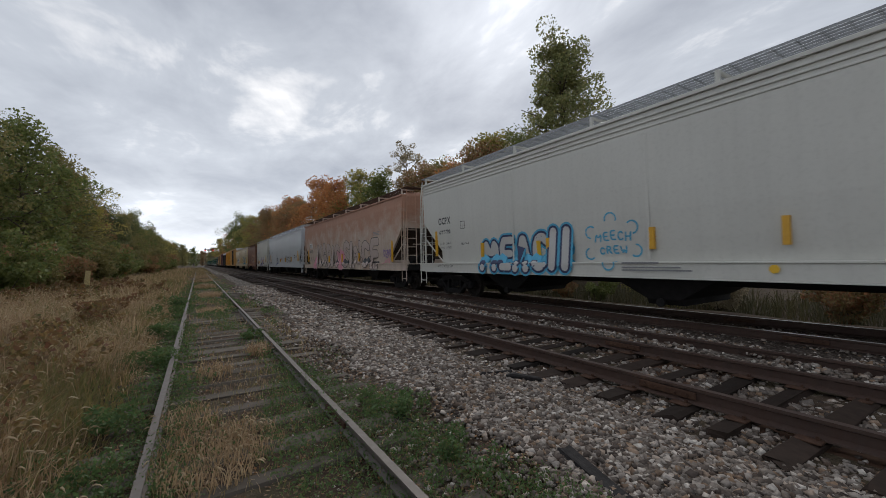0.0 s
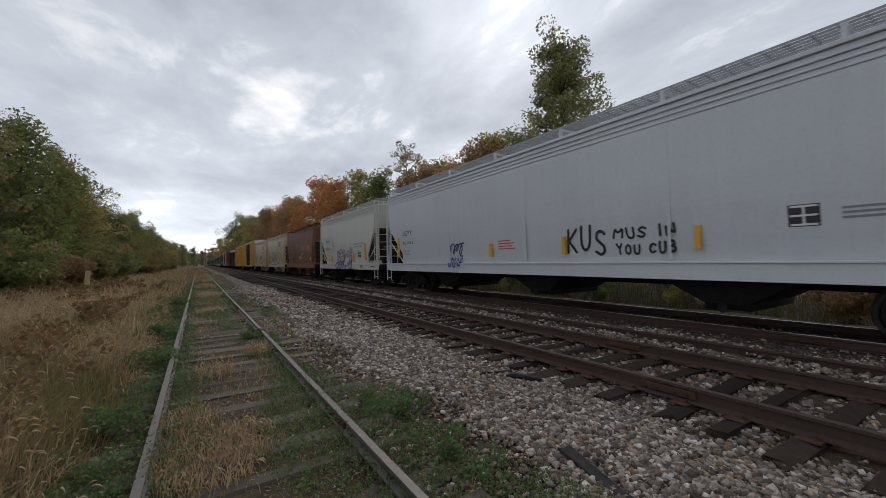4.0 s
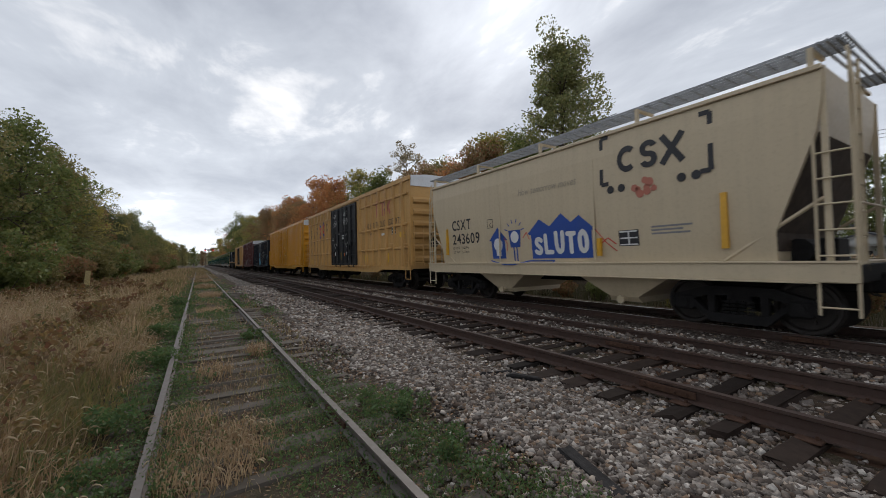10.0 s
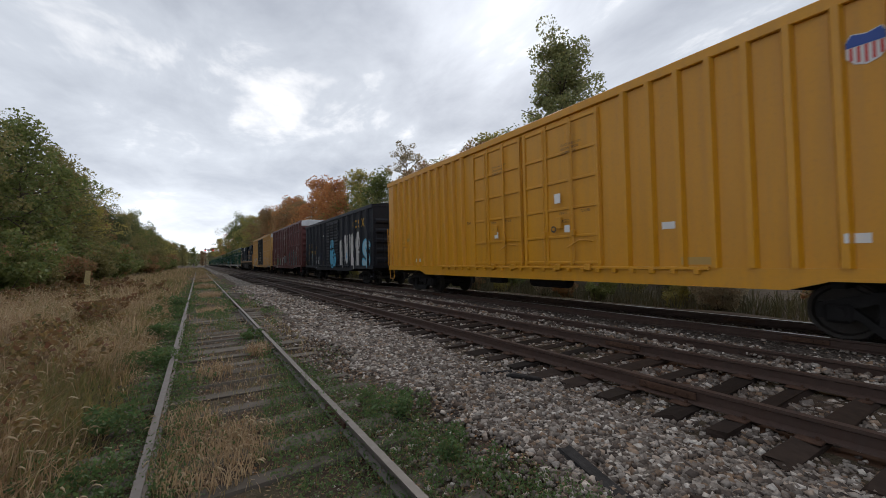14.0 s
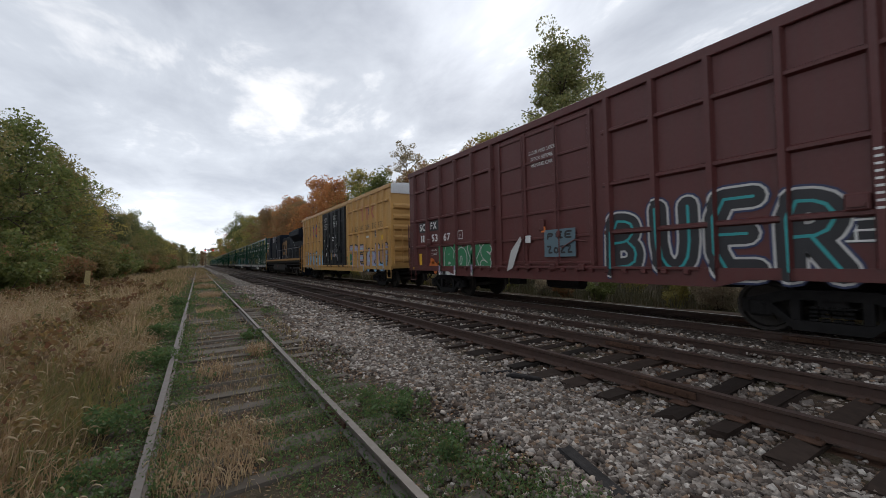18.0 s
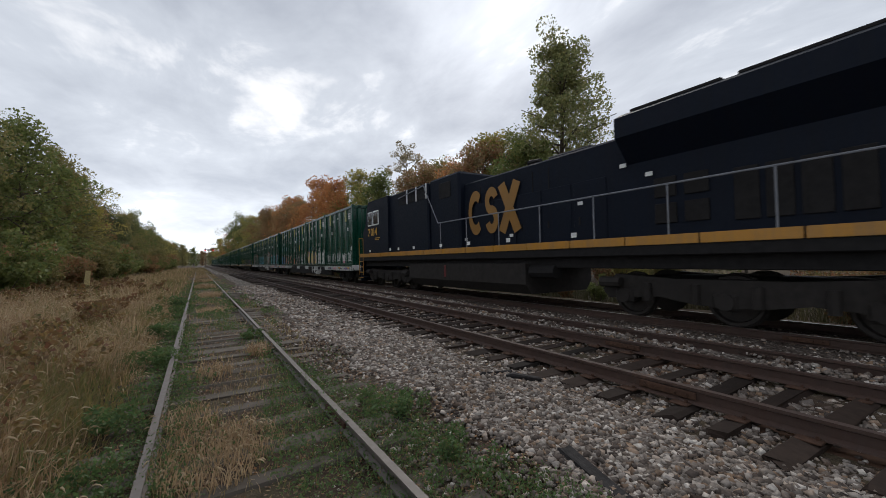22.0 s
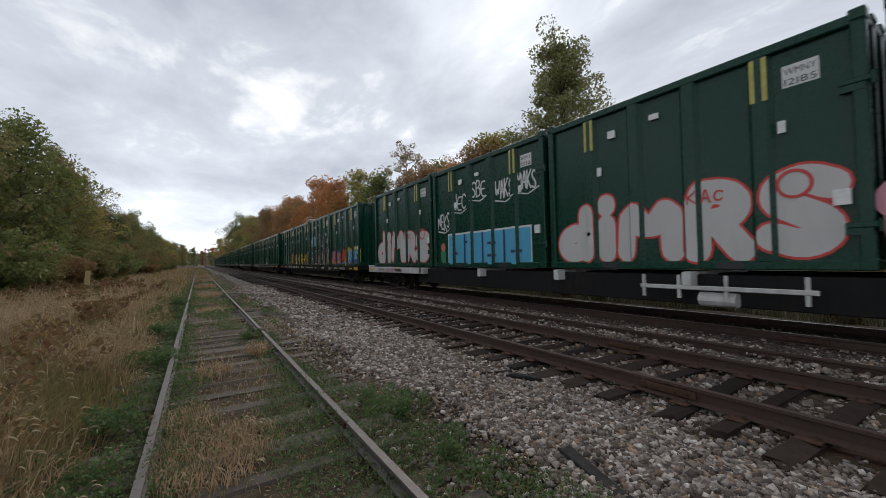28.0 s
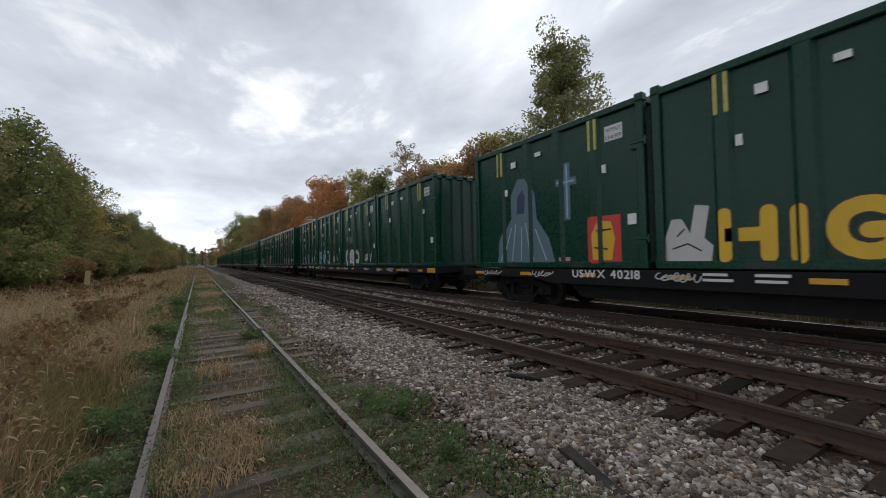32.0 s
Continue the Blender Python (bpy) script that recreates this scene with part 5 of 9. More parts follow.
def boxcar(name, label, s0, s1, top, paint_mat, ribs, hribs, doors, door_mat, flush=False, end_mat=None, roof_mat=None, low=0.80, horizontal_door=False, bar_mat=None, first=0.3):
    """doors: (y0, y1) from the trailing end."""
    r0 = placed(s0)
    L = placed(s1) - r0
    t = thing(name, label, "boxcar", "cars of the freight train")
    run_at(t, r0)
    W = 1.50
    body = Shape().box(-W, W, 0.12, L - 0.12, 1.0, top - 0.12, 0.01).obj("body", paint_mat, t)
    rf = Shape()
    rf.prism([(-W + 0.03, top - 0.14), (-W + 0.03, top - 0.045), (-0.7, top + 0.05), (0.7, top + 0.05), (W - 0.03, top - 0.045), (W - 0.03, top - 0.14)], "y", 0.08, L - 0.08)
    roof = rf.obj("roof", roof_mat or paint_mat, t)
    seam = Shape().prism([(-W + 0.06, top - 0.06), (-W + 0.06, top - 0.02), (-0.7, top + 0.085), (0.7, top + 0.085), (W - 0.06, top - 0.02), (W - 0.06, top - 0.06)], "y", 0, 0.08).mesh("roof_rib", roof_mat or paint_mat)
    for k in range(int(L / 1.1)):
        share("roof_rib", seam, roof, pose(0, 0.6 + 1.1 * k, 0))
    for x in (-1, 1):
        s = Shape()
        s.prism([(0.12, 0.95), (3.2, 0.95), (3.7, low), (L - 3.7, low), (L - 3.2, 0.95), (L - 0.12, 0.95), (L - 0.12, 1.14), (0.12, 1.14)], "x", x * (W - 0.06), x * (W + 0.06))
        s.obj("side_sill", paint_mat, t)
        tc = Shape().box(x * (W - 0.04), x * (W + 0.07), 0.10, L - 0.10, top - 0.24, top - 0.04, 0.015).obj("top_chord", paint_mat, t)
    rib = Shape().prism([(-W - 0.11, -0.045), (-W - 0.11, 0.045), (-W, 0.085), (-W, -0.085)], "z", 1.14, top - 0.22).mesh("side_post", paint_mat)
    ys = []
    n = round((L - 2 * first) / ribs)
    for k in range(n + 1):
        y = first + (L - 2 * first) * k / n
        if not any(L - b - 0.1 < y < L - a + 0.1 for a, b in doors):
            ys.append(y)
            share("side_post", rib, t, pose(0, y, 0))
            share("side_post", rib, t, pose(0, y, 0, 0, 0, 180))
    runs, prev = [], 0.12
    for a, b in sorted(doors, reverse=True):
        runs.append((prev, L - b - 0.05))
        prev = L - a + 0.05
    runs.append((prev, L - 0.12))
    for z in hribs:
        for a, b in runs:
            if b - a > 0.5:
                Shape().prism([(-W - 0.075, z - 0.03), (-W - 0.075, z + 0.03), (-W, z + 0.065), (-W, z - 0.065)], "y", a + 0.2, b - 0.2).obj("side_stiffener", paint_mat, t)
    for x in (-1, 1):
        for a, b in doors:
            y0, y1 = L - b, L - a
            dob = Shape().box(x * (W - 0.02), x * (W + 0.05), y0, y1, 1.16, top - 0.30, 0.01).obj("door", door_mat, t, "sliding door")
            if horizontal_door:
                me = Shape().prism([(x * (W + 0.11), 0), (x * (W + 0.11), 0.05), (x * (W + 0.05), 0.10), (x * (W + 0.05), -0.05)], "y", y0 + 0.05, y1 - 0.05).mesh("corrugation", door_mat)
                z = 1.3
                while z < top - 0.45:
                    share("corrugation", me, dob, pose(0, 0, z))
                    z += 0.2
            else:
                post = Shape().box(x * W, x * (W + 0.10), -0.045, 0.045, 1.16, top - 0.30, 0.01).mesh("door_post", door_mat)
                bar = Shape().box(x * W, x * (W + 0.085), y0, y1, -0.035, 0.035, 0.01).mesh("door_stiffener", door_mat)
                for k in range(4):
                    share("door_post", post, dob, pose(0, y0 + 0.06 + (y1 - y0 - 0.12) * k / 3, 0))
                for z in (1.25, 1.9, 2.6, 3.3, 4.0, top - 0.4):
                    if z < top - 0.35:
                        share("door_stiffener", bar, dob, pose(0, 0, z))
            if x < 0:
                h = Shape()
                for k in (0.3, 0.68):
                    yy = y0 + (y1 - y0) * k
                    h.rod((-W - 0.13, yy, 1.25), (-W - 0.13, yy, top - 0.4), 0.02, 6)
                    h.box(-W - 0.17, -W - 0.09, yy - 0.05, yy + 0.05, 1.9, 2.05, 0.01)
                for k in range(int((y1 - y0) / 0.9)):
                    yy = y0 + 0.35 + 0.9 * k
                    h.box(-W - 0.16, -W - 0.05, yy - 0.08, yy + 0.08, 1.06, 1.22, 0.02)
                h.box(-W - 0.14, -W - 0.05, y0 + (y1 - y0) * .45, y0 + (y1 - y0) * .45 + .16, 2.1, 2.4, 0.015)
                h.path([(-W - 0.1, y0 + .2, 1.75), (-W - 0.16, y0 + .5, 1.8), (-W - 0.16, y0 + .9, 1.62)], 0.018, 5)
                h.obj("lock_bar", bar_mat or door_mat, dob)
        Shape().box(x * (W + 0.02), x * (W + 0.12), min(L - b for a, b in doors) - 2.2, max(L - a for a, b in doors) + 2.2, 1.10, 1.16, 0.01).obj("door_track", paint_mat, t)
        if x < 0:
            stub = Shape().box(-W - 0.13, -W - 0.05, -0.05, 0.05, 1.02, 1.11, 0.01).mesh("track_bracket", paint_mat)
            y = min(L - b for a, b in doors) - 2.0
            while y < max(L - a for a, b in doors) + 2.1:
                share("track_bracket", stub, t, pose(0, y, 0))
                y += 0.42
    for y in (1.9, L - 1.9):
        Shape().box(-W - 0.13, -W, y - 0.13, y + 0.13, 1.95, 2.2, 0.02).box(-W - 0.16, -W - 0.1, y - 0.09, y + 0.09, 2.0, 2.06).obj("jacking_bracket", paint_mat, t)
    # corrugated ends
    for y, d in ((0.12, -1), (L - 0.12, 1)):
        ew = Shape().box(-W + 0.05, W - 0.05, y, y + d * 0.012, 1.1, top - 0.5).obj("end_wall", end_mat or paint_mat, t, "corrugated end wall")
        me = Shape().prism([(y, 0), (y + d * 0.10, 0.10), (y + d * 0.10, 0.22), (y, 0.34)], "x", -W + 0.12, W - 0.12).mesh("corrugation", end_mat or paint_mat)
        z = 1.25
        while z < top - 0.8:
            share("corrugation", me, ew, pose(0, 0, z))
            z += 0.52
        if roof_mat:
            Shape().prism([(-W + 0.02, top - 0.5), (W - 0.02, top - 0.5), (W - 0.02, top - 0.14), (0, top - 0.02), (-W + 0.02, top - 0.14)], "y", y, y + d * 0.06).obj("end_cap", roof_mat, t, "bare metal panel at the top of the end")
        ladder(t, paint_mat, -W - 0.11, y - d * 0.5, y - d * 0.06, 1.15, 2.9, 0.42)
        ladder(t, paint_mat, y + d * 0.18, -1.42, -0.98, 1.15, 2.9, 0.42, along="x")
        Shape().path([(-W - .02, y - d * .5, 1.0), (-W - .02, y - d * .5, 0.55), (-W - .02, y - d * .05, 0.55), (-W - .02, y - d * .05, 1.0)], 0.02, 5).obj("stirrup_step", paint_mat, t)
    w = Shape().rod((-0.4, -0.02, 2.35), (-0.4, 0.05, 2.35), 0.06, 8).box(-0.6, -0.2, 0.0, 0.12, 1.95, 2.3, 0.03)
    for i in range(16):
        a, b = math.pi * i / 8, math.pi * (i + 1) / 8
        w.rod((-0.4 + 0.28 * math.cos(a), -0.16, 2.35 + 0.28 * math.sin(a)), (-0.4 + 0.28 * math.cos(b), -0.16, 2.35 + 0.28 * math.sin(b)), 0.016, 5)
    for i in range(3):
        a = 2 * math.pi * i / 3
        w.rod((-0.4, -0.16, 2.35), (-0.4 + 0.28 * math.cos(a), -0.16, 2.35 + 0.28 * math.sin(a)), 0.014, 5)
    w.rod((-0.4, -0.16, 2.35), (-0.4, 0.0, 2.35), 0.03, 6).obj("brake_wheel", M_DARK, t)
    u = Shape().box(-0.35, 0.35, -0.25, L + 0.25, 0.72, 1.0, 0.02)
    for k in range(8):
        u.box(-1.4, 1.4, 0.6 + (L - 1.4) * k / 7, 0.75 + (L - 1.4) * k / 7, 0.84, 1.0)
    u.rod((-0.9, L * .45, 0.72), (-0.9, L * .52, 0.72), 0.18, 10).box(-1.2, -0.9, L * .58, L * .61, 0.6, 0.9, 0.02)
    u.obj("underframe", M_DARK, t)
    for y in (2.35, L - 2.35):
        truck(t, y)
    couplers(t, L)
    return t, L, ys


M_HOP_WHITE = paint("cream_white_hopper_paint", (0.52, 0.515, 0.47), 0.09, 0.0, 0.42)
M_HOP_RUST = paint("faded_pink_rust_paint", (0.47, 0.38, 0.31), 0.25, 0.25, 0.7, (0.40, 0.22, 0.13), fade=(1.3, 4.3, (0.34, 0.150, 0.085)))
M_HOP_GREY = paint("pale_blue_grey_hopper_paint", (0.47, 0.49, 0.51), 0.07, 0.0, 0.36)
M_HOP_LIGHT = paint("light_grey_hopper_paint", (0.50, 0.49, 0.44), 0.20, 0.0, 0.5)
M_HOP_BROWN = paint("brown_rusted_hopper_paint", (0.185, 0.082, 0.050), 0.5, 0.55, 0.55, (0.24, 0.095, 0.045), (0.05, 0.034, 0.026), fade=(1.2, 4.6, (0.125, 0.048, 0.027)))
M_HOP_TAN = paint("tan_hopper_paint", (0.50, 0.41, 0.275), 0.14, 0.0, 0.48)
M_BOX_YEL = paint("ochre_yellow_boxcar_paint", (0.49, 0.28, 0.088), 0.42, 0.0, 0.5, dirt_col=(0.16, 0.09, 0.04), dents=0.05)
M_BOX_UP = paint("armour_yellow_boxcar_paint", (0.52, 0.235, 0.004), 0.22, 0.0, 0.40, dents=0.06)
M_BOX_BLACK = paint("black_boxcar_paint", (0.008, 0.010, 0.016), 0.2, 0.0, 0.55, dirt_col=(0.022, 0.02, 0.019), shine=0.3)
M_BOX_RED = paint("maroon_boxcar_paint", (0.088, 0.019, 0.017), 0.35, 0.0, 0.5, dirt_col=(0.06, 0.035, 0.03), dents=0.08)
M_DOOR_BLACK = paint("black_door_paint", (0.016, 0.017, 0.019), 0.2, 0.0, 0.5, dirt_col=(0.035, 0.033, 0.03), shine=0.25)
M_ROOF = paint("galvanised_roof", (0.55, 0.56, 0.57), 0.35, 0.0, 0.45, metal=0.4)
# brown grime, darkened to hold the shade under the hopper ends
M_SHADED_SLOPE = plain("shaded_grimy_slope_sheet", (0.060, 0.044, 0.034), 0.85, 0.4, 5)
M_GREEN = paint("dark_green_container_paint", (0.0018, 0.037, 0.021), 0.08, 0.0, 0.27, dirt_col=(0.014, 0.034, 0.024), dents=0.22, shine=0.28)
M_LOCO = paint("dark_blue_locomotive_paint", (0.0045, 0.0075, 0.015), 0.3, 0.0, 0.6, dirt_col=(0.010, 0.009, 0.008), shine=0.12)
M_LOCO_GOLD = paint("gold_locomotive_paint", (0.36, 0.165, 0.010), 0.55, 0.0, 0.45)
M_FLAT_WHITE = paint("white_flatcar_paint", (0.50, 0.50, 0.48), 0.55, 0.15, 0.5)
M_FLAT_BLACK = paint("black_flatcar_paint", (0.009, 0.009, 0.009), 0.4, 0.1, 0.75, (0.05, 0.024, 0.014), (0.022, 0.019, 0.017), shine=0.2)
CARS = {}
M_GRATE = plain("galvanised_grating", (0.30, 0.31, 0.32), 0.55, 0.2, 8, 0.4)


def build_hoppers():
    at = lambda *marks: marks
    CARS["white"] = hopper("covered_hopper", "long cream-white covered hopper car with graffiti on its side", -9.95, 9.26, 4.40, M_HOP_WHITE, M_HOP_WHITE, M_HOP_WHITE, strips=at((1.36, 1.52, 0.95), (4.2, 1.45, 0.45), (7.0, 1.45, 0.45), (9.77, 1.51, 0.45), (11.9, 1.51, 0.46), (18.0, 1.5, 0.9)))
    CARS["rust"] = hopper("covered_hopper", "long covered hopper car with faded rusty pink paint and graffiti", 10.45, 29.68, 4.36, M_HOP_RUST, M_HOP_RUST, M_HOP_RUST, ridged=False, strips=at((1.49, 1.43, 0.95), (4.36, 1.41, 0.48), (7.4, 1.35, 0.46), (10.3, 1.35, 0.5), (13.4, 1.35, 0.5), (17.9, 1.33, 1.0)))
    CARS["grey"] = hopper("covered_hopper", "long pale grey covered hopper car, clean but for small tags", 30.37, 49.27, 4.40, M_HOP_GREY, M_HOP_GREY, M_HOP_GREY, strips=at((1.41, 1.52, 0.9), (8.0, 1.45, 0.4), (10.9, 1.45, 0.45), (14.0, 1.48, 0.45), (17.13, 1.5, 0.95)))
    CARS["light"] = hopper("covered_hopper", "short light grey covered hopper car with grime and graffiti", 50.32, 61.40, 4.3, M_HOP_LIGHT, M_HOP_LIGHT, M_HOP_LIGHT, (1.55, 3.1), bays=2, strips=at((1.25, 1.45, 0.6), (3.1, 1.35, 0.4), (5.5, 1.4, 0.45), (7.43, 1.36, 0.52), (9.39, 1.45, 0.95)))
    CARS["brown"] = hopper("covered_hopper", "short brown rusted covered hopper car", 63.09, 74.17, 4.15, M_HOP_BROWN, M_HOP_BROWN, M_HOP_BROWN, (1.12, 3.0), bays=2, ridged=False, walk_h=0.32, pocket=M_HOP_BROWN)
    CARS["tan"] = hopper("covered_hopper", "short tan covered hopper car with yellow graffiti on its side", 75.52, 87.18, 4.15, M_HOP_TAN, M_HOP_TAN, M_HOP_TAN, (1.0, 3.2), bays=2, ridged=False, walk_h=0.36, strips=at((1.32, 1.55, 0.95), (3.59, 1.56, 0.45), (10.28, 1.47, 1.1)), pocket=M_HOP_TAN)
    CARS["tan2"] = hopper("covered_hopper", "short tan covered hopper car with blue graffiti on its side", 88.04, 99.93, 4.15, M_HOP_TAN, M_HOP_TAN, M_HOP_TAN, (1.0, 3.2), bays=2, ridged=False, walk_h=0.36, strips=at((1.39, 1.54, 0.95), (7.8, 1.4, 0.4), (10.32, 1.48, 0.98)), pocket=M_HOP_TAN)


def build_boxcars():
    CARS["box1"] = boxcar("boxcar", "high-cube ochre-yellow boxcar with black double doors", 101.45, 119.93, 5.15, M_BOX_YEL, 0.88, (1.95, 3.0, 4.35), [(6.9, 9.3), (9.35, 11.8)], M_DOOR_BLACK, first=0.85, roof_mat=M_ROOF)
    CARS["up"] = boxcar("boxcar", "high-cube bright yellow boxcar with plug doors", 121.56, 140.20, 5.15, M_BOX_UP, 0.556, (), [(7.0, 9.3), (9.4, 11.85)], M_BOX_UP, first=0.8, roof_mat=M_ROOF)
    CARS["black"] = boxcar("boxcar", "black boxcar with a ribbed door and blue and silver graffiti", 142.0, 157.23, 4.45, M_BOX_BLACK, 1.05, (), [(6.75, 9.4)], M_BOX_BLACK, first=0.85, horizontal_door=True)
    CARS["red"] = boxcar("boxcar", "high-cube maroon boxcar with graffiti along its lower side", 158.71, 174.22, 5.18, M_BOX_RED, 1.0, (1.92, 3.0, 4.2), [(6.15, 9.5)], M_BOX_RED, first=0.65, roof_mat=M_ROOF)
    CARS["box2"] = boxcar("boxcar", "high-cube ochre-yellow boxcar with black doors and blue graffiti", 175.95, 194.51, 5.15, M_BOX_YEL, 0.88, (1.95, 3.0, 4.35), [(6.85, 9.35), (9.4, 11.95)], M_DOOR_BLACK, first=0.85, roof_mat=M_ROOF)


build_hoppers()
build_boxcars()


def locomotive():
    r0 = placed(195.35)
    L = placed(216.7) - r0
    t = thing("locomotive", "dark blue six-axle diesel locomotive with a gold stripe", "locomotive", "cars of the freight train")
    run_at(t, r0)
    Shape().box(-1.5, 1.5, 0.25, L - 0.25, 1.38, 1.62, 0.02).obj("frame", M_DARK, t)
    for x in (-1, 1):
        n = 14
        for k in range(n):
            a, b = 0.4 + (L - 0.8) * k / n, 0.4 + (L - 0.8) * (k + 1) / n - 0.03
            Shape().box(x * 1.49, x * 1.53, a, b, 1.60, 1.79, 0.006).obj("gold_stripe", M_LOCO_GOLD, t, "gold sill panel")
    # long hood with the overhanging radiator at the leading end
    Shape().box(-1.05, 1.05, 0.8, L - 10.1, 1.62, 4.15, 0.06).obj("engine_hood", M_LOCO, t)
    rad = Shape().prism([(-1.05, 3.45), (-1.52, 3.98), (-1.52, 4.42), (-1.25, 4.56), (1.25, 4.56), (1.52, 4.42), (1.52, 3.98), (1.05, 3.45)], "y", 0.72, 5.0).obj("radiator", M_LOCO, t, "overhanging radiator wing")
    for a in (0.95, 3.0):
        Shape().box(-1.25, 1.25, a, a + 1.8, 4.55, 4.63, 0.02).obj("radiator_grille", M_DARK, rad)
    Shape().box(-1.38, 1.38, L - 8.0, L - 4.2, 1.62, 4.55, 0.06).obj("inverter_cabinet", M_LOCO, t)
    blower = Shape().box(-1.3, 1.3, L - 10.15, L - 8.02, 1.62, 4.62, 0.08).obj("blower_housing", M_LOCO, t)
    Shape().box(-1.325, -1.29, L - 9.6, L - 8.8, 3.75, 4.35, 0.01).obj("intake_screen", M_DARK, blower)
    for k in range(3):
        a = L - 7.9 + k * 0.86
        g = Shape().box(-1.40, -1.37, a, a + 0.80, 3.93, 4.50, 0.004).obj("louvre", M_DARK, t, "dark intake opening")
        Shape().box(-1.43, -1.385, a - 0.05, a + 0.02, 3.90, 4.53, 0.008).obj("louvre_post", M_RAILING_PALE, g, "pale upright post")
        for z in range(5):
            Shape().box(-1.41, -1.385, a + 0.05, a + 0.76, 3.98 + z * .11, 4.0 + z * .11).obj("slat", M_LOCO, g)
    Shape().box(-0.5, 0.5, 6.4, 7.9, 4.15, 4.38, 0.05).obj("exhaust_housing", M_LOCO, t)
    Shape().rod((-0.3, 8.6, 4.15), (-0.3, 8.6, 4.40), 0.05, 8).rod((-0.3, 8.35, 4.40), (-0.3, 8.85, 4.42), 0.07, 8, 0.1).obj("air_horn", M_DARK, t)
    for k in range(6):
        y = L - 11.1 - k * 0.62
        Shape().box(-1.062, -1.045, y - 0.012, y + 0.012, 1.8, 3.9).obj("door_seam", M_DARK, t)
    Shape().prism([(L - 4.3, 1.62), (L - 1.3, 1.62), (L - 1.3, 3.4), (L - 1.55, 4.3), (L - 1.8, 4.56), (L - 4.3, 4.56)], "x", -1.5, 1.5).obj("cab", M_LOCO, t)
    for a, b in ((L - 3.15, L - 2.45), (L - 2.35, L - 1.7)):
        w = Shape().box(-1.52, -1.495, a, b, 3.25, 4.0, 0.01).obj("cab_window", M_WHITE, t, "cab side window with a pale frame")
        Shape().box(-1.528, -1.51, a + .06, b - .06, 3.31, 3.94, 0.004).obj("pane", M_GLASS, w)
    Shape().prism([(L - 1.35, 1.62), (L - 0.6, 1.62), (L - 0.6, 3.0), (L - 0.8, 3.2), (L - 1.35, 3.4)], "x", -1.38, 1.38).obj("nose", M_LOCO, t)
    # hood doors, vents and number boards
    for k in range(5):
        y = L - 16.0 + k * 1.05
        d = Shape().box(-1.075, -1.045, y, y + 0.95, 1.75, 3.3, 0.01).obj("hood_door", M_LOCO, t)
        Shape().box(-1.1, -1.07, y + .75, y + .8, 2.2, 2.4, 0.01).obj("latch", M_DARK, d)
    for a in (1.15, 1.62, 2.09, 2.56):
        Shape().box(-1.085, -1.05, a, a + .38, 2.0, 2.95, 0.01).obj("vent", M_DARK, t)
    for a in (3.35, 3.95):
        for z in (2.05, 2.60):
            Shape().box(-1.085, -1.05, a, a + .45, z, z + .42, 0.01).obj("vent", M_DARK, t)
    # fuel tank and gear below the frame
    ft = Shape().prism([(-1.45, 0.62), (-1.2, 0.33), (1.2, 0.33), (1.45, 0.62), (1.45, 1.22), (-1.45, 1.22)], "y", L - 13.6, L - 6.4)
    ft.obj("fuel_tank", M_LOCO_DIRTY, t)
    Shape().box(-1.47, -1.44, L - 9.4, L - 9.27, 0.74, 1.16, 0.01).obj("fuel_gauge", M_RED, t, "small red fuel gauge plate")
    Shape().box(-1.3, 1.3, 0.8, L - .8, 1.1, 1.4, 0.02).rod((-1.25, L - 14.6, 1.0), (-1.25, L - 13.7, 1.0), 0.19, 10).obj("underframe", M_DARK, t)
    for y0 in (3.1, L - 3.5):
        tr = Shape().box(-1.0, 1.0, y0 - 2.2, y0 + 2.2, 0.62, 0.9, 0.04).obj("truck", M_DARK, t)
        for x in (-1.08, 1.08):
            f = Shape().prism([(y0 - 2.55, 0.62), (y0 - 2.4, 0.42), (y0 - 1.2, 0.52), (y0 - .5, 0.40), (y0 + .5, 0.40), (y0 + 1.2, 0.52), (y0 + 2.4, 0.42), (y0 + 2.55, 0.62), (y0 + 2.2, 0.98), (y0 + .9, 0.90), (y0 - .9, 0.90), (y0 - 2.2, 0.98)], "x", x - 0.1, x + 0.1)
            for dy in (-2.0, 0, 2.0):
                f.rod((x * 1.16, y0 + dy, 0.5), (x, y0 + dy, 0.5), 0.16, 10).box(x * .95, x * 1.13, y0 + dy - .22, y0 + dy + .22, 0.34, 0.66, 0.05)
            for dy in (-1.45, -0.5, 0.5, 1.45):
                f.rod((x * 1.12, y0 + dy, 0.42), (x * 1.12, y0 + dy, 0.8), 0.09, 8)
            f.rod((x * 1.2, y0 - 2.5, .8), (x * 1.2, y0 - 2.0, .8), 0.12, 8).rod((x * 1.2, y0 + 2.0, .8), (x * 1.2, y0 + 2.5, .8), 0.12, 8)
            f.obj("side_frame", M_LOCO_DIRTY, tr)
        for dy in (-2.0, 0, 2.0):
            w = share("wheelset", WHEELSET, tr, pose(0, y0 + dy, 0.5) @ Matrix.Diagonal((1, 1.09, 1.09, 1)))
            SPINNERS.append((w, y0 + dy, 0.5, 0.5))
    # handrails along the walkway, steps at both ends
    h = Shape()
    for k in range(13):
        y = 0.5 + (L - 1.0) * k / 12
        if y < L - 8.2:
            h.rod((-1.46, y, 1.6), (-1.46, y, 2.80), 0.018, 5)
    h.path([(-1.46, 0.4, 2.80), (-1.46, L - 8.9, 2.80), (-1.46, L - 7.8, 4.45), (-1.46, L - 5.4, 4.25)], 0.02, 6)
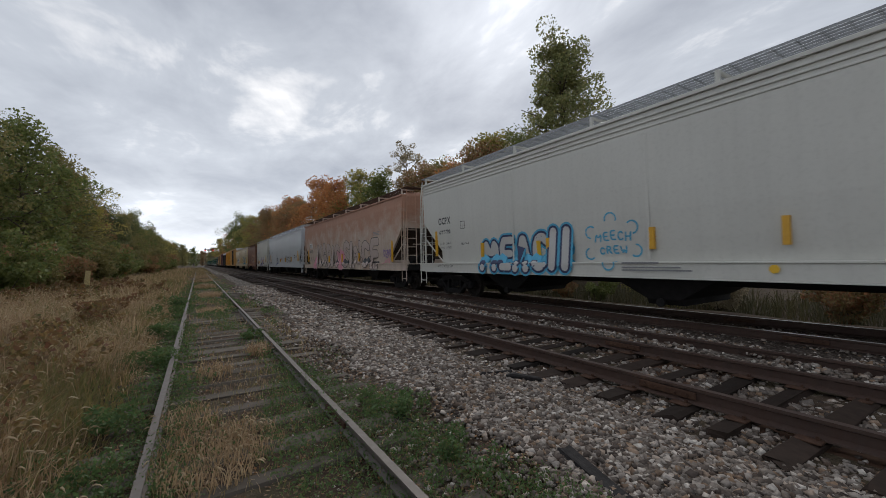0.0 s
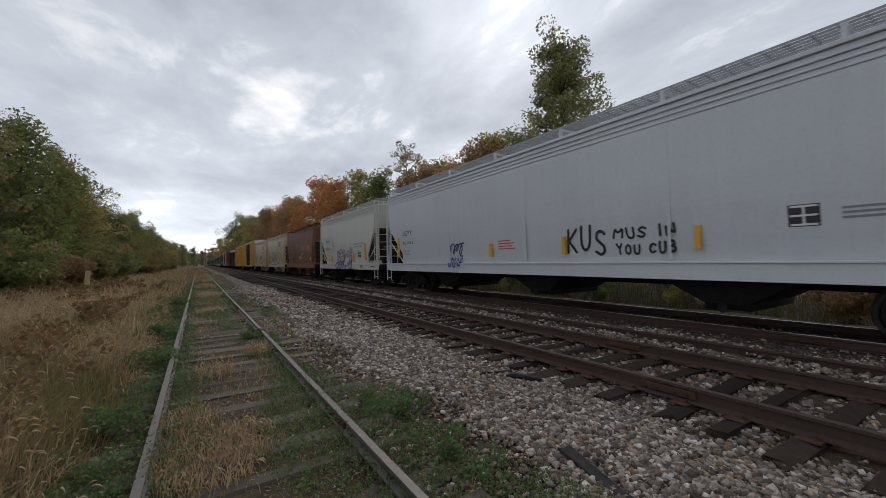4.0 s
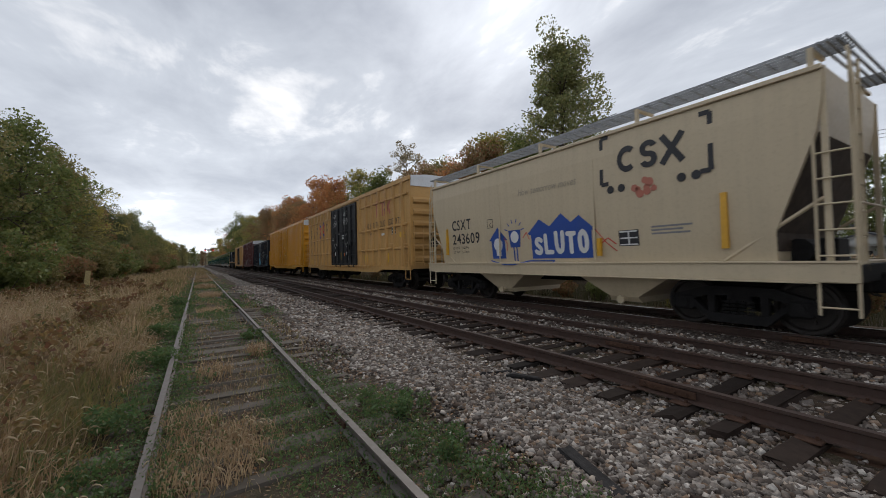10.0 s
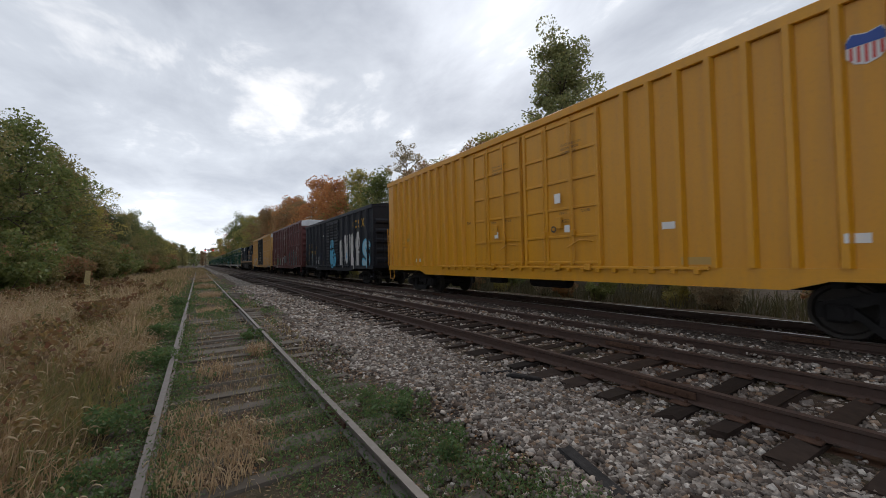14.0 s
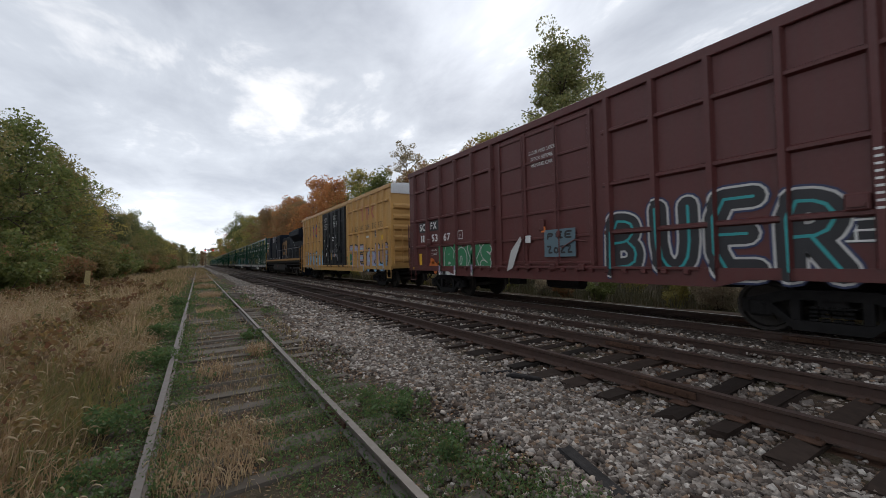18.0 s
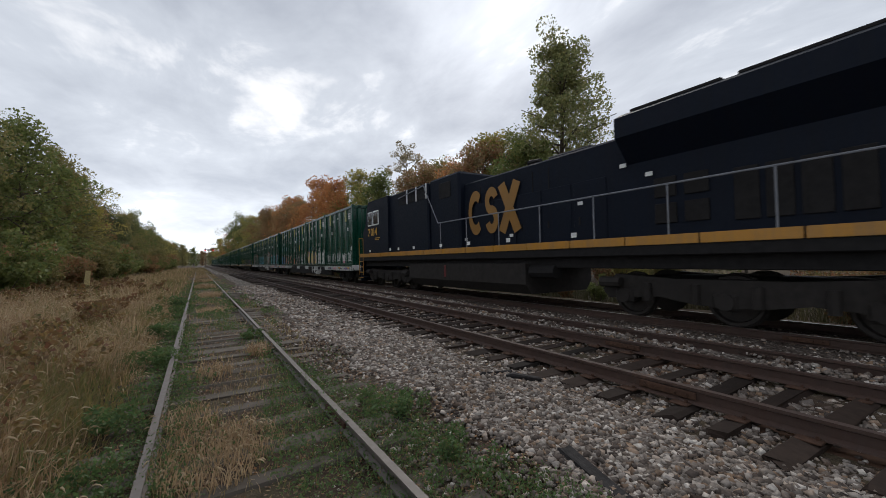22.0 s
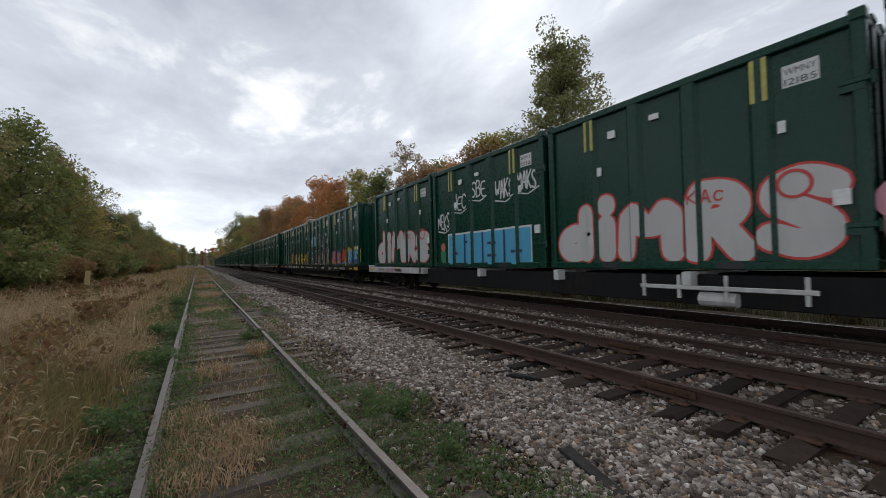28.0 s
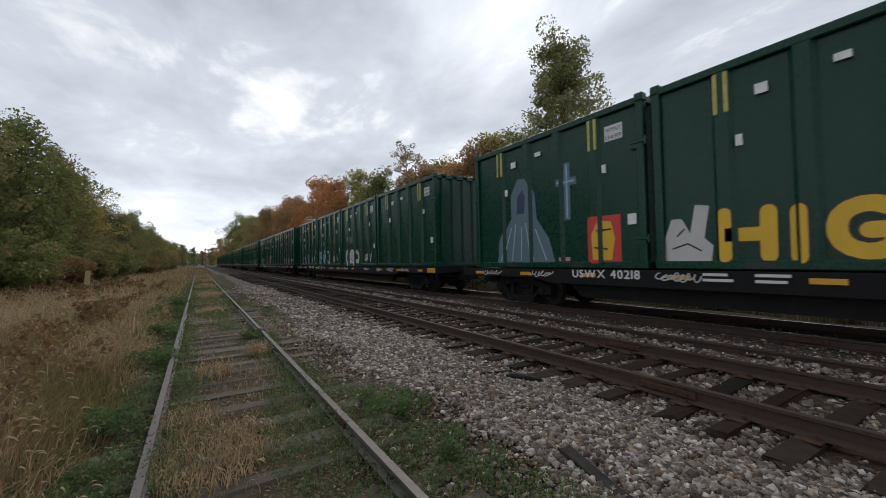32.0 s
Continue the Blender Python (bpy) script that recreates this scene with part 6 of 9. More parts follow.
    h.obj("handrail", M_RAILING, t, "pale grey walkway handrail")
    for y, d in ((-0.25, 1), (L - 0.25, -1)):
        st = Shape()
        for z in (0.45, 0.75, 1.05, 1.35):
            st.box(-1.5, -1.15, y, y + d * .6, z, z + .04)
        st.box(-1.5, -1.46, y, y + d * .03, 0.4, 1.7).box(-1.5, -1.46, y + d * .58, y + d * .62, 0.4, 1.7)
        st.obj("steps", M_LOCO, t)
        for z in (0.49, 0.79, 1.09, 1.39):
            Shape().box(-1.515, -1.5, y + d * .02, y + d * .58, z - .05, z, 0.003).obj("step_edge", M_LOCO_GOLD, t, "gold step edge")
        Shape().path([(-1.5, y, 0.6), (-1.5, y, 2.7), (-1.2, y, 2.7), (-1.2, y, 1.6)], 0.02, 6).path([(-1.5, y + d * .62, 0.6), (-1.5, y + d * .62, 2.7)], 0.02, 6).obj("grab_rail", M_LOCO_GOLD, t, "gold grab rail")
        Shape().box(-1.4, 1.4, y - d * .1, y + d * .1, 0.25, 1.4, 0.03).obj("pilot", M_LOCO, t)
    # gold rear wall of the hood
    Shape().box(-1.0, 1.0, 0.76, 0.8, 1.7, 3.6, 0.005).obj("hood_end", M_LOCO_GOLD, t, "gold hood end")
    for z in (1.9, 2.5, 3.0):
        Shape().path([(-0.8, 0.76, z), (-0.8, 0.66, z), (-0.3, 0.66, z), (-0.3, 0.76, z)], 0.015, 5).obj("grab_iron", M_LOCO_GOLD, t)
    Shape().rod((-0.3, 0.66, 4.2), (-0.3, 0.75, 4.2), 0.13, 10).obj("marker_light", M_RAILING, t)
    couplers(t, L)
    return t, L


M_GLASS = plain("dark_window_glass", (0.03, 0.035, 0.04), 0.08, 0.1, 3, 0.0, 0.0)
M_RED = plain("red_enamel", (0.10, 0.012, 0.012), 0.5)
M_RAILING_PALE = plain("white_painted_post", (0.55, 0.55, 0.54), 0.5)
M_RAILING = plain("pale_grey_railing", (0.16, 0.17, 0.19), 0.5)
M_LOCO_DIRTY = plain("dusty_black_casting", (0.024, 0.021, 0.019), 0.8, 0.35, 6)
CARS["loco"] = locomotive()


# ---- waste containers on flat cars ----
CL, CW, CH = 5.98, 1.27, 3.76
POSTS = (1.28, 2.42, 3.56, 4.70)


def container_parts():
    out = []
    s = Shape().box(-CW + 0.09, CW - 0.09, 0.1, CL - 0.1, 0.12, CH - 0.04)
    out.append(("wall_panel", s.mesh("wall_panel", M_GREEN), None))
    for x in (-1, 1):
        out.append(("top_rail", Shape().box(x * (CW - 0.13), x * CW, 0, CL, CH - 0.16, CH, 0.02).mesh("top_rail", M_GREEN), None))
        out.append(("bottom_rail", Shape().box(x * (CW - 0.13), x * CW, 0, CL, 0, 0.16, 0.02).mesh("bottom_rail", M_GREEN), None))
    for y in (0, CL - 0.13):
        out.append(("end_rail", Shape().box(-CW, CW, y, y + 0.13, CH - 0.16, CH, 0.02).mesh("end_rail", M_GREEN), None))
        out.append(("end_rail", Shape().box(-CW, CW, y, y + 0.13, 0, 0.16, 0.02).mesh("end_rail", M_GREEN), None))
    post = Shape().prism([(-CW, -0.10), (-CW, 0.10), (-CW + 0.1, 0.19), (-CW + 0.1, -0.19)], "z", 0.15, CH - 0.15).mesh("side_post", M_GREEN)
    for y in POSTS:
        out.append(("side_post", post, pose(0, y, 0)))
        out.append(("side_post", post, pose(0, y, 0, 0, 0, 180)))
    corner = Shape().box(0, 0.17, 0, 0.17, -0.0, CH + 0.05, 0.02).box(-0.012, 0.18, -0.012, 0.18, CH - 0.12, CH + 0.06, 0.02).box(-0.012, 0.18, -0.012, 0.18, -0.0, 0.18, 0.02).mesh("corner_post", M_GREEN)
    for x, y in ((-CW, 0), (CW - 0.17, 0), (-CW, CL - 0.17), (CW - 0.17, CL - 0.17)):
        out.append(("corner_post", corner, pose(x, y, 0)))
    rib = Shape().prism([(-0.17, 0.11), (0.17, 0.11), (0.10, 0.0), (-0.10, 0.0)], "z", 0.15, CH - 0.02).mesh("end_post", M_GREEN)
    cap = Shape().box(-0.13, 0.13, -0.02, 0.16, CH - 0.05, CH + 0.05, 0.02).mesh("post_cap", M_GREEN)
    for x in (-0.78, -0.26, 0.26, 0.78):
        out.append(("end_post", rib, pose(x, 0, 0)))
        out.append(("end_post", rib, pose(x, CL, 0, 0, 0, 180)))
        out.append(("post_cap", cap, pose(x, 0, 0)))
    latch = Shape().box(-CW - 0.02, -CW + 0.13, -0.04, 0.30, 0, 0.09, 0.015).prism([(-CW - 0.01, 0.04), (-CW - 0.01, 0.30), (-CW + 0.08, 0.30), (-CW + 0.08, 0.04)], "z", -0.10, 0.0).rod((-CW - 0.01, -0.06, -0.06), (-CW - 0.01, -0.06, 0.12), 0.03, 8)
    out.append(("door_latch", latch.mesh("door_latch", M_GREEN), pose(0, 0, 2.72)))
    out.append(("door_latch", latch.mesh("door_latch", M_GREEN), pose(0, 0, 0.62)))
    for y in (POSTS[0] - .086, POSTS[0] + .086, POSTS[3] - .086, POSTS[3] + .086):
        out.append(("yellow_band", Shape().box(-CW - 0.004, -CW + 0.075, y - .036, y + .036, 2.85, CH - 0.17, 0.003).mesh("yellow_band", M_BAND), None))
    for k, (y, z, w, h) in enumerate(((4.1, 3.1, .09, .09), (3.1, 3.2, .1, .06), (4.45, 2.3, .05, .1), (1.0, 2.35, .05, .1), (0.33, 1.1, .1, .12))):
        out.append(("sticker", Shape().box(-CW + 0.03, -CW + 0.08, y - w, y + w, z - h, z + h, 0.002).mesh("sticker", M_WHITE), None))
    pocket = Shape()
    for y in (1.6, 4.0):
        pocket.box(-CW - 0.006, -CW + 0.05, y, y + 0.4, 0.02, 0.13)
    out.append(("fork_pocket", pocket.mesh("fork_pocket", M_BLACK), None))
    return out


M_BAND = plain("faded_yellow_band", (0.45, 0.40, 0.10), 0.6)
CONTAINER = container_parts()


def container(place, deck, label):
    t = thing("waste_container", label, "container", "containers on the train")
    for name, me, m in CONTAINER:
        share(name, me, t, m or Matrix())
    MOVERS.append((t, place))
    t.matrix_basis = pose(MAIN_X, place, MAIN_Z + deck)
    return t


def flatcar(s0, style, label):
    r0 = placed(s0)
    L = 25.5
    t = thing("flatcar", label, "flatcar", "cars of the freight train")
    run_at(t, r0)
    main, trim = (M_FLAT_BLACK, M_FLAT_BLACK) if style == "deck" else (M_FLAT_BLACK, M_FLAT_WHITE)
    Shape().box(-0.35, 0.35, -0.2, L + 0.2, 0.55, 1.0, 0.02).obj("centre_sill", main, t)
    if style == "deck":
        Shape().box(-1.4, 1.4, 0.1, L - 0.1, 1.0, 1.06).obj("deck", main, t)
        for x in (-1, 1):
            Shape().prism([(0.1, 0.84), (3.4, 0.84), (4.0, 0.72), (L - 4.0, 0.72), (L - 3.4, 0.84), (L - 0.1, 0.84), (L - 0.1, 1.08), (0.1, 1.08)], "x", x * 1.38, x * 1.46).obj("side_sill", trim, t)
        for x in (-1, 1):
            Shape().prism([(4.2, 0.9), (4.8, 0.38), (L - 4.8, 0.38), (L - 4.2, 0.9)], "x", x * 1.05, x * 1.2).obj("side_girder", main, t)
        for k in range(12):
            y = 1.2 + k * 2.1
            Shape().box(-1.475, -1.46, y, y + 0.42, 0.90, 0.99, 0.002).obj("reflector", M_YELLOW, t, "amber reflective strip")
        Shape().box(-1.478, -1.46, 0.18, 0.80, 0.87, 1.05, 0.004).obj("end_reflector", M_YELLOW, t, "large amber reflective panel")
    else:
        for a, b in ((0.1, 5.9), (L - 5.9, L - 0.1)):
            Shape().box(-1.46, -1.38, a, b, 0.80, 1.06, 0.012).box(-1.46, 1.38, a, a + .1, 0.82, 1.06).box(1.38, 1.46, a, b, 0.80, 1.06, 0.012).obj("end_deck", trim, t, "white end section")
            Shape().box(-1.38, 1.38, a, b, 1.0, 1.05).obj("deck_plate", main, t)
        for x in (-1, 1):
            Shape().box(x * 1.05, x * 1.2, 5.2, L - 5.2, 0.42, 1.0, 0.02).obj("side_girder", main, t)
        for y in (5.9, 9.0, 12.2, 15.5, 19.4):
            Shape().box(-1.46, 1.46, y, y + .16, 0.80, 1.06, 0.01).obj("cross_bearer", trim, t)
        f = Shape().box(-1.45, -1.40, 7.2, 10.0, 0.72, 0.80, 0.01)
        for y in (7.3, 8.4, 9.2, 9.9):
            f.box(-1.44, -1.40, y, y + .06, 0.55, 1.0)
        f.rod((-1.3, 8.3, 0.55), (-1.3, 8.9, 0.55), 0.13, 10)
        f.obj("brake_frame", trim, t, "pale brake rigging frame")
        for a in (0.6, 2.4, 4.6, L - 4.0, L - 0.75):
            Shape().box(-1.475, -1.46, a, a + 0.45, 0.92, 1.02, 0.002).obj("reflector", M_YELLOW, t, "amber reflective strip")
    for y in (0.1, L - 0.1):
        Shape().path([(-1.46, y, 1.1), (-1.46, y, 0.42), (-1.46, y + (.45 if y < 1 else -.45), 0.42), (-1.46, y + (.45 if y < 1 else -.45), 1.0)], 0.013, 5).obj("stirrup_step", main, t)
        Shape().box(-1.45, 1.45, y - .08, y + .08, 0.85, 1.15, 0.02).obj("end_sill", trim, t)
    for y in (2.5, L - 2.5):
        truck(t, y)
    couplers(t, L)
    for k in range(4):
        c = container(r0 + 0.45 + 6.17 * k, 1.10, "dark green ribbed steel waste container with graffiti on a flatcar" if k % 2 == 0 else "dark green ribbed steel waste container, scuffed, on a flatcar")
        CARS["box", s0, k] = c
    CARS["flat", s0] = t


FLATS = [217.8, 243.75, 270.5] + [297.45 + 26.95 * i for i in range(8)]
for i, s0 in enumerate(FLATS):
    flatcar(s0, "well" if i < 2 else "deck", "low white-ended flatcar carrying four waste containers" if i < 2 else "black flatcar carrying four waste containers")

# ---- lettering and graffiti: thin paint lying on the sides ----
GLYPHS = {}


def glyph(ch, off, fine=False):
    """Filled outline of one character of the built-in font, one unit high."""
    key = (ch, off, fine)
    if key not in GLYPHS:
        cu = bpy.data.curves.new("glyph", "FONT")
        cu.body, cu.offset, cu.resolution_u = ch, off, 3
        ob = bpy.data.objects.new("glyph", cu)
        me = ob.to_mesh()
        bm = bmesh.new()
        bm.from_mesh(me)
        if fine:
            bmesh.ops.subdivide_edges(bm, edges=[e for e in bm.edges if e.calc_length() > 0.16], cuts=3)
        bm.verts.index_update()
        GLYPHS[key] = (np.array([p.co[:2] for p in bm.verts]).reshape(-1, 2), [tuple(q.index for q in p.verts) for p in bm.faces])
        bm.free()
        ob.to_mesh_clear()
        bpy.data.objects.remove(ob)
        bpy.data.curves.remove(cu)
    return GLYPHS[key]


def gloss(name, col, rough=0.55):
    m, nt, b = nodes_of(name)
    a = noise_of(nt, 3.0, 5, 0.6, (1, 1, 0.35))
    c = mix_of(nt, ramp_of(nt, a, [(0.35, grey(0)), (0.75, grey(0.6))]), col, tuple(v * 0.72 + 0.02 for v in col))
    nt.links.new(c, b.inputs["Base Color"])
    b.inputs["Roughness"].default_value = rough
    return m


HUES = {"black": (0.015, 0.015, 0.018), "white": (0.66, 0.66, 0.64), "silver": (0.50, 0.49, 0.47), "blue": (0.015, 0.065, 0.30), "sky": (0.07, 0.36, 0.55), "pale": (0.30, 0.47, 0.56),
        "pink": (0.62, 0.26, 0.33), "red": (0.55, 0.045, 0.035), "orange": (0.65, 0.17, 0.03), "yellow": (0.70, 0.42, 0.02), "green": (0.03, 0.20, 0.085), "teal": (0.02, 0.30, 0.30),
        "purple": (0.16, 0.085, 0.28), "ochre": (0.42, 0.27, 0.07), "grey": (0.20, 0.20, 0.21), "lilac": (0.36, 0.31, 0.44), "gold": (0.50, 0.27, 0.02), "salmon": (0.42, 0.14, 0.09), "navy": (0.02, 0.03, 0.09), "slate": (0.10, 0.16, 0.19), "dusty": (0.44, 0.35, 0.31), "sand": (0.55, 0.44, 0.20), "clay": (0.33, 0.17, 0.115), "oldgold": (0.24, 0.115, 0.014), "azure": (0.22, 0.46, 0.70), "mist": (0.42, 0.45, 0.46), "sandgrey": (0.30, 0.26, 0.20)}
INK = {k: gloss(k + "_spray_paint", c) for k, c in HUES.items()}


STROKES = {
    "A": [[(0, 0), (.42, 1), (.6, 1), (1, 0)], [(.2, .36), (.8, .36)]], "B": [[(0, 0), (0, 1), (.7, .96), (.86, .76), (.6, .55), (.05, .52)], [(.6, .55), (.96, .36), (.86, .06), (0, 0)]],
    "C": [[(1, .82), (.6, 1), (.15, .86), (0, .5), (.15, .14), (.6, 0), (1, .18)]], "D": [[(0, 0), (0, 1), (.6, .96), (1, .62), (.96, .3), (.6, .04), (0, 0)]],
    "E": [[(1, 1), (0, 1), (0, 0), (1, 0)], [(0, .5), (.8, .5)]], "F": [[(1, 1), (0, 1), (0, 0)], [(0, .52), (.75, .52)]],
    "G": [[(1, .85), (.6, 1), (.15, .86), (0, .5), (.15, .14), (.6, 0), (1, .15), (1, .45), (.6, .45)]], "H": [[(0, 0), (0, 1)], [(1, 0), (1, 1)], [(0, .5), (1, .5)]],
    "I": [[(.5, 0), (.5, 1)]], "J": [[(.9, 1), (.9, .25), (.6, 0), (.2, .05), (0, .3)]], "K": [[(0, 0), (0, 1)], [(1, 1), (.1, .5), (1, 0)]], "L": [[(0, 1), (0, 0), (1, 0)]],
    "M": [[(0, 0), (.06, 1), (.5, .4), (.94, 1), (1, 0)]], "N": [[(0, 0), (0, 1), (1, 0), (1, 1)]], "O": [[(.5, 1), (.1, .85), (0, .5), (.1, .15), (.5, 0), (.9, .15), (1, .5), (.9, .85), (.5, 1)]],
    "P": [[(0, 0), (0, 1), (.7, .97), (.95, .75), (.7, .5), (0, .48)]], "R": [[(0, 0), (0, 1), (.7, .97), (.95, .75), (.7, .5), (0, .48)], [(.45, .48), (1, 0)]],
    "S": [[(1, .86), (.6, 1), (.15, .9), (.1, .66), (.5, .5), (.9, .34), (.9, .12), (.5, 0), (0, .14)]], "T": [[(0, 1), (1, 1)], [(.5, 1), (.5, 0)]],
    "U": [[(0, 1), (0, .25), (.3, 0), (.7, 0), (1, .25), (1, 1)]], "W": [[(0, 1), (.22, 0), (.5, .6), (.78, 0), (1, 1)]], "X": [[(0, 0), (1, 1)], [(0, 1), (1, 0)]],
    "Y": [[(0, 1), (.5, .5), (1, 1)], [(.5, .5), (.5, 0)]], "Z": [[(0, 1), (1, 1), (0, 0), (1, 0)]], "8": [[(.5, .52), (.1, .72), (.5, 1), (.9, .72), (.5, .52), (0, .25), (.5, 0), (1, .25), (.5, .52)]],
    "d": [[(.95, 1), (1, 0)], [(1, .3), (.6, .55), (.15, .45), (0, .22), (.2, 0), (.7, .02), (1, .2)]], "i": [[(.5, 0), (.5, .55)], [(.5, .9), (.5, .95)]], "a": [[(.1, .62), (.6, .66), (1, .5), (1, 0)], [(1, .3), (.5, .4), (0, .22), (.3, 0), (1, .12)]], "n": [[(0, 0), (0, .66)], [(0, .45), (.4, .68), (.85, .6), (1, .4), (1, 0)]]}


class Side:
    """The near side of a car as a sheet: u from its trailing end, v above the rail."""

    def __init__(self, parent, length, kind, posts=(), base=0.0, eave=4.5):
        self.parent, self.length, self.kind, self.posts, self.base, self.eave = parent, length, kind, posts, base, eave

    def depth(self, z):
        if self.kind == "hopper":
            if z < 1.262:
                return -1.638
            return -(np.interp(z, [1.22, 1.95, 2.6, 3.25, self.eave - 0.5, self.eave], [1.46, 1.53, 1.57, 1.58, 1.58, 1.545]) + 0.008)
        return {"box": -1.506, "container": -1.186, "flat": -1.62, "sill": -1.482, "door": -1.565, "hood": -1.11, "cab": -1.535}[self.kind]

    def lay(self, name, pts, faces, ink, layer=0, label=""):
        """pts: (u, v, lift) rows."""
        if not len(pts):
            return None
        v = [(self.depth(p[1]) - 0.004 * layer - p[2], self.length - p[0], p[1] - self.base) for p in pts]
        me = bpy.data.meshes.new(name)
        me.from_pydata(v, [], faces)
        if self.kind in ("box", "container") and self.posts:
            half, front = (0.046, -1.615) if self.kind == "box" else (0.101, -1.274)
            whole = bmesh.new()
            whole.from_mesh(me)
            out = bmesh.new()
            out.from_mesh(me)
            y0, y1 = min(p[1] for p in v), max(p[1] for p in v)
            for yp in self.posts:
                if y0 - half < yp < y1 + half:
                    b = whole.copy()
                    for co, no in ((yp - half, -1), (yp + half, 1)):
                        bmesh.ops.bisect_plane(b, geom=[*b.verts, *b.edges, *b.faces], plane_co=(0, co, 0), plane_no=(0, no, 0), clear_outer=True)
                    tmp = bpy.data.meshes.new("t")
                    for q in b.verts:
                        q.co.x += front - self.depth(1.5)
                    b.to_mesh(tmp)
                    out.from_mesh(tmp)
                    bpy.data.meshes.remove(tmp)
                    b.free()
            out.to_mesh(me)
            out.free()
            whole.free()
        me.materials.append(ink)
        ob = new(name, me)
        ob.parent = self.parent
        return tagged(ob, label) if label else ob

    def stencil(self, txt, u, v, high, ink, width=None, off=0.0, slant=0.0, gap=0.10, layer=0, label=""):
        """Stencilled words from u rightwards, standing on v."""
        pts, faces, x = [], [], 0.0
        for ch in txt:
            if ch == " ":
                x += 0.36
                continue
            g, f = glyph(ch, off)
            w = g[:, 0].max() - g[:, 0].min()
            o = len(pts)
            pts += [(x + a - g[:, 0].min() + slant * b, b, 0) for a, b in g]
            faces += [tuple(i + o for i in q) for q in f]
            x += w + gap
        sc = high / 0.72
        sx = width / max(0.01, x - gap) if width else sc
        return self.lay("lettering", [(u + a * sx, v + b * sc, c) for a, b, c in pts], faces, INK[ink] if isinstance(ink, str) else ink, layer, label)

    def bars(self, u, v, w, rows, ink="black", high=0.035, pitch=0.07, seed=0):
        """Small print, as plain bars."""
        rnd = random.Random(seed + int(u * 100))
        pts, faces = [], []
        for r in range(rows):
            ww = w * rnd.uniform(0.7, 1.0)
            o = len(pts)
            y = v - r * pitch
            pts += [(u, y, 0), (u + ww, y, 0), (u + ww, y + high, 0), (u, y + high, 0)]
            faces.append((o, o + 1, o + 2, o + 3))
        return self.lay("small_print", pts, faces, INK[ink])

    def panel(self, u0, u1, v0, v1, ink, layer=0, name="painted_panel", label=""):
        return self.lay(name, [(u0, v0, 0), (u1, v0, 0), (u1, v1, 0), (u0, v1, 0)], [(0, 1, 2, 3)], INK[ink], layer, label)

    def blob(self, pts2, ink, layer=0, name="painted_shape", label=""):
        return self.lay(name, [(a, b, 0) for a, b in pts2], [tuple(range(len(pts2)))], INK[ink], layer, label)

    def letters(self, txt, u0, u1, v0, v1, off, ink, layer, seed, wild, name, overlap=1.12):
        rnd = random.Random(seed)
        n = len(txt)
        pts, faces = [], []
        ws = []
        for ch in txt:
            g, _ = glyph(ch, 0.0)
            ws.append(0.35 + (g[:, 0].max() - g[:, 0].min()) if ch != " " else 0.3)
        tot = sum(ws)
        x = u0
        g0 = 0.0
        for i, ch in enumerate(txt):
            cell = (u1 - u0) * ws[i] / tot
            hj, rot, up = rnd.uniform(0.86, 1.08), rnd.uniform(-9, 9) * wild, rnd.uniform(-0.06, 0.06) * (v1 - v0) * wild
            shear = rnd.uniform(-0.15, 0.2) * wild
            flare = rnd.uniform(-0.25, 0.45) * wild
            if ch != " ":
                g, f = glyph(ch, off, True)
                base, _ = glyph(ch, 0.0)
                cx, cy = (base[:, 0].max() + base[:, 0].min()) / 2, (base[:, 1].max() + base[:, 1].min()) / 2
                sx = cell * overlap / (base[:, 0].max() - base[:, 0].min() + 0.12)
                sy = (v1 - v0) * 0.92 * hj / (base[:, 1].max() - base[:, 1].min() + 0.06)
                c, s = math.cos(radians(rot)), math.sin(radians(rot))
                o = len(pts)
                for a, b in g:
                    p, q = (a - cx + shear * (b - cy)) * sx, (b - cy) * sy
                    p, q = p * c - q * s, p * s + q * c
                    e = q / (v1 - v0)
                    p *= 1 + flare * (0.5 - e)
                    amp = (v1 - v0) * wild
                    du = amp * (0.06 * noise.noise(Vector((x * 2 + p * 2.2 / amp, q * 2.2 / amp, seed))) + 0.035 * noise.noise(Vector((p * 6 / amp, x + q * 6 / amp, seed))))
                    dv = amp * (0.065 * noise.noise(Vector((p * 2.2 / amp, x * 2 + q * 2.2 / amp, seed + 7))) + 0.035 * noise.noise(Vector((x + p * 6 / amp, q * 6 / amp, seed + 3))))
                    pts.append((x + cell / 2 + p + du, (v0 + v1) / 2 + up + q + dv, 0.0004 * i))
                faces += [tuple(k + o for k in q) for q in f]
            x += cell
        return self.lay(name, pts, faces, INK[ink], layer)

    def cloud(self, u0, u1, v0, v1, ink, seed, n=22, r=0.3, layer=0, edge=0.0):
        rnd = random.Random(seed)
        pts, faces = [], []
        for i in range(n):
            a = u0 + (u1 - u0) * (i + 0.5) / n
            for b in ([v0 + (v1 - v0) * k for k in (0.2, 0.5, 0.8)] if not edge else [v1]):
                rr = r * rnd.uniform(0.6, 1.15)
                cx, cy = a + rnd.uniform(-.1, .1), b + rnd.uniform(-.12, .12)
                o = len(pts)
                pts += [(cx + rr * math.cos(2 * math.pi * k / 14), max(0.82, cy + rr * math.sin(2 * math.pi * k / 14)), 0.00004 * (i * 3 + o % 7)) for k in range(14)]
                faces.append(tuple(range(o, o + 14)))
        return self.lay("graffiti_cloud", pts, faces, INK[ink], layer)

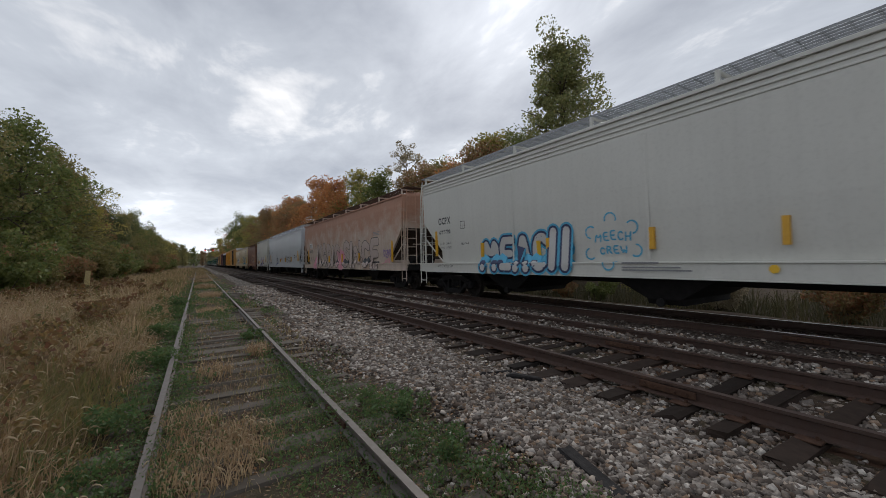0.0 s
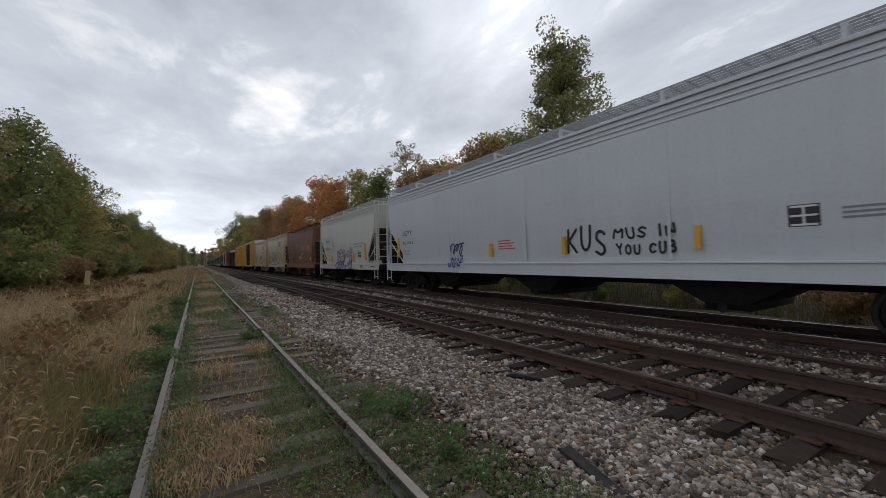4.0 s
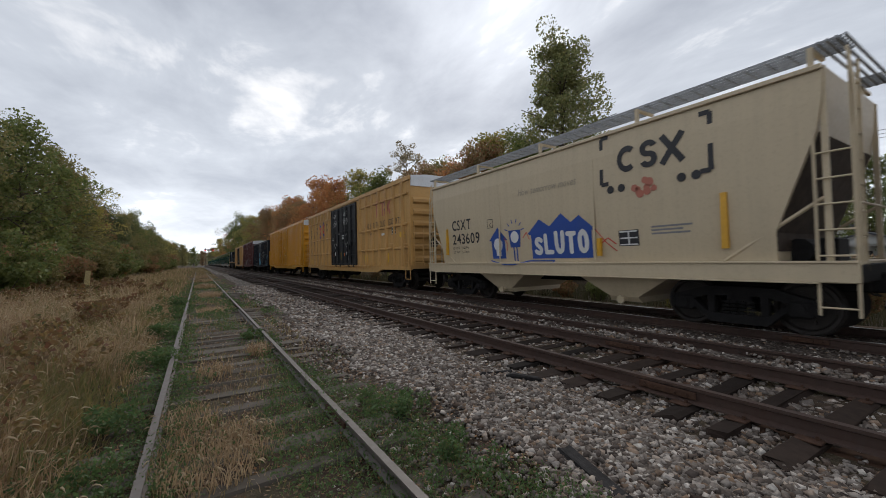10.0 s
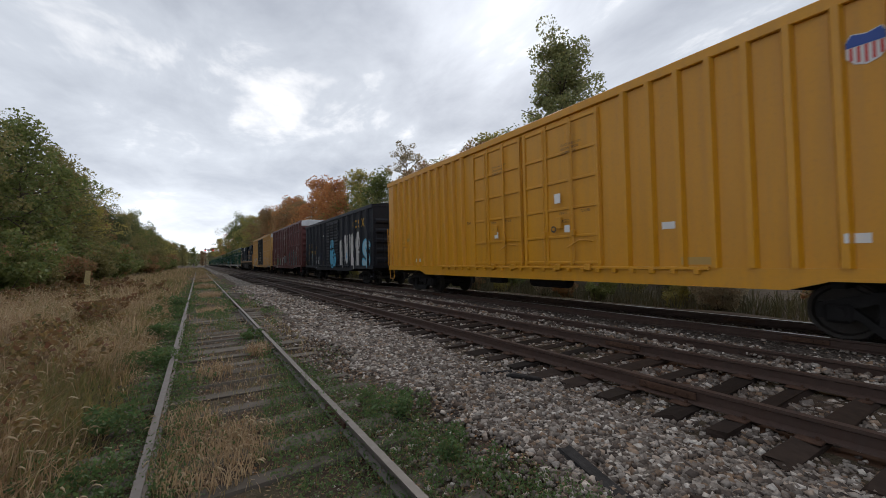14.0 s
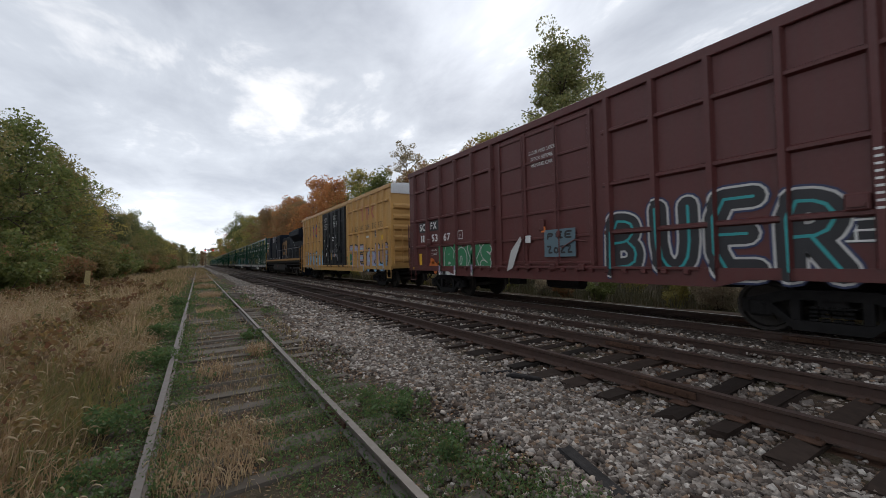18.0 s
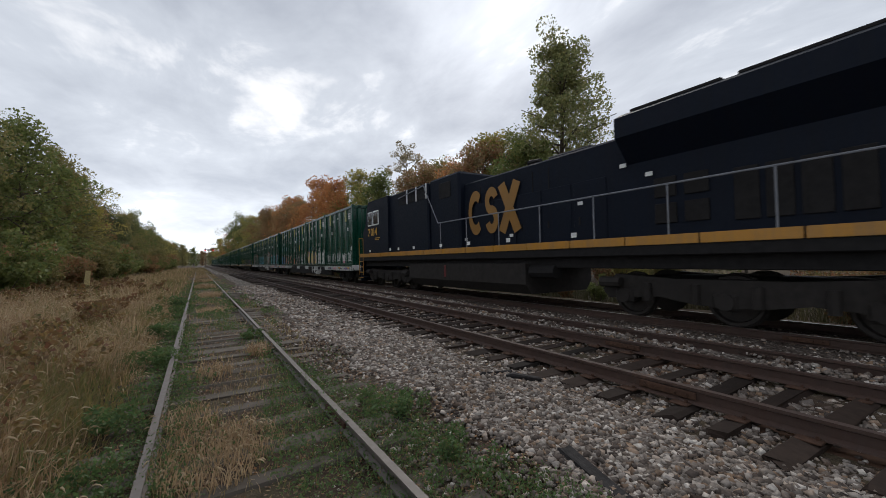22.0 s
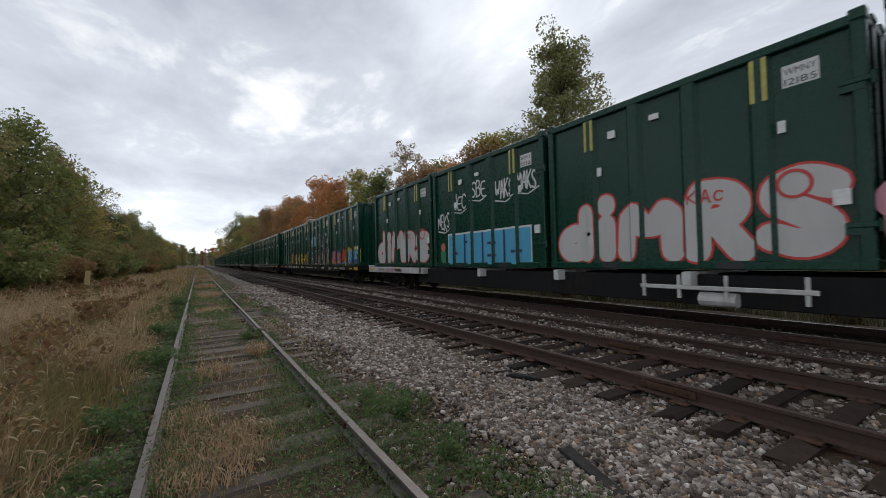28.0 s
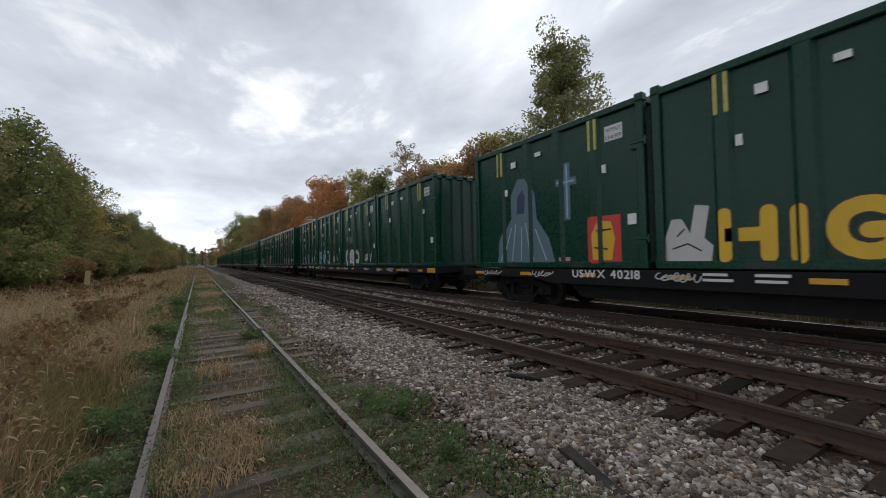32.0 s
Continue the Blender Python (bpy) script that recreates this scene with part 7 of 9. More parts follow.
    def graffiti(self, txt, u0, u1, v0, v1, fill, line, seed=1, wild=1.0, back=None, halo=None, fat=0.055, low=None, overlap=1.12, body=None):
        """A spray-painted word: cloud, halo, dark outline, coloured letters and a second tone at their feet."""
        k = 1
        if back:
            self.cloud(u0 - 0.1, u1 + 0.1, v0 + 0.1, v1 - 0.05, back, seed, layer=k)
            k += 1
        if halo:
            self.letters(txt, u0, u1, v0, v1, fat * 1.9, halo, k, seed, wild, "graffiti_halo", overlap)
            k += 1
        self.letters(txt, u0, u1, v0, v1, fat * 1.35, line, k, seed, wild, "graffiti_outline", overlap)
        ob = self.letters(txt, u0, u1, v0, v1, fat * 0.35 if body is None else body, fill, k + 1, seed, wild, "graffiti_fill", overlap)
        if low:
            me = ob.data.copy()
            bm = bmesh.new()
            bm.from_mesh(me)
            zc = v0 + (v1 - v0) * 0.45 - self.base
            bmesh.ops.bisect_plane(bm, geom=[*bm.verts, *bm.edges, *bm.faces], plane_co=(0, 0, zc), plane_no=(0, 0.12, 1), clear_outer=True)
            for q in bm.verts:
                q.co.x -= 0.004
            bm.to_mesh(me)
            bm.free()
            me.materials.clear()
            me.materials.append(INK[low])
            o2 = new("graffiti_shading", me)
            o2.parent = self.parent

    def hand(self, txt, u0, u1, v0, v1, thick, ink, layer=2, seed=1, wild=1.0, grow=0.0, name="graffiti_tag", lift=0.0, gap=0.25):
        """Words drawn with round strokes of one thickness, each letter a hair above the one before it."""
        rnd = random.Random(seed)
        cells = [0.5 if ch in "Ii" else 0.6 if ch == " " else 1.25 if ch in "MW" else 1.0 for ch in txt]
        wide = (u1 - u0) / (sum(cells) + gap * (len(txt) - 1))
        pts, faces, x = [], [], u0
        half = thick / 2 + grow
        for i, ch in enumerate(txt):
            w = cells[i] * wide
            up, tilt, tall = rnd.uniform(-.06, .06) * wild * (v1 - v0), rnd.uniform(-.12, .16) * wild, rnd.uniform(.88, 1.06) if wild else 1.0
            a0, b0, ww, hh = x + thick / 2, v0 + thick / 2 + up, max(0.01, w - thick), (v1 - v0) * tall - thick
            for line in STROKES.get(ch, ()):
                fine = [np.array(p, float) for p in line]
                if len(fine) > 3:
                    cut = [fine[0]]
                    for p, q in zip(fine, fine[1:]):
                        cut += [p * .75 + q * .25, p * .25 + q * .75]
                    fine = cut + [fine[-1]]
                fine = [np.array([a0 + ww * (p[0] + tilt * (p[1] - .5)), b0 + hh * p[1]]) for p in fine]
                for k, p in enumerate(fine):
                    z, o = lift + 0.0016 * i + 0.00002 * k, len(pts)
                    pts += [(p[0] + half * math.cos(2 * math.pi * q / 12), max(0.80, p[1] + half * math.sin(2 * math.pi * q / 12)), z) for q in range(12)]
                    faces.append(tuple(range(o, o + 12)))
                    if k:
                        d = (p - fine[k - 1]) / (np.hypot(*(p - fine[k - 1])) + 1e-6)
                        nrm = np.array([-d[1], d[0]]) * half
                        o = len(pts)
                        pts += [(c[0], max(0.80, c[1]), z + 0.00001) for c in (fine[k - 1] - nrm, p - nrm, p + nrm, fine[k - 1] + nrm)]
                        faces.append((o, o + 1, o + 2, o + 3))
            x += w + gap * wide
        return self.lay(name, pts, faces, INK[ink], layer)

    def bubble(self, txt, u0, u1, v0, v1, thick, fill, line, edge=0.05, seed=1, wild=1.0, halo=None, back=None, low=None, core=None, gap=0.02, layer=1):
        """A painted word of fat rounded letters: outer glow, outline, fill, feet in a second tone, an inner line."""
        if back:
            self.cloud(u0 - 0.1, u1 + 0.1, v0 + 0.1, v1 - 0.05, back, seed, layer=layer)
            layer += 1
        if halo:
            self.hand(txt, u0, u1, v0, v1, thick, halo, layer, seed, wild, edge * 1.9, "graffiti_halo", gap=gap)
            layer += 1
        self.hand(txt, u0, u1, v0, v1, thick, line, layer, seed, wild, edge, "graffiti_outline", gap=gap)
        ob = self.hand(txt, u0, u1, v0, v1, thick, fill, layer, seed, wild, 0.0, "graffiti_fill", 0.0008, gap=gap)
        if low:
            me = ob.data.copy()
            bm = bmesh.new()
            bm.from_mesh(me)
            bmesh.ops.bisect_plane(bm, geom=[*bm.verts, *bm.edges, *bm.faces], plane_co=(0, 0, v0 + (v1 - v0) * 0.42 - self.base), plane_no=(0, 0.12, 1), clear_outer=True)
            for q in bm.verts:
                q.co.x -= 0.0005
            bm.to_mesh(me)
            bm.free()
            me.materials.clear()
            me.materials.append(INK[low])
            new("graffiti_shading", me).parent = self.parent
        if core:
            self.hand(txt, u0, u1, v0, v1, thick, core[0], layer, seed, wild, core[1] / 2 - thick / 2, "graffiti_glint", 0.0012, gap=gap)

    def scrawl(self, u0, u1, v0, v1, ink, seed, thick=0.03, loops=7, layer=2):
        """An illegible tag: one looping line of spray paint."""
        rnd = random.Random(seed)
        w, h = u1 - u0, v1 - v0
        k1, k2, a1, a2 = rnd.choice((1, 2, 3)), rnd.uniform(0.35, 0.7), rnd.uniform(0, 6), rnd.uniform(0, 6)
        n = loops * 11
        fine, tall = [], 1.0
        for i in range(n + 1):
            t = i / n
            ph = 2 * math.pi * loops * t
            if i % 11 == 0:
                tall = rnd.uniform(0.45, 1.0)
            x = u0 + w * (0.08 + 0.84 * t) + w / loops * 0.62 * math.sin(ph + a1) * (0.6 + 0.4 * math.sin(3 * t + a2))
            y = (v0 + v1) / 2 + h / 2 * (tall * math.cos(ph) * 0.85 + 0.25 * math.sin(ph * k2 + a2))
            fine.append(np.array([x, min(max(y, v0), v1)]))
        pts, faces = [], []
        for i in range(len(fine) - 1):
            d = fine[i + 1] - fine[i]
            d = d / (np.hypot(*d) + 1e-6)
            nrm = np.array([-d[1], d[0]]) * thick / 2
            o = len(pts)
            lift = 0.00003 * i
            for p in (fine[i] - nrm, fine[i + 1] - nrm + d * thick * .2, fine[i + 1] + nrm + d * thick * .2, fine[i] + nrm):
                pts.append((p[0], p[1], lift))
            faces.append((o, o + 1, o + 2, o + 3))
        return self.lay("graffiti_tag", pts, faces, INK[ink], layer)

    def arc(self, cu, cv, r0, r1, a0, a1, ink, layer=1, sx=1.0, name="emblem"):
        n = 24
        pts, faces = [], []
        for i in range(n + 1):
            a = radians(a0 + (a1 - a0) * i / n)
            pts += [(cu + math.cos(a) * r0 * sx, cv + math.sin(a) * r0, 0), (cu + math.cos(a) * r1 * sx, cv + math.sin(a) * r1, 0)]
        faces = [(2 * i, 2 * i + 1, 2 * i + 3, 2 * i + 2) for i in range(n)]
        return self.lay(name, pts, faces, INK[ink] if isinstance(ink, str) else ink, layer)

    def strokes(self, lines, thick, ink, layer=1, name="emblem"):
        """Straight strokes between (u, v) points."""
        pts, faces = [], []
        for k, line in enumerate(lines):
            for p, q in zip(line, line[1:]):
                p, q = np.array(p, float), np.array(q, float)
                d = (q - p) / (np.hypot(*(q - p)) + 1e-6)
                nrm = np.array([-d[1], d[0]]) * thick / 2
                o = len(pts)
                pts += [(*(p - nrm), 0.0004 * k), (*(q - nrm), 0.0004 * k), (*(q + nrm), 0.0004 * k), (*(p + nrm), 0.0004 * k)]
                faces.append((o, o + 1, o + 2, o + 3))
        return self.lay(name, pts, faces, INK[ink] if isinstance(ink, str) else ink, layer)

    def rail_emblem(self, u0, u1, v0, v1, ink):
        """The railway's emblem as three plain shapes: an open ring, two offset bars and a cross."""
        w, h = (u1 - u0) / 3, v1 - v0
        c = u0 + w * 0.5
        self.arc(c, v0 + h / 2, h * 0.27, h * 0.5, 50, 310, ink, 1, w / h * 0.98)
        c = u0 + w * 1.5
        self.arc(c, v0 + h * 0.70, h * 0.10, h * 0.30, 20, 270, ink, 1, w / h * 1.3)
        self.arc(c, v0 + h * 0.30, h * 0.10, h * 0.30, -160, 90, ink, 2, w / h * 1.3)
        c = u0 + w * 2.5
        self.strokes([[(c - w * .42, v1), (c + w * .42, v0)], [(c + w * .42, v1), (c - w * .42, v0)]], h * 0.22, ink)

    def info(self, u, v, w=0.5, h=0.40, ink="black"):
        """Black consolidated-stencil panel with a pale grid."""
        self.panel(u, u + w, v, v + h, ink, 1, "stencil_panel", "black data panel")
        self.strokes([[(u + .03, v + h * .5), (u + w - .03, v + h * .5)], [(u + w * .5, v + .03), (u + w * .5, v + h - .03)], [(u + .03, v + .03), (u + w - .03, v + .03)], [(u + .03, v + h - .03), (u + w - .03, v + h - .03)]], 0.03, "white", 2, "stencil_line")


def side_of(key, kind, eave=4.5):
    c = CARS[key]
    return Side(c[0], c[1], kind, c[2] if len(c) > 2 else (), 0.0, eave)


def mark_hoppers():
    def load_rows(s, u, v, wide, weights):
        for n, (word, kg) in enumerate(zip(("LD LMT", "LT WT"), weights)):
            s.stencil(word, u, v - 0.15 * n, 0.085, "black", wide * 0.42)
            s.stencil(kg, u + wide * 0.55, v - 0.15 * n, 0.085, "black", wide * 0.42)

    def plate_box(s, u, v, size, letter):
        s.strokes([[(u, v), (u + size, v), (u + size, v + size), (u, v + size), (u, v)]], 0.018, "black")
        s.stencil(letter, u + size * .35, v + size * .15, size * .4, "black")

    s = side_of("white", "hopper", 4.4)
    s.stencil("OCPX", 1.55, 2.70, 0.25, "black", 0.82, 0.03)
    s.stencil("62278", 1.57, 2.25, 0.24, "black", 0.76, 0.03)
    load_rows(s, 1.55, 1.94, 0.8, ("216800 LB", "66200 LB"))
    s.stencil("NEW 04-91", 2.97, 1.88, 0.09, "black", 0.45)
    s.stencil("ACF CENTERFLOW", 1.51, 1.10, 0.10, "black", 1.05, 0.0, 0.2)
    plate_box(s, 3.0, 2.45, 0.25, "C")
    s.bubble("MEACH", 4.15, 7.7, 1.02, 2.14, 0.22, "silver", "navy", 0.06, 3, 0.5, halo="sky", gap=0.06)
    s.panel(6.55, 6.7, 1.45, 1.85, "yellow", 5, "reflector")
    s.hand("MEECH", 8.4, 9.3, 1.72, 1.95, 0.035, "sky", 2, 8, 1.5)
    s.hand("CREW", 8.5, 9.2, 1.42, 1.62, 0.035, "sky", 2, 9, 1.5)
    for a, b, r in ((8.82, 2.22, 0.14), (8.3, 1.95, 0.14), (9.32, 2.0, 0.14), (8.25, 1.45, 0.13), (9.38, 1.5, 0.13), (8.8, 1.22, 0.14)):
        s.arc(a, b, r - 0.02, r + 0.015, math.degrees(math.atan2(b - 1.75, a - 8.8)) - 110, math.degrees(math.atan2(b - 1.75, a - 8.8)) + 110, "sky", 2, name="graffiti_line")
    s.bars(9.12, 1.22, 0.95, 1, "grey", 0.035)
    s.bars(9.12, 1.13, 1.45, 2, "grey", 0.03, 0.06)
    s.arc(11.75, 1.13, 0.0, 0.07, 0, 360, "yellow", 1, name="sticker")
    s.stencil("OCPX", 15.2, 2.70, 0.24, "black", 0.82, 0.012)
    s.bars(15.2, 2.3, 0.9, 3)
    s = side_of("rust", "hopper", 4.36)
    s.panel(1.98, 2.85, 2.50, 2.86, "white", 1, "repainted_panel", "white repainted patch")
    s.stencil("OCPX", 2.05, 2.56, 0.25, "black", 0.72, 0.03, layer=2)
    s.stencil("61425", 1.98, 2.10, 0.25, "black", 0.90, 0.03, layer=1)
    load_rows(s, 2.04, 1.66, 1.0, ("197300", "65700"))
    s.stencil("NEW 6-90", 2.98, 1.51, 0.085, "black", 0.44)
    plate_box(s, 3.69, 2.35, 0.24, "C")
    s.cloud(3.4, 4.4, 1.05, 1.6, "pink", 6, 4, 0.3)
    s.cloud(9.4, 10.5, 1.1, 1.9, "pink", 4, 4, 0.36)
    s.bubble("KABIC", 4.3, 9.9, 0.97, 2.62, 0.38, "dusty", "black", 0.035, 5, 0.6, gap=0.0)
    s.bubble("SINCE", 10.5, 16.3, 0.97, 2.62, 0.40, "dusty", "black", 0.035, 11, 0.6, gap=0.0)
    s.hand("KERO", 16.8, 17.7, 1.55, 1.95, 0.05, "purple", 2, 12, 2.0)
    s.hand("NS", 16.9, 17.5, 1.25, 1.5, 0.05, "pink", 2, 13, 2.0)
    s.bars(15.6, 2.85, 0.9, 3, "grey")
    s = side_of("grey", "hopper", 4.4)
    s.stencil("OCPX", 1.82, 2.46, 0.22, "black", 0.88, 0.012, gap=0.25)
    s.stencil("62582", 1.81, 2.09, 0.22, "black", 0.94, 0.012, gap=0.25)
    load_rows(s, 1.79, 1.76, 0.6, ("197800", "65200"))
    s.scrawl(5.5, 6.5, 1.55, 2.0, "navy", 3, 0.05, 4)
    s.hand("OUZ", 5.6, 6.4, 1.1, 1.5, 0.06, "blue", 2, 4, 1.6)
    s.hand("KUS", 10.97, 12.07, 1.45, 2.05, 0.07, "black", 2, 5, 2.0)
    s.hand("MUS IN", 12.25, 13.6, 1.75, 2.02, 0.05, "black", 2, 6, 1.6)
    s.hand("YOU CUB", 12.3, 13.6, 1.42, 1.68, 0.05, "black", 2, 7, 1.6)
    s.bars(8.3, 1.9, 0.8, 4, "red", 0.03, 0.08)
    s.info(15.29, 1.78, 0.38, 0.34)
    s.bars(15.9, 2.0, 0.7, 3, "grey")
    s.bars(13.6, 2.3, 1.4, 2, "grey")
    s = side_of("light", "hopper", 4.3)
    s.panel(1.35, 3.0, 1.75, 3.1, "mist", 0, "repainted_panel", "paler repainted patch")
    s.stencil("CEFX", 1.83, 2.64, 0.23, "black", 0.80, 0.01, layer=1, gap=0.2)
    s.stencil("305071", 1.63, 2.17, 0.23, "black", 1.05, 0.01, layer=1, gap=0.2)
    load_rows(s, 1.65, 1.62, 0.85, ("232300", "53700"))
    plate_box(s, 3.35, 2.42, 0.26, "C")
    s.bubble("CEONE", 4.05, 7.25, 0.95, 2.15, 0.26, "lilac", "black", 0.03, 21, 1.0, gap=-0.02)
    s.stencil("WILLIAMS-HAYWARD THERMAL BOND", 7.6, 2.36, 0.085, "black", 1.6)
    s.stencil("APPLIED 08-19-2020 TO DOORS", 7.6, 2.20, 0.085, "black", 1.3)
    s.info(8.11, 1.58, 0.48, 0.36)
    s.stencil("ARI CENTER FLOW", 3.0, 1.04, 0.1, "black", 1.1)
    s.bars(8.7, 1.12, 0.6, 3, "black", 0.03, 0.06)
    s.bars(10.3, 1.06, 0.5, 1, "black", 0.05)
    s = side_of("brown", "hopper", 4.15)
    s.stencil("NCUX", 1.36, 2.50, 0.25, "black", 0.92, 0.02)
    s.stencil("20370", 1.40, 2.02, 0.25, "black", 0.92, 0.02)
    load_rows(s, 1.45, 1.78, 0.9, ("201700", "61300"))
    s.panel(0.91, 1.36, 1.75, 1.95, "yellow", 1, "reflector")
    s.panel(9.5, 10.0, 1.54, 1.78, "yellow", 1, "reflector")
    s.info(7.61, 1.58, 0.46, 0.38)
    s.hand("ASS", 3.8, 4.4, 2.02, 2.3, 0.035, "black", 2, 30, 1.2)
    s.hand("MONKEY", 2.45, 4.1, 1.55, 1.90, 0.04, "black", 2, 31, 1.2)
    s.scrawl(5.6, 6.3, 1.55, 2.05, "white", 32, 0.03, 5)
    s.scrawl(6.4, 7.25, 1.55, 2.3, "white", 33, 0.025, 5)
    s.cloud(6.7, 7.9, 2.5, 2.8, "clay", 5, 4, 0.16)
    s.cloud(8.6, 9.8, 2.45, 2.7, "clay", 6, 6, 0.16)
    for u in (0.6, 2.6, 4.6, 6.4, 8.2):
        s.panel(u, u + 0.42, 1.14, 1.235, "gold", 1, "reflector")
    for key, num, w1, w2 in (("tan", "243797", "231900", "54100"), ("tan2", "243609", "232300", "53700")):
        s = side_of(key, "hopper", 4.15)
        d = 0.12 if key == "tan2" else 0.0
        s.stencil("CSXT", 1.62 + d, 2.50 - d * .8, 0.36, "black", 1.12, 0.012)
        s.stencil(num, 1.60 + d, 1.92, 0.36, "black", 1.58, 0.012)
        load_rows(s, 1.60 + d, 1.74, 0.95, (w1, w2))
        plate_box(s, 3.75, 2.35, 0.26, "C")
        s.stencil("How tomorrow moves", 5.2, 3.15, 0.20, "sandgrey", 2.0, 0.0, 0.2)
        a = 7.80 + d
        s.strokes([[(a + .18, 4.05), (a, 4.05), (a, 3.0), (a + .18, 3.0)], [(a + 2.05, 3.95), (a + 2.23, 3.95), (a + 2.23, 2.9), (a + 2.05, 2.9)]], 0.09, "black")
        s.rail_emblem(a + .4, a + 1.8, 3.18, 3.74, "black")
        for u in (a + .22, a + .48, a + 1.72, a + 1.98):
            s.arc(u, 2.86, 0, 0.085, 0, 360, "black")
        s.info(8.27, 1.60, 0.46, 0.34)
        s.bars(9.0, 1.95, 0.8, 3, "grey")
    s = side_of("tan", "hopper", 4.15)
    s.bubble("EUMS", 3.95, 7.5, 1.18, 2.70, 0.27, "dusty", "navy", 0.032, 14, 0.7, halo="sky", low="sand", gap=0.04)
    s.strokes([[(2.9, 1.2), (3.25, 1.6), (3.4, 2.2), (3.8, 2.35)], [(7.5, 2.0), (7.75, 2.35), (8.2, 2.2), (8.7, 2.5), (9.3, 2.35), (9.9, 1.8), (10.3, 1.3)]], 0.10, "green", 3, "graffiti_line")
    for u, v in ((3.2, 2.5), (7.6, 2.6), (8.2, 2.5), (9.5, 2.4)):
        s.arc(u, v, 0, 0.09, 0, 360, "green", 3, name="graffiti_line")
    s.hand("BINK", 3.3, 3.95, 1.72, 1.95, 0.03, "black", 4, 41, 1.0)
    s.hand("MTC", 3.0, 3.7, 1.38, 1.52, 0.025, "black", 4, 42, 0.6)
    s.hand("NAK", 0.85, 1.35, 2.75, 3.0, 0.025, "grey", 2, 43, 1.5)
    s.hand("EMS", 7.7, 8.2, 1.95, 2.12, 0.03, "black", 3, 44, 1.0)
    s.hand("TEC", 7.5, 8.6, 1.25, 1.42, 0.03, "black", 3, 45, 1.0)
    s = side_of("tan2", "hopper", 4.15)
    a, b = 3.8, 1.38
    s.blob([(a + .1, b), (a + .72, b), (a + .72, b + .55), (a + .84, b + .55), (a + .42, b + .95), (a - .02, b + .55), (a + .1, b + .55)], "blue", 1, label="blue house-shaped graffiti")
    s.arc(a + .41, b + .42, 0, 0.20, 0, 360, "white", 2, name="graffiti_fill")
    s.blob([(a + .3, b + .08), (a + .52, b + .08), (a + .52, b + .26), (a + .3, b + .26)], "white", 2)
    s.strokes([[(4.9, 1.3), (4.9, 1.8)], [(5.02, 1.3), (5.02, 1.8)]], 0.05, "blue", 2)
    s.blob([(4.76, 1.7), (5.16, 1.7), (5.22, 2.2), (4.70, 2.2)], "blue", 1)
    s.arc(4.96, 2.0, 0, 0.17, 0, 360, "white", 2, name="graffiti_fill")
    s.strokes([[(4.96 + 0.30 * math.cos(q), 2.1 + 0.30 * math.sin(q)), (4.96 + 0.42 * math.cos(q), 2.1 + 0.42 * math.sin(q))] for q in (0.3, 0.8, 1.3, 1.8, 2.3, 2.8)], 0.03, "blue", 2)
    s.strokes([[(5.3, 1.95), (5.45, 2.1), (5.55, 1.9)], [(4.5, 2.0), (4.65, 1.8), (4.6, 1.6)], [(7.7, 2.0), (7.95, 1.7), (8.2, 1.5)], [(7.7, 1.6), (8.0, 1.8), (8.2, 1.65)]], 0.025, "red", 2, "graffiti_line")
    s.blob([(5.62, 1.36), (7.58, 1.36), (7.58, 2.0), (7.72, 2.0), (7.25, 2.4), (7.0, 2.25), (6.7, 2.5), (6.3, 2.2), (5.95, 2.42), (5.5, 2.05), (5.62, 2.0)], "blue", 1, label="blue mountain-shaped graffiti")
    s.hand("SLUTO", 5.72, 7.5, 1.45, 2.02, 0.12, "white", 2, 51, 0.7, gap=0.12)
    s.strokes([[(3.8, 1.32), (4.6, 1.2), (5.0, 1.2), (5.5, 1.3), (6.4, 1.3), (6.4, 1.22)]], 0.035, "blue", 2, "graffiti_line")
    s.cloud(8.7, 9.1, 2.75, 2.85, "salmon", 7, 3, 0.1)


def x_logo(s, u0, u1, v0, v1):
    """Crossed arrows: a bent blue band and two red chevrons."""
    w, h = u1 - u0, v1 - v0
    p = lambda a, b: (u0 + w * a, v0 + h * b)
    s.strokes([[p(.03, .86), p(.38, .72), p(.50, .60), p(.53, .47), p(.47, .33), p(.14, .03)], [p(.54, .66), p(.84, .98)], [p(.58, .34), p(.97, .12)]], h * .13, "blue", 2)
    s.strokes([[p(.01, .70), p(.36, .54), p(.08, .20)], [p(.95, .84), p(.64, .50), p(1.0, .28)]], h * .13, "red", 3)
    for a, b, c, d, ink in ((.03, .86, .10, .96, "blue"), (.14, .03, .26, .02, "blue"), (.84, .98, .74, 1.0, "blue"), (.97, .12, .88, .02, "blue"), (.95, .84, .98, .72, "red"), (1.0, .28, .98, .42, "red"), (.01, .70, .03, .60, "red"), (.08, .20, .05, .32, "red")):
        s.strokes([[p(a, b), p(c, d)]], h * .06, ink, 4)


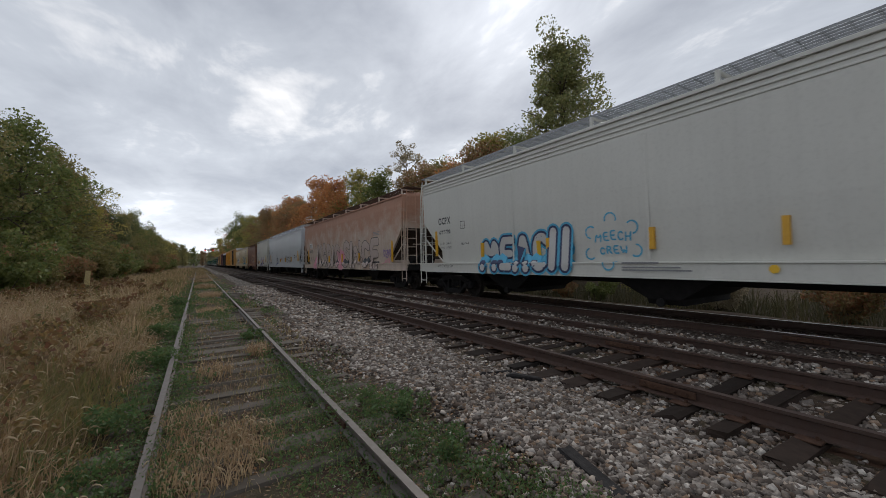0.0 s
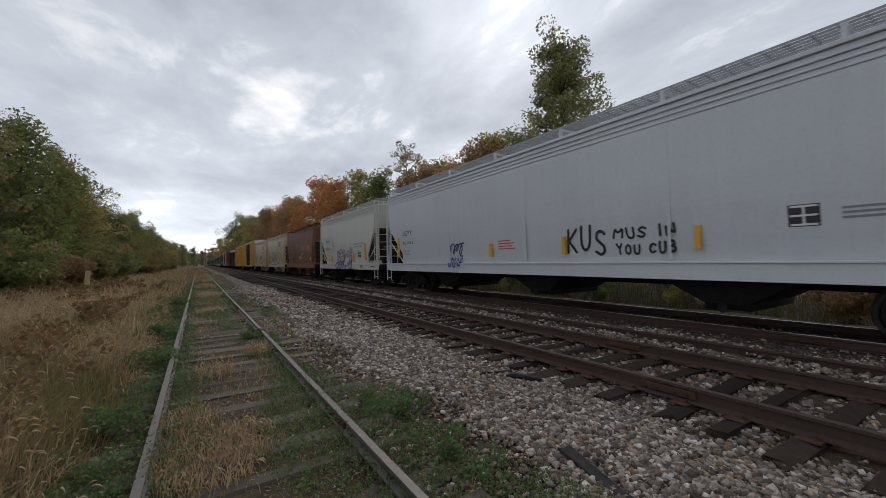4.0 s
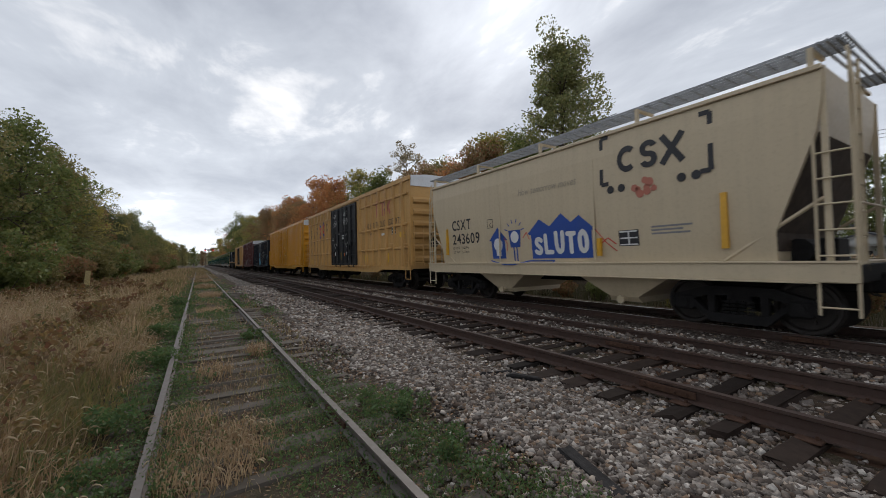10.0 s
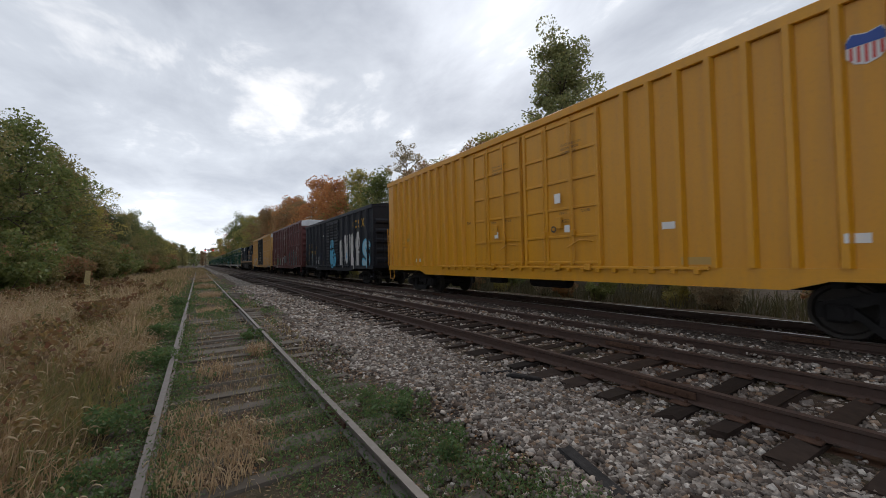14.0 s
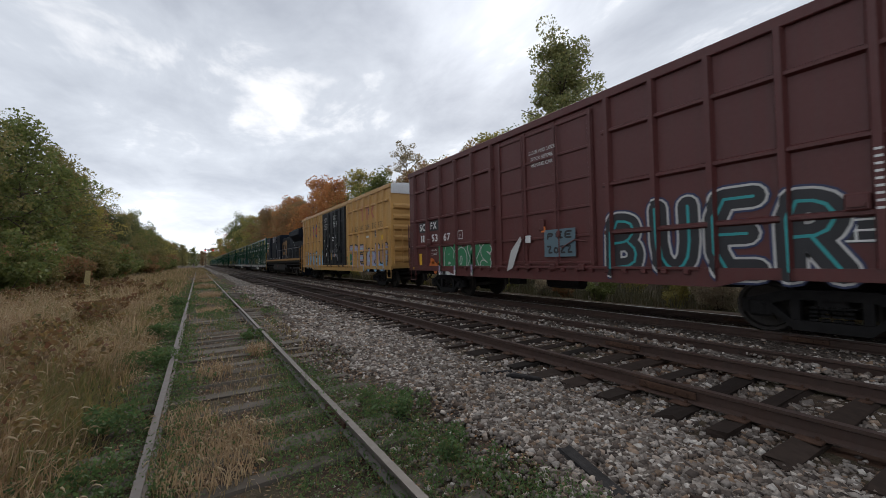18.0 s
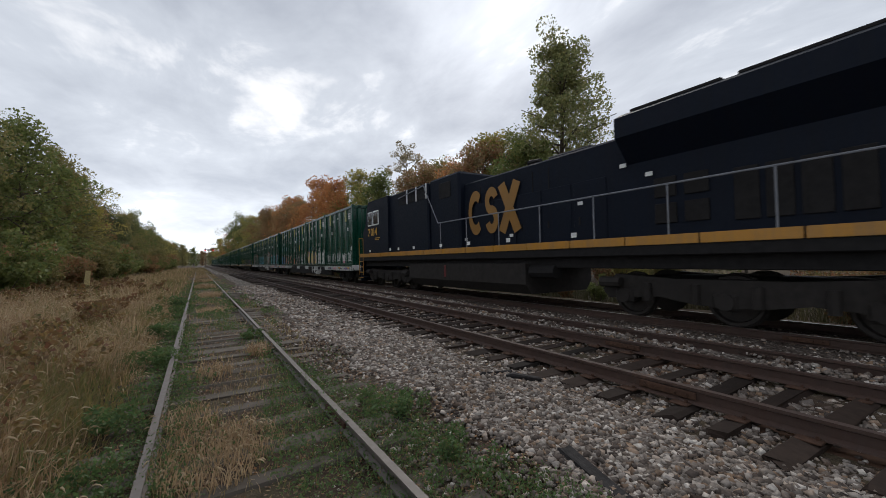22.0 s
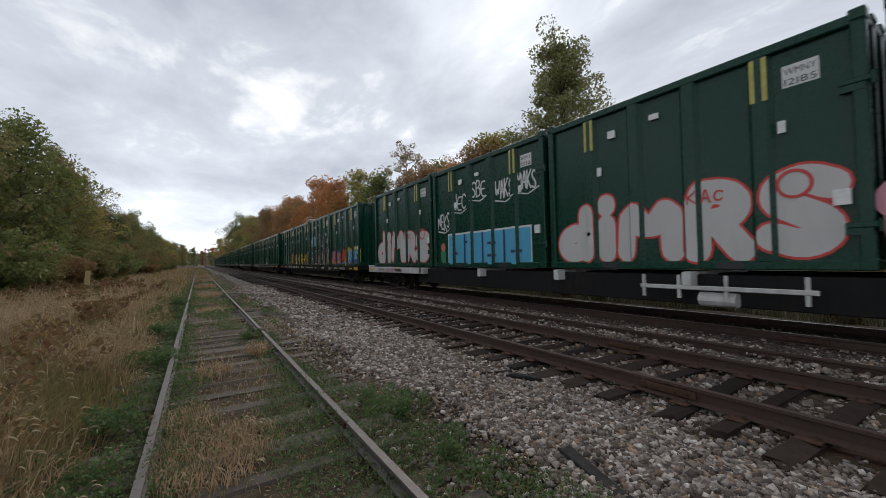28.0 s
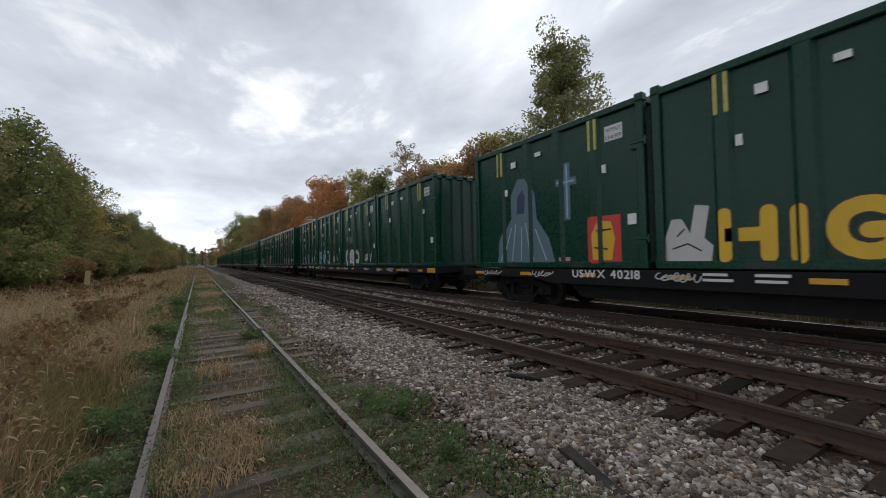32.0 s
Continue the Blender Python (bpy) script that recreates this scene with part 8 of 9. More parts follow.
def mark_boxcars():
    for key, nums, seed in (("box1", ("63", "05", "04"), 0), ("box2", ("63", "29", "80"), 5)):
        s = side_of(key, "box")
        d = 0.15 if key == "box2" else 0.0
        s.stencil("TB", 0.22 + d, 3.64, 0.28, "black", 0.40, 0.004)
        s.stencil("OX", 1.0 + d, 3.62, 0.30, "black", 0.45, 0.004)
        s.stencil(nums[0], 0.20 + d, 3.22, 0.28, "black", 0.40, 0.004)
        s.stencil(nums[1], 1.02 + d, 3.22, 0.30, "black", 0.45, 0.004)
        s.stencil(nums[2], 1.85 + d, 3.22, 0.30, "black", 0.45, 0.004)
        s.stencil("next", 2.70 + d, 3.86, 0.24, "black", 0.50, 0.004, 0.2)
        s.stencil("load", 2.70 + d, 3.53, 0.24, "black", 0.50, 0.004, 0.2)
        s.stencil("any", 5.25 + d, 3.95, 0.26, "black", 0.50, 0.004, 0.2)
        s.stencil("road", 5.25 + d, 3.58, 0.26, "black", 0.58, 0.004, 0.2)
        x_logo(s, 3.66 + d, 4.95 + d, 3.13, 4.28)
        s.stencil("LD LMT", 1.1, 2.85, 0.10, "black", 0.48)
        s.stencil("LT WT", 1.12, 2.68, 0.10, "black", 0.40)
        s.panel(1.1, 1.6, 2.42, 2.6, "yellow", 1, "hazard_label", "yellow notice label")
        s.stencil("205300", 1.95, 2.86, 0.10, "black", 0.50)
        s.stencil("80700", 2.0, 2.70, 0.10, "black", 0.42)
        s.strokes([[(3.0, 2.6), (3.25, 2.6), (3.25, 2.85), (3.0, 2.85), (3.0, 2.6)]], 0.02, "black")
        s.panel(1.05, 1.25, 1.25, 1.7, "yellow", 1, "reflector")
        s.panel(6.1, 6.2, 1.3, 1.75, "yellow", 1, "reflector")
        s.panel(13.3, 13.5, 1.3, 1.7, "yellow", 1, "reflector")
        s.panel(16.1, 16.25, 1.3, 1.75, "yellow", 1, "reflector")
        u = 13.12
        s.stencil("RAILCAR POOLING EXPERTS", u, 3.10, 0.30, "black", 4.5, 0.0)
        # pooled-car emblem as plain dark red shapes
        a, b = u + 1.45, 3.62
        s.panel(a, a + 0.62, b + 0.62, b + 0.80, "salmon", 1, "emblem")
        s.panel(a + 0.16, a + 0.32, b, b + 0.62, "salmon", 1, "emblem")
        s.panel(a + 0.70, a + 1.25, b + 0.62, b + 0.80, "salmon", 1, "emblem")
        s.panel(a + 0.90, a + 1.06, b, b + 0.62, "salmon", 1, "emblem")
        s.strokes([[(a + 1.35, b + .75), (a + 1.9, b + .05)], [(a + 1.95, b + .78), (a + 1.35, b)]], 0.17, "salmon", 1)
        s.strokes([[(a + 1.35, b + .70), (a + 1.58, b + .40), (a + 1.35, b + .08)]], 0.06, "navy", 3)
        s.info(16.6, 2.62, 0.46, 0.34)
        s.panel(15.4, 15.75, 2.65, 2.76, "white", 1, "sticker")
        s.panel(17.45, 17.95, 2.45, 2.68, "yellow", 1, "hazard_label", "yellow notice label")
        s.bars(17.3, 2.85, 0.7, 2, "ochre", 0.03, 0.06)
        s.bars(13.9, 2.75, 0.6, 1, "black", 0.10)
        s.bars(13.6, 0.98, 2.2, 1, "ochre", 0.05)
        dr = side_of(key, "flat")
        d0 = 7.0
        for a in (d0 + 0.45, d0 + 2.65):
            for n, row in enumerate(("CLOSE AND LOCK", "DOORS BEFORE", "MOVING CAR", "", "CIERRE Y PONGA", "EL SEGURO EN LAS", "PUERTAS ANTES DE", "MOVER EL CARRO")):
                if row:
                    dr.stencil(row, a + 0.02 * (len(row) < 13), 4.42 - 0.105 * n, 0.07, "white", 0.052 * len(row), 0.01)
            dr.stencil("ASD", a + 0.42, 2.26, 0.10, "white", 0.26, 0.01)
            dr.strokes([[(a + .28, 2.5), (a + .40, 2.40)], [(a + .34, 2.54), (a + .46, 2.44)], [(a + .78, 2.52), (a + .66, 2.42)], [(a + .72, 2.56), (a + .6, 2.46)]], 0.02, "white")
        dr.bars(d0 + 2.3, 3.0, 0.5, 3, "white", 0.04, 0.10)
        dr.stencil("70K", d0 + 1.6, 3.1, 0.11, "white", 0.26, 0.01)
        dr.arc(d0 + 3.15, 3.05, 0.05, 0.085, 0, 360, "white", 1)
        dr.bars(d0 + 0.3, 2.9, 0.3, 2, "white", 0.04, 0.09)
        for a in (d0 + 0.55, d0 + 2.75):
            dr.panel(a, a + .14, 1.72, 1.92, "orange", 1, "sticker")
            dr.panel(a + .3, a + .5, 1.78, 2.0, "white", 1, "sticker")
            dr.panel(a + .75, a + .8, 1.45, 1.7, "white", 1, "sticker")
        dr.panel(d0 + 2.1, d0 + 2.18, 1.5, 2.0, "yellow", 1, "reflector")
    s = side_of("box2", "box")
    s.cloud(1.2, 6.6, 0.95, 1.2, "green", 15, 9, 0.14)
    s.bubble("OMEN", 1.2, 6.75, 0.86, 2.25, 0.34, "azure", "black", 0.075, 61, 0.7, low="lilac", core=("pale", 0.10), gap=0.06, layer=2)
    s.cloud(12.4, 13.3, 0.95, 1.7, "green", 12, 3, 0.2)
    s.bubble("TERU", 12.6, 18.2, 0.86, 2.25, 0.34, "lilac", "black", 0.075, 63, 0.7, low="azure", core=("pale", 0.08), gap=0.06, layer=2)
    dr = side_of("box2", "flat")
    dr.hand("WE OUTSIDE", 8.75, 10.55, 1.98, 2.22, 0.035, "grey", 2, 65, 0.8)
    dr.hand("NO SHOES ON", 8.75, 10.55, 1.70, 1.90, 0.035, "grey", 2, 66, 0.8)
    # bright yellow car
    s = side_of("up", "box")
    c, b, k = 16.09, 4.22, 0.68
    s.blob([(c + x * k, b + z * k) for x, z in ((-.22, .34), (0, .28), (.22, .34), (.32, .16), (.30, -.14), (.18, -.30), (0, -.36), (-.18, -.30), (-.30, -.14), (-.32, .16))], "white", 1, "shield_emblem", "red, white and blue shield")
    s.blob([(c + x * k, b + z * k) for x, z in ((-.21, .32), (0, .26), (.21, .32), (.31, .16), (.31, .06), (-.31, .06), (-.31, .16))], "blue", 2, "shield_band")
    for n in range(5):
        s.panel(c + (-.25 + n * 0.11) * k, c + (-.20 + n * 0.11) * k, b - (.22, .28, .32, .28, .22)[n] * k, b + .05 * k, "red", 2, "shield_stripe")
    for a in (7.6, 10.3):
        dr = side_of("up", "flat")
        dr.panel(a + .55, a + .72, 2.0, 2.18, "white", 1, "sticker")
        dr.stencil("ASD", a + .45, 2.24, 0.09, "black", 0.26)
        dr.stencil("OPEN", a + .4, 2.46, 0.06, "black", 0.22)
        dr.stencil("CLOSE", a + 1.05, 2.46, 0.06, "black", 0.26)
        for n, row in enumerate(("CLOSE AND LOCK", "DOORS BEFORE", "MOVING CAR")):
            dr.stencil(row, a + .5, 4.15 - 0.1 * n, 0.06, "black", 0.045 * len(row))
    dr.panel(10.55, 10.75, 2.75, 3.0, "white", 1, "sticker")
    dr.arc(10.5, 2.1, 0.05, 0.085, 0, 360, "black", 1)
    s.stencil("70K", 6.55, 2.55, 0.1, "black", 0.24)
    for u, v, w in ((13.2, 1.9, 0.25), (10.0, 2.7, 0.15), (15.8, 1.5, 0.25), (13.6, 1.2, 0.5), (17.0, 1.2, 0.4), (2.0, 2.2, 0.3), (3.0, 1.3, 0.25)):
        s.panel(u, u + w, v, v + 0.14, "white" if w < 0.3 else "ochre", 1, "sticker")
    s.bars(10.4, 4.2, 0.8, 3, "ochre", 0.05, 0.1)
    # black car
    s = side_of("black", "box")
    for txt, u, v in (("CS", 1.14, 2.55), ("XT", 2.02, 2.59), ("12", 1.20, 1.99), ("99", 2.0, 2.01), ("50", 2.84, 2.0)):
        s.stencil(txt, u, v, 0.28, "gold", 0.50, 0.02)
    for u, a, b in ((1.2, "LD LMT", "LT WT"), (2.05, "159400", "60600")):
        s.stencil(a, u, 1.62, 0.08, "gold", 0.36)
        s.stencil(b, u, 1.47, 0.08, "gold", 0.36)
    s.panel(0.32, 0.75, 1.16, 1.39, "yellow", 1, "reflector")
    s.panel(2.42, 2.84, 1.02, 1.13, "yellow", 1, "reflector")
    s.panel(4.8, 5.3, 1.02, 1.13, "yellow", 1, "reflector")
    s.panel(9.8, 10.3, 1.02, 1.13, "yellow", 1, "reflector")
    s.strokes([[(3.79, 2.3), (4.04, 2.3), (4.04, 2.56), (3.79, 2.56), (3.79, 2.3)]], 0.02, "gold")
    s.stencil("B", 3.88, 2.34, 0.1, "gold")
    s.strokes([[(2.3, 0.95), (2.38, 1.9), (2.2, 1.95)], [(2.55, 2.15), (2.65, 1.3), (2.9, 0.95)], [(2.2, 1.6), (2.5, 2.15)]], 0.035, "pale", 2, "graffiti_line")
    s.strokes([[(3.5, 1.45), (3.78, 1.62), (3.86, 2.0), (4.02, 1.66), (4.45, 1.78), (4.3, 1.4), (4.6, 1.15), (4.12, 1.1), (3.95, 0.9), (3.85, 1.12), (3.5, 1.0), (3.62, 1.25), (3.5, 1.45)]], 0.03, "white", 2, "graffiti_line")
    s.hand("HIWAY", 3.62, 4.36, 1.22, 1.58, 0.04, "white", 2, 71, 0.8)
    s.panel(4.51, 5.2, 1.65, 2.08, "navy", 1, "painted_panel")
    s.blob([(5.5, 3.22), (5.95, 3.27), (5.93, 3.36), (5.52, 3.33)], "white", 1)
    s.bars(5.7, 3.1, 0.45, 2, "white", 0.05, 0.12)
    s.stencil("50-K", 5.95, 1.32, 0.1, "gold", 0.3)
    dr = side_of("black", "flat")
    dr.cloud(7.7, 8.9, 1.1, 2.1, "sky", 72, 5, 0.28)
    dr.hand("JHP", 7.75, 8.7, 2.3, 2.9, 0.12, "sky", 2, 73, 1.5)
    s.bubble("HWRP", 9.5, 13.6, 0.95, 3.0, 0.36, "silver", "black", 0.06, 75, 0.6, gap=0.05)
    s.cloud(10.9, 11.2, 1.5, 2.0, "sky", 76, 2, 0.18, layer=4)
    s.bubble("S", 13.6, 14.8, 0.95, 2.7, 0.34, "pale", "sky", 0.08, 77, 0.5)
    s.stencil("C S X", 12.4, 3.35, 0.45, "gold", 1.6, 0.03)
    # maroon car
    s = side_of("red", "box")
    s.panel(0.96, 1.60, 2.50, 2.90, "black", 0, "patch")
    s.panel(1.82, 2.52, 2.52, 2.92, "black", 0, "patch")
    for txt, u, v in (("SC", 1.02, 2.58), ("FX", 1.90, 2.60), ("11", 1.11, 2.12), ("53", 1.96, 2.11), ("67", 2.85, 2.10)):
        s.stencil(txt, u, v, 0.27, "white", 0.27 if txt == "11" else 0.46, 0.03, layer=1)
    s.strokes([[(3.81, 2.11), (4.09, 2.11), (4.09, 2.39), (3.81, 2.39), (3.81, 2.11)]], 0.025, "white")
    s.stencil("F", 3.91, 2.16, 0.11, "white")
    for u, a, b in ((1.95, "LD LMT", "LT WT"), (2.85, "213200", "72800")):
        s.stencil(a, u, 1.72, 0.09, "white", 0.40)
        s.stencil(b, u, 1.56, 0.09, "white", 0.40)
    s.panel(0.94, 1.14, 1.18, 1.64, "yellow", 1, "reflector")
    s.panel(0.3, 0.66, 1.0, 1.1, "yellow", 2, "reflector")
    s.cloud(1.85, 2.5, 0.95, 1.35, "orange", 80, 4, 0.14)
    s.cloud(2.6, 5.4, 1.0, 1.75, "green", 79, 12, 0.24)
    s.bubble("BOXS", 2.9, 5.8, 0.92, 1.9, 0.26, "green", "silver", 0.035, 81, 1.2, gap=0.05, layer=2)
    s.cloud(2.5, 5.6, 0.9, 0.95, "lilac", 82, 14, 0.15, layer=5)
    s.cloud(2.5, 5.6, 0.88, 0.90, "white", 83, 12, 0.10, layer=6)
    s.bubble("BUER", 9.75, 13.75, 0.95, 2.50, 0.36, "black", "silver", 0.04, 83, 0.35, halo="navy", core=("teal", 0.05), gap=0.10)
    s.bars(13.95, 2.75, 0.3, 9, "white", 0.035, 0.10)
    s.arc(14.45, 1.75, 0.20, 0.26, 0, 360, "grey", 1)
    s.info(13.5, 1.5, 0.45, 0.36)
    dr = side_of("red", "flat")
    dr.stencil("CLOSE AND LOCK", 7.5, 4.2, 0.10, "white", 0.95)
    dr.stencil("DOOR BEFORE", 7.6, 4.02, 0.10, "white", 0.75)
    dr.stencil("MOVING CAR", 7.6, 3.84, 0.10, "white", 0.75)
    dr.panel(7.3, 7.5, 1.8, 2.0, "white", 1, "sticker")
    dr.panel(7.9, 8.05, 2.05, 2.2, "orange", 1, "sticker")
    dr.blob([(6.5, 1.0), (6.75, 1.1), (7.15, 1.9), (7.1, 2.0), (6.7, 1.6)], "silver", 2)
    dr.panel(8.0, 9.0, 1.4, 2.1, "slate", 1)
    dr.hand("PEE", 8.1, 8.9, 1.85, 2.05, 0.05, "black", 2, 85, 0.8)
    dr.hand("ZOZZ", 8.1, 8.9, 1.48, 1.68, 0.05, "black", 2, 86, 0.8)


def mark_loco():
    t, L = CARS["loco"]
    hood = Side(t, L, "hood")
    hood.rail_emblem(10.45, 13.05, 2.22, 3.76, "oldgold")
    cab = Side(t, L, "cab")
    cab.stencil("7014", 1.75, 2.72, 0.40, "gold", 1.25, 0.02)
    cab.bars(2.7, 2.55, 0.7, 2, "gold", 0.04, 0.08)
    for u in (2.0, 4.6, 5.5, 7.0, 9.2, 11.0, 13.0, 15.4):
        Shape().box(-1.545, -1.53, L - u - .08, L - u + .08, 1.86, 1.98, 0.003).obj("sticker", M_WHITE, t)
    for u, v in ((7.4, 2.6), (10.2, 2.05), (12.6, 2.05), (15.2, 2.7), (16.4, 3.4), (17.0, 3.1)):
        hood.panel(u, u + .16, v, v + .09, "white", 1, "sticker")


def mark_containers():
    def c(i, k):
        return Side(CARS["box", FLATS[i], k], CL, "container", POSTS, 1.10)

    def plate(s, a, b=None):
        s.panel(5.0, 5.46, 4.08, 4.44, "white", 1, "number_plate_panel", "white panel with the container's number")
        s.stencil(a, 5.03, 4.28, 0.11, "black", 0.40, layer=2)
        s.stencil(b or "13850", 5.03, 4.11, 0.11, "black", 0.40, layer=2)

    for i in range(4):
        for k in range(4):
            s = c(i, k)
            plate(s, "WMNY", ("13850", "12185", "11558", "13499")[k])
    s = c(0, 0)
    for n, u in enumerate((0.25, 1.35, 2.45, 3.6, 4.7)):
        s.hand(("RELAX", "OTU22", "RELAX", "WANDIN", "RELAX")[n], u, u + 0.75, 1.45, 1.92, 0.045, "white", 2, 90 + n, 1.8, gap=0.0)
        s.strokes([[(u + 0.05, 1.40), (u + 0.8, 1.46)], [(u + 0.6, 1.9), (u + 0.75, 2.05), (u + 0.9, 1.8)]], 0.03, "white", 2, "graffiti_line")
    s.panel(3.85, 4.25, 1.28, 1.42, "pink", 1, "sticker")
    s = c(0, 1)
    s.bubble("WUNERS", 0.2, 3.1, 1.22, 2.2, 0.16, "sand", "ochre", 0.05, 101, 1.0, halo="purple", gap=0.05)
    s.bubble("SEWER", 3.2, 5.5, 1.24, 2.1, 0.16, "white", "black", 0.035, 102, 0.9, halo="silver", gap=0.05)
    s.hand("BIGASS", 3.2, 4.7, 2.22, 2.50, 0.05, "white", 2, 103, 0.8)
    s.hand("WIGA", 3.2, 4.2, 2.64, 2.90, 0.045, "white", 2, 104, 0.8)
    s.hand("LEN", 2.3, 2.8, 2.4, 2.8, 0.04, "white", 2, 105, 1.2)
    s.scrawl(1.0, 1.7, 2.45, 2.65, "sky", 106, 0.03, 5)
    s = c(0, 2)
    s.graffiti("MAC", 1.6, 3.4, 1.2, 2.1, "black", "white", 107, 1.1, fat=0.05)
    s.graffiti("RBS", 3.4, 5.2, 1.2, 2.1, "black", "white", 108, 1.1, fat=0.05)
    s.panel(0.5, 1.7, 1.25, 1.75, "salmon", 1)
    s.stencil("SEEK", 2.9, 2.5, 0.5, "yellow", 0.9, 0.03, 0.1, layer=2)
    s.scrawl(4.1, 4.7, 2.3, 2.95, "white", 109, 0.05, 3)
    s.scrawl(0.8, 1.8, 2.3, 3.0, "white", 110, 0.05, 4)
    for u in (0.6, 1.4, 2.2, 3.2):
        for v in (3.3, 3.45, 3.6, 3.75):
            s.strokes([[(u, v), (u + .38, v + .05)]], 0.05, "pale", 1, "graffiti_line")
    s = c(0, 3)
    s.graffiti("OO", 0.25, 1.8, 1.2, 2.0, "blue", "sky", 111, 1, fat=0.06)
    s.graffiti("KAK", 1.9, 4.0, 1.2, 2.2, "red", "white", 112, 1, fat=0.04)
    s.graffiti("RS", 4.0, 5.6, 1.2, 2.1, "salmon", "green", 113, 1, fat=0.05)
    for u, n in ((0.4, 1), (1.6, 2), (2.8, 3), (4.2, 4)):
        s.scrawl(u, u + 0.5, 2.6, 3.1, "pale", 114 + n, 0.05, 3)
    s = c(1, 0)
    s.bubble("ONCE", 0.2, 3.0, 1.2, 2.25, 0.24, "teal", "black", 0.05, 121, 0.6, back="pink", halo="sky", core=("pale", 0.07))
    s.bubble("FAU", 3.1, 5.6, 1.2, 2.3, 0.28, "sky", "navy", 0.06, 122, 0.6, back="pink", low="teal", core=("pale", 0.07))
    for u, v in ((2.4, 2.5), (2.7, 2.55), (3.3, 2.65), (3.8, 2.7)):
        s.arc(u, v, 0, 0.07, 0, 360, "pale", 1)
    s.scrawl(0.3, 0.7, 2.3, 2.5, "orange", 123, 0.06, 3)
    for i, k, sd in ((1, 1, 131), (1, 3, 137)):
        s = c(i, k)
        s.bubble("diMRS", 0.2, 5.75, 1.26, 2.85, 0.46, "silver", "red", 0.045, sd, 0.35, gap=0.0)
        s.arc(5.1, 2.5, 0.19, 0.24, 0, 360, "red", 6)
        s.hand("KAC", 3.5, 4.1, 2.35, 2.6, 0.03, "red", 6, sd + 1, 0.8)
    s = c(1, 2)
    s.panel(0.95, 5.4, 1.2, 2.35, "white", 1, "graffiti_halo")
    s.panel(0.99, 5.36, 1.2, 2.29, "sky", 2, "graffiti_fill", "bright blue block graffiti")
    s.strokes([[(2.05, 1.2), (2.05, 2.3)], [(3.1, 1.2), (3.1, 2.3)], [(4.2, 1.2), (4.2, 2.3)], [(1.35, 1.6), (1.6, 1.6)], [(2.1, 2.0), (2.35, 2.0)], [(3.4, 1.9), (3.8, 1.9)], [(3.4, 1.5), (3.8, 1.5)], [(4.5, 1.6), (5.0, 1.6)]], 0.09, "navy", 4, "graffiti_line")
    s.blob([(0.45, 1.25), (0.75, 1.25), (0.8, 1.7), (0.4, 1.7)], "green", 2)
    s.arc(0.6, 1.85, 0, 0.17, 0, 360, "salmon", 3)
    for n, (u, v) in enumerate(((0.25, 2.55), (1.35, 3.2), (2.5, 3.5), (3.8, 3.3), (4.8, 3.4))):
        s.hand(("NEKS", "JEC", "SBE", "WAKS", "MAKS")[n], u, u + 0.85, v, v + 0.6, 0.055, "white", 2, 140 + n, 1.6, gap=-0.05)
        s.strokes([[(u, v - 0.05), (u + 0.5, v - 0.14), (u + 0.95, v + 0.02)]], 0.04, "white", 2, "graffiti_line")
    s = c(2, 0)
    s.bubble("JES", 0.2, 2.2, 1.2, 2.0, 0.20, "orange", "purple", 0.05, 151, 0.9, back="purple", low="pink")
    s.strokes([[(2.5, 1.3), (3.0, 2.3), (3.1, 1.3)], [(2.3, 1.9), (3.5, 1.5)], [(2.4, 1.4), (3.5, 2.0)]], 0.18, "red", 3, "graffiti_line")
    s.strokes([[(2.4, 1.25), (3.6, 1.35)], [(2.9, 2.4), (2.95, 2.75)]], 0.08, "sky", 4, "graffiti_line")
    s.bubble("ABR", 3.75, 5.75, 1.2, 2.15, 0.22, "sky", "navy", 0.06, 152, 0.7, back="yellow", low="blue", core=("pale", 0.06))
    s = c(2, 1)
    s.cloud(0.1, 5.7, 1.3, 2.1, "salmon", 160, 16, 0.26)
    s.bubble("BanDY", 0.25, 5.45, 1.22, 2.6, 0.32, "black", "white", 0.04, 161, 0.5, gap=0.05, layer=2)
    s.bubble("MORK", 0.25, 2.45, 2.65, 3.5, 0.20, "pale", "black", 0.03, 162, 0.7, gap=0.02)
    s.bubble("FOLER", 2.65, 4.95, 2.68, 3.6, 0.18, "black", "white", 0.035, 163, 0.8, gap=0.06)
    s.arc(5.2, 2.95, 0.14, 0.18, 0, 360, "white", 2, name="graffiti_line")
    s = c(2, 2)
    s.bubble("HIGH8", 1.15, 5.3, 1.22, 2.15, 0.24, "yellow", "black", 0.03, 171, 0.4, low="ochre", gap=0.08)
    s.blob([(0.15, 1.2), (1.0, 1.2), (1.05, 1.55), (0.9, 1.7), (1.0, 2.3), (0.75, 2.35), (0.65, 1.8), (0.5, 2.1), (0.3, 2.1), (0.12, 1.6)], "silver", 1, label="pale rounded graffiti shape")
    s.strokes([[(0.3, 1.5), (0.6, 1.6), (0.85, 1.45)], [(0.4, 1.75), (0.55, 1.9)]], 0.03, "black", 2, "graffiti_line")
    s = c(2, 3)
    s.blob([(1.0, 1.25), (3.4, 1.25), (3.2, 1.9), (2.75, 2.5), (2.7, 3.2), (2.4, 3.7), (2.0, 3.75), (1.7, 3.3), (1.7, 2.6), (1.25, 2.0)], "slate", 1, label="faded blue-grey cloaked shape")
    s.blob([(1.95, 2.7), (2.35, 2.7), (2.4, 3.2), (2.2, 3.4), (1.98, 3.2)], "navy", 2)
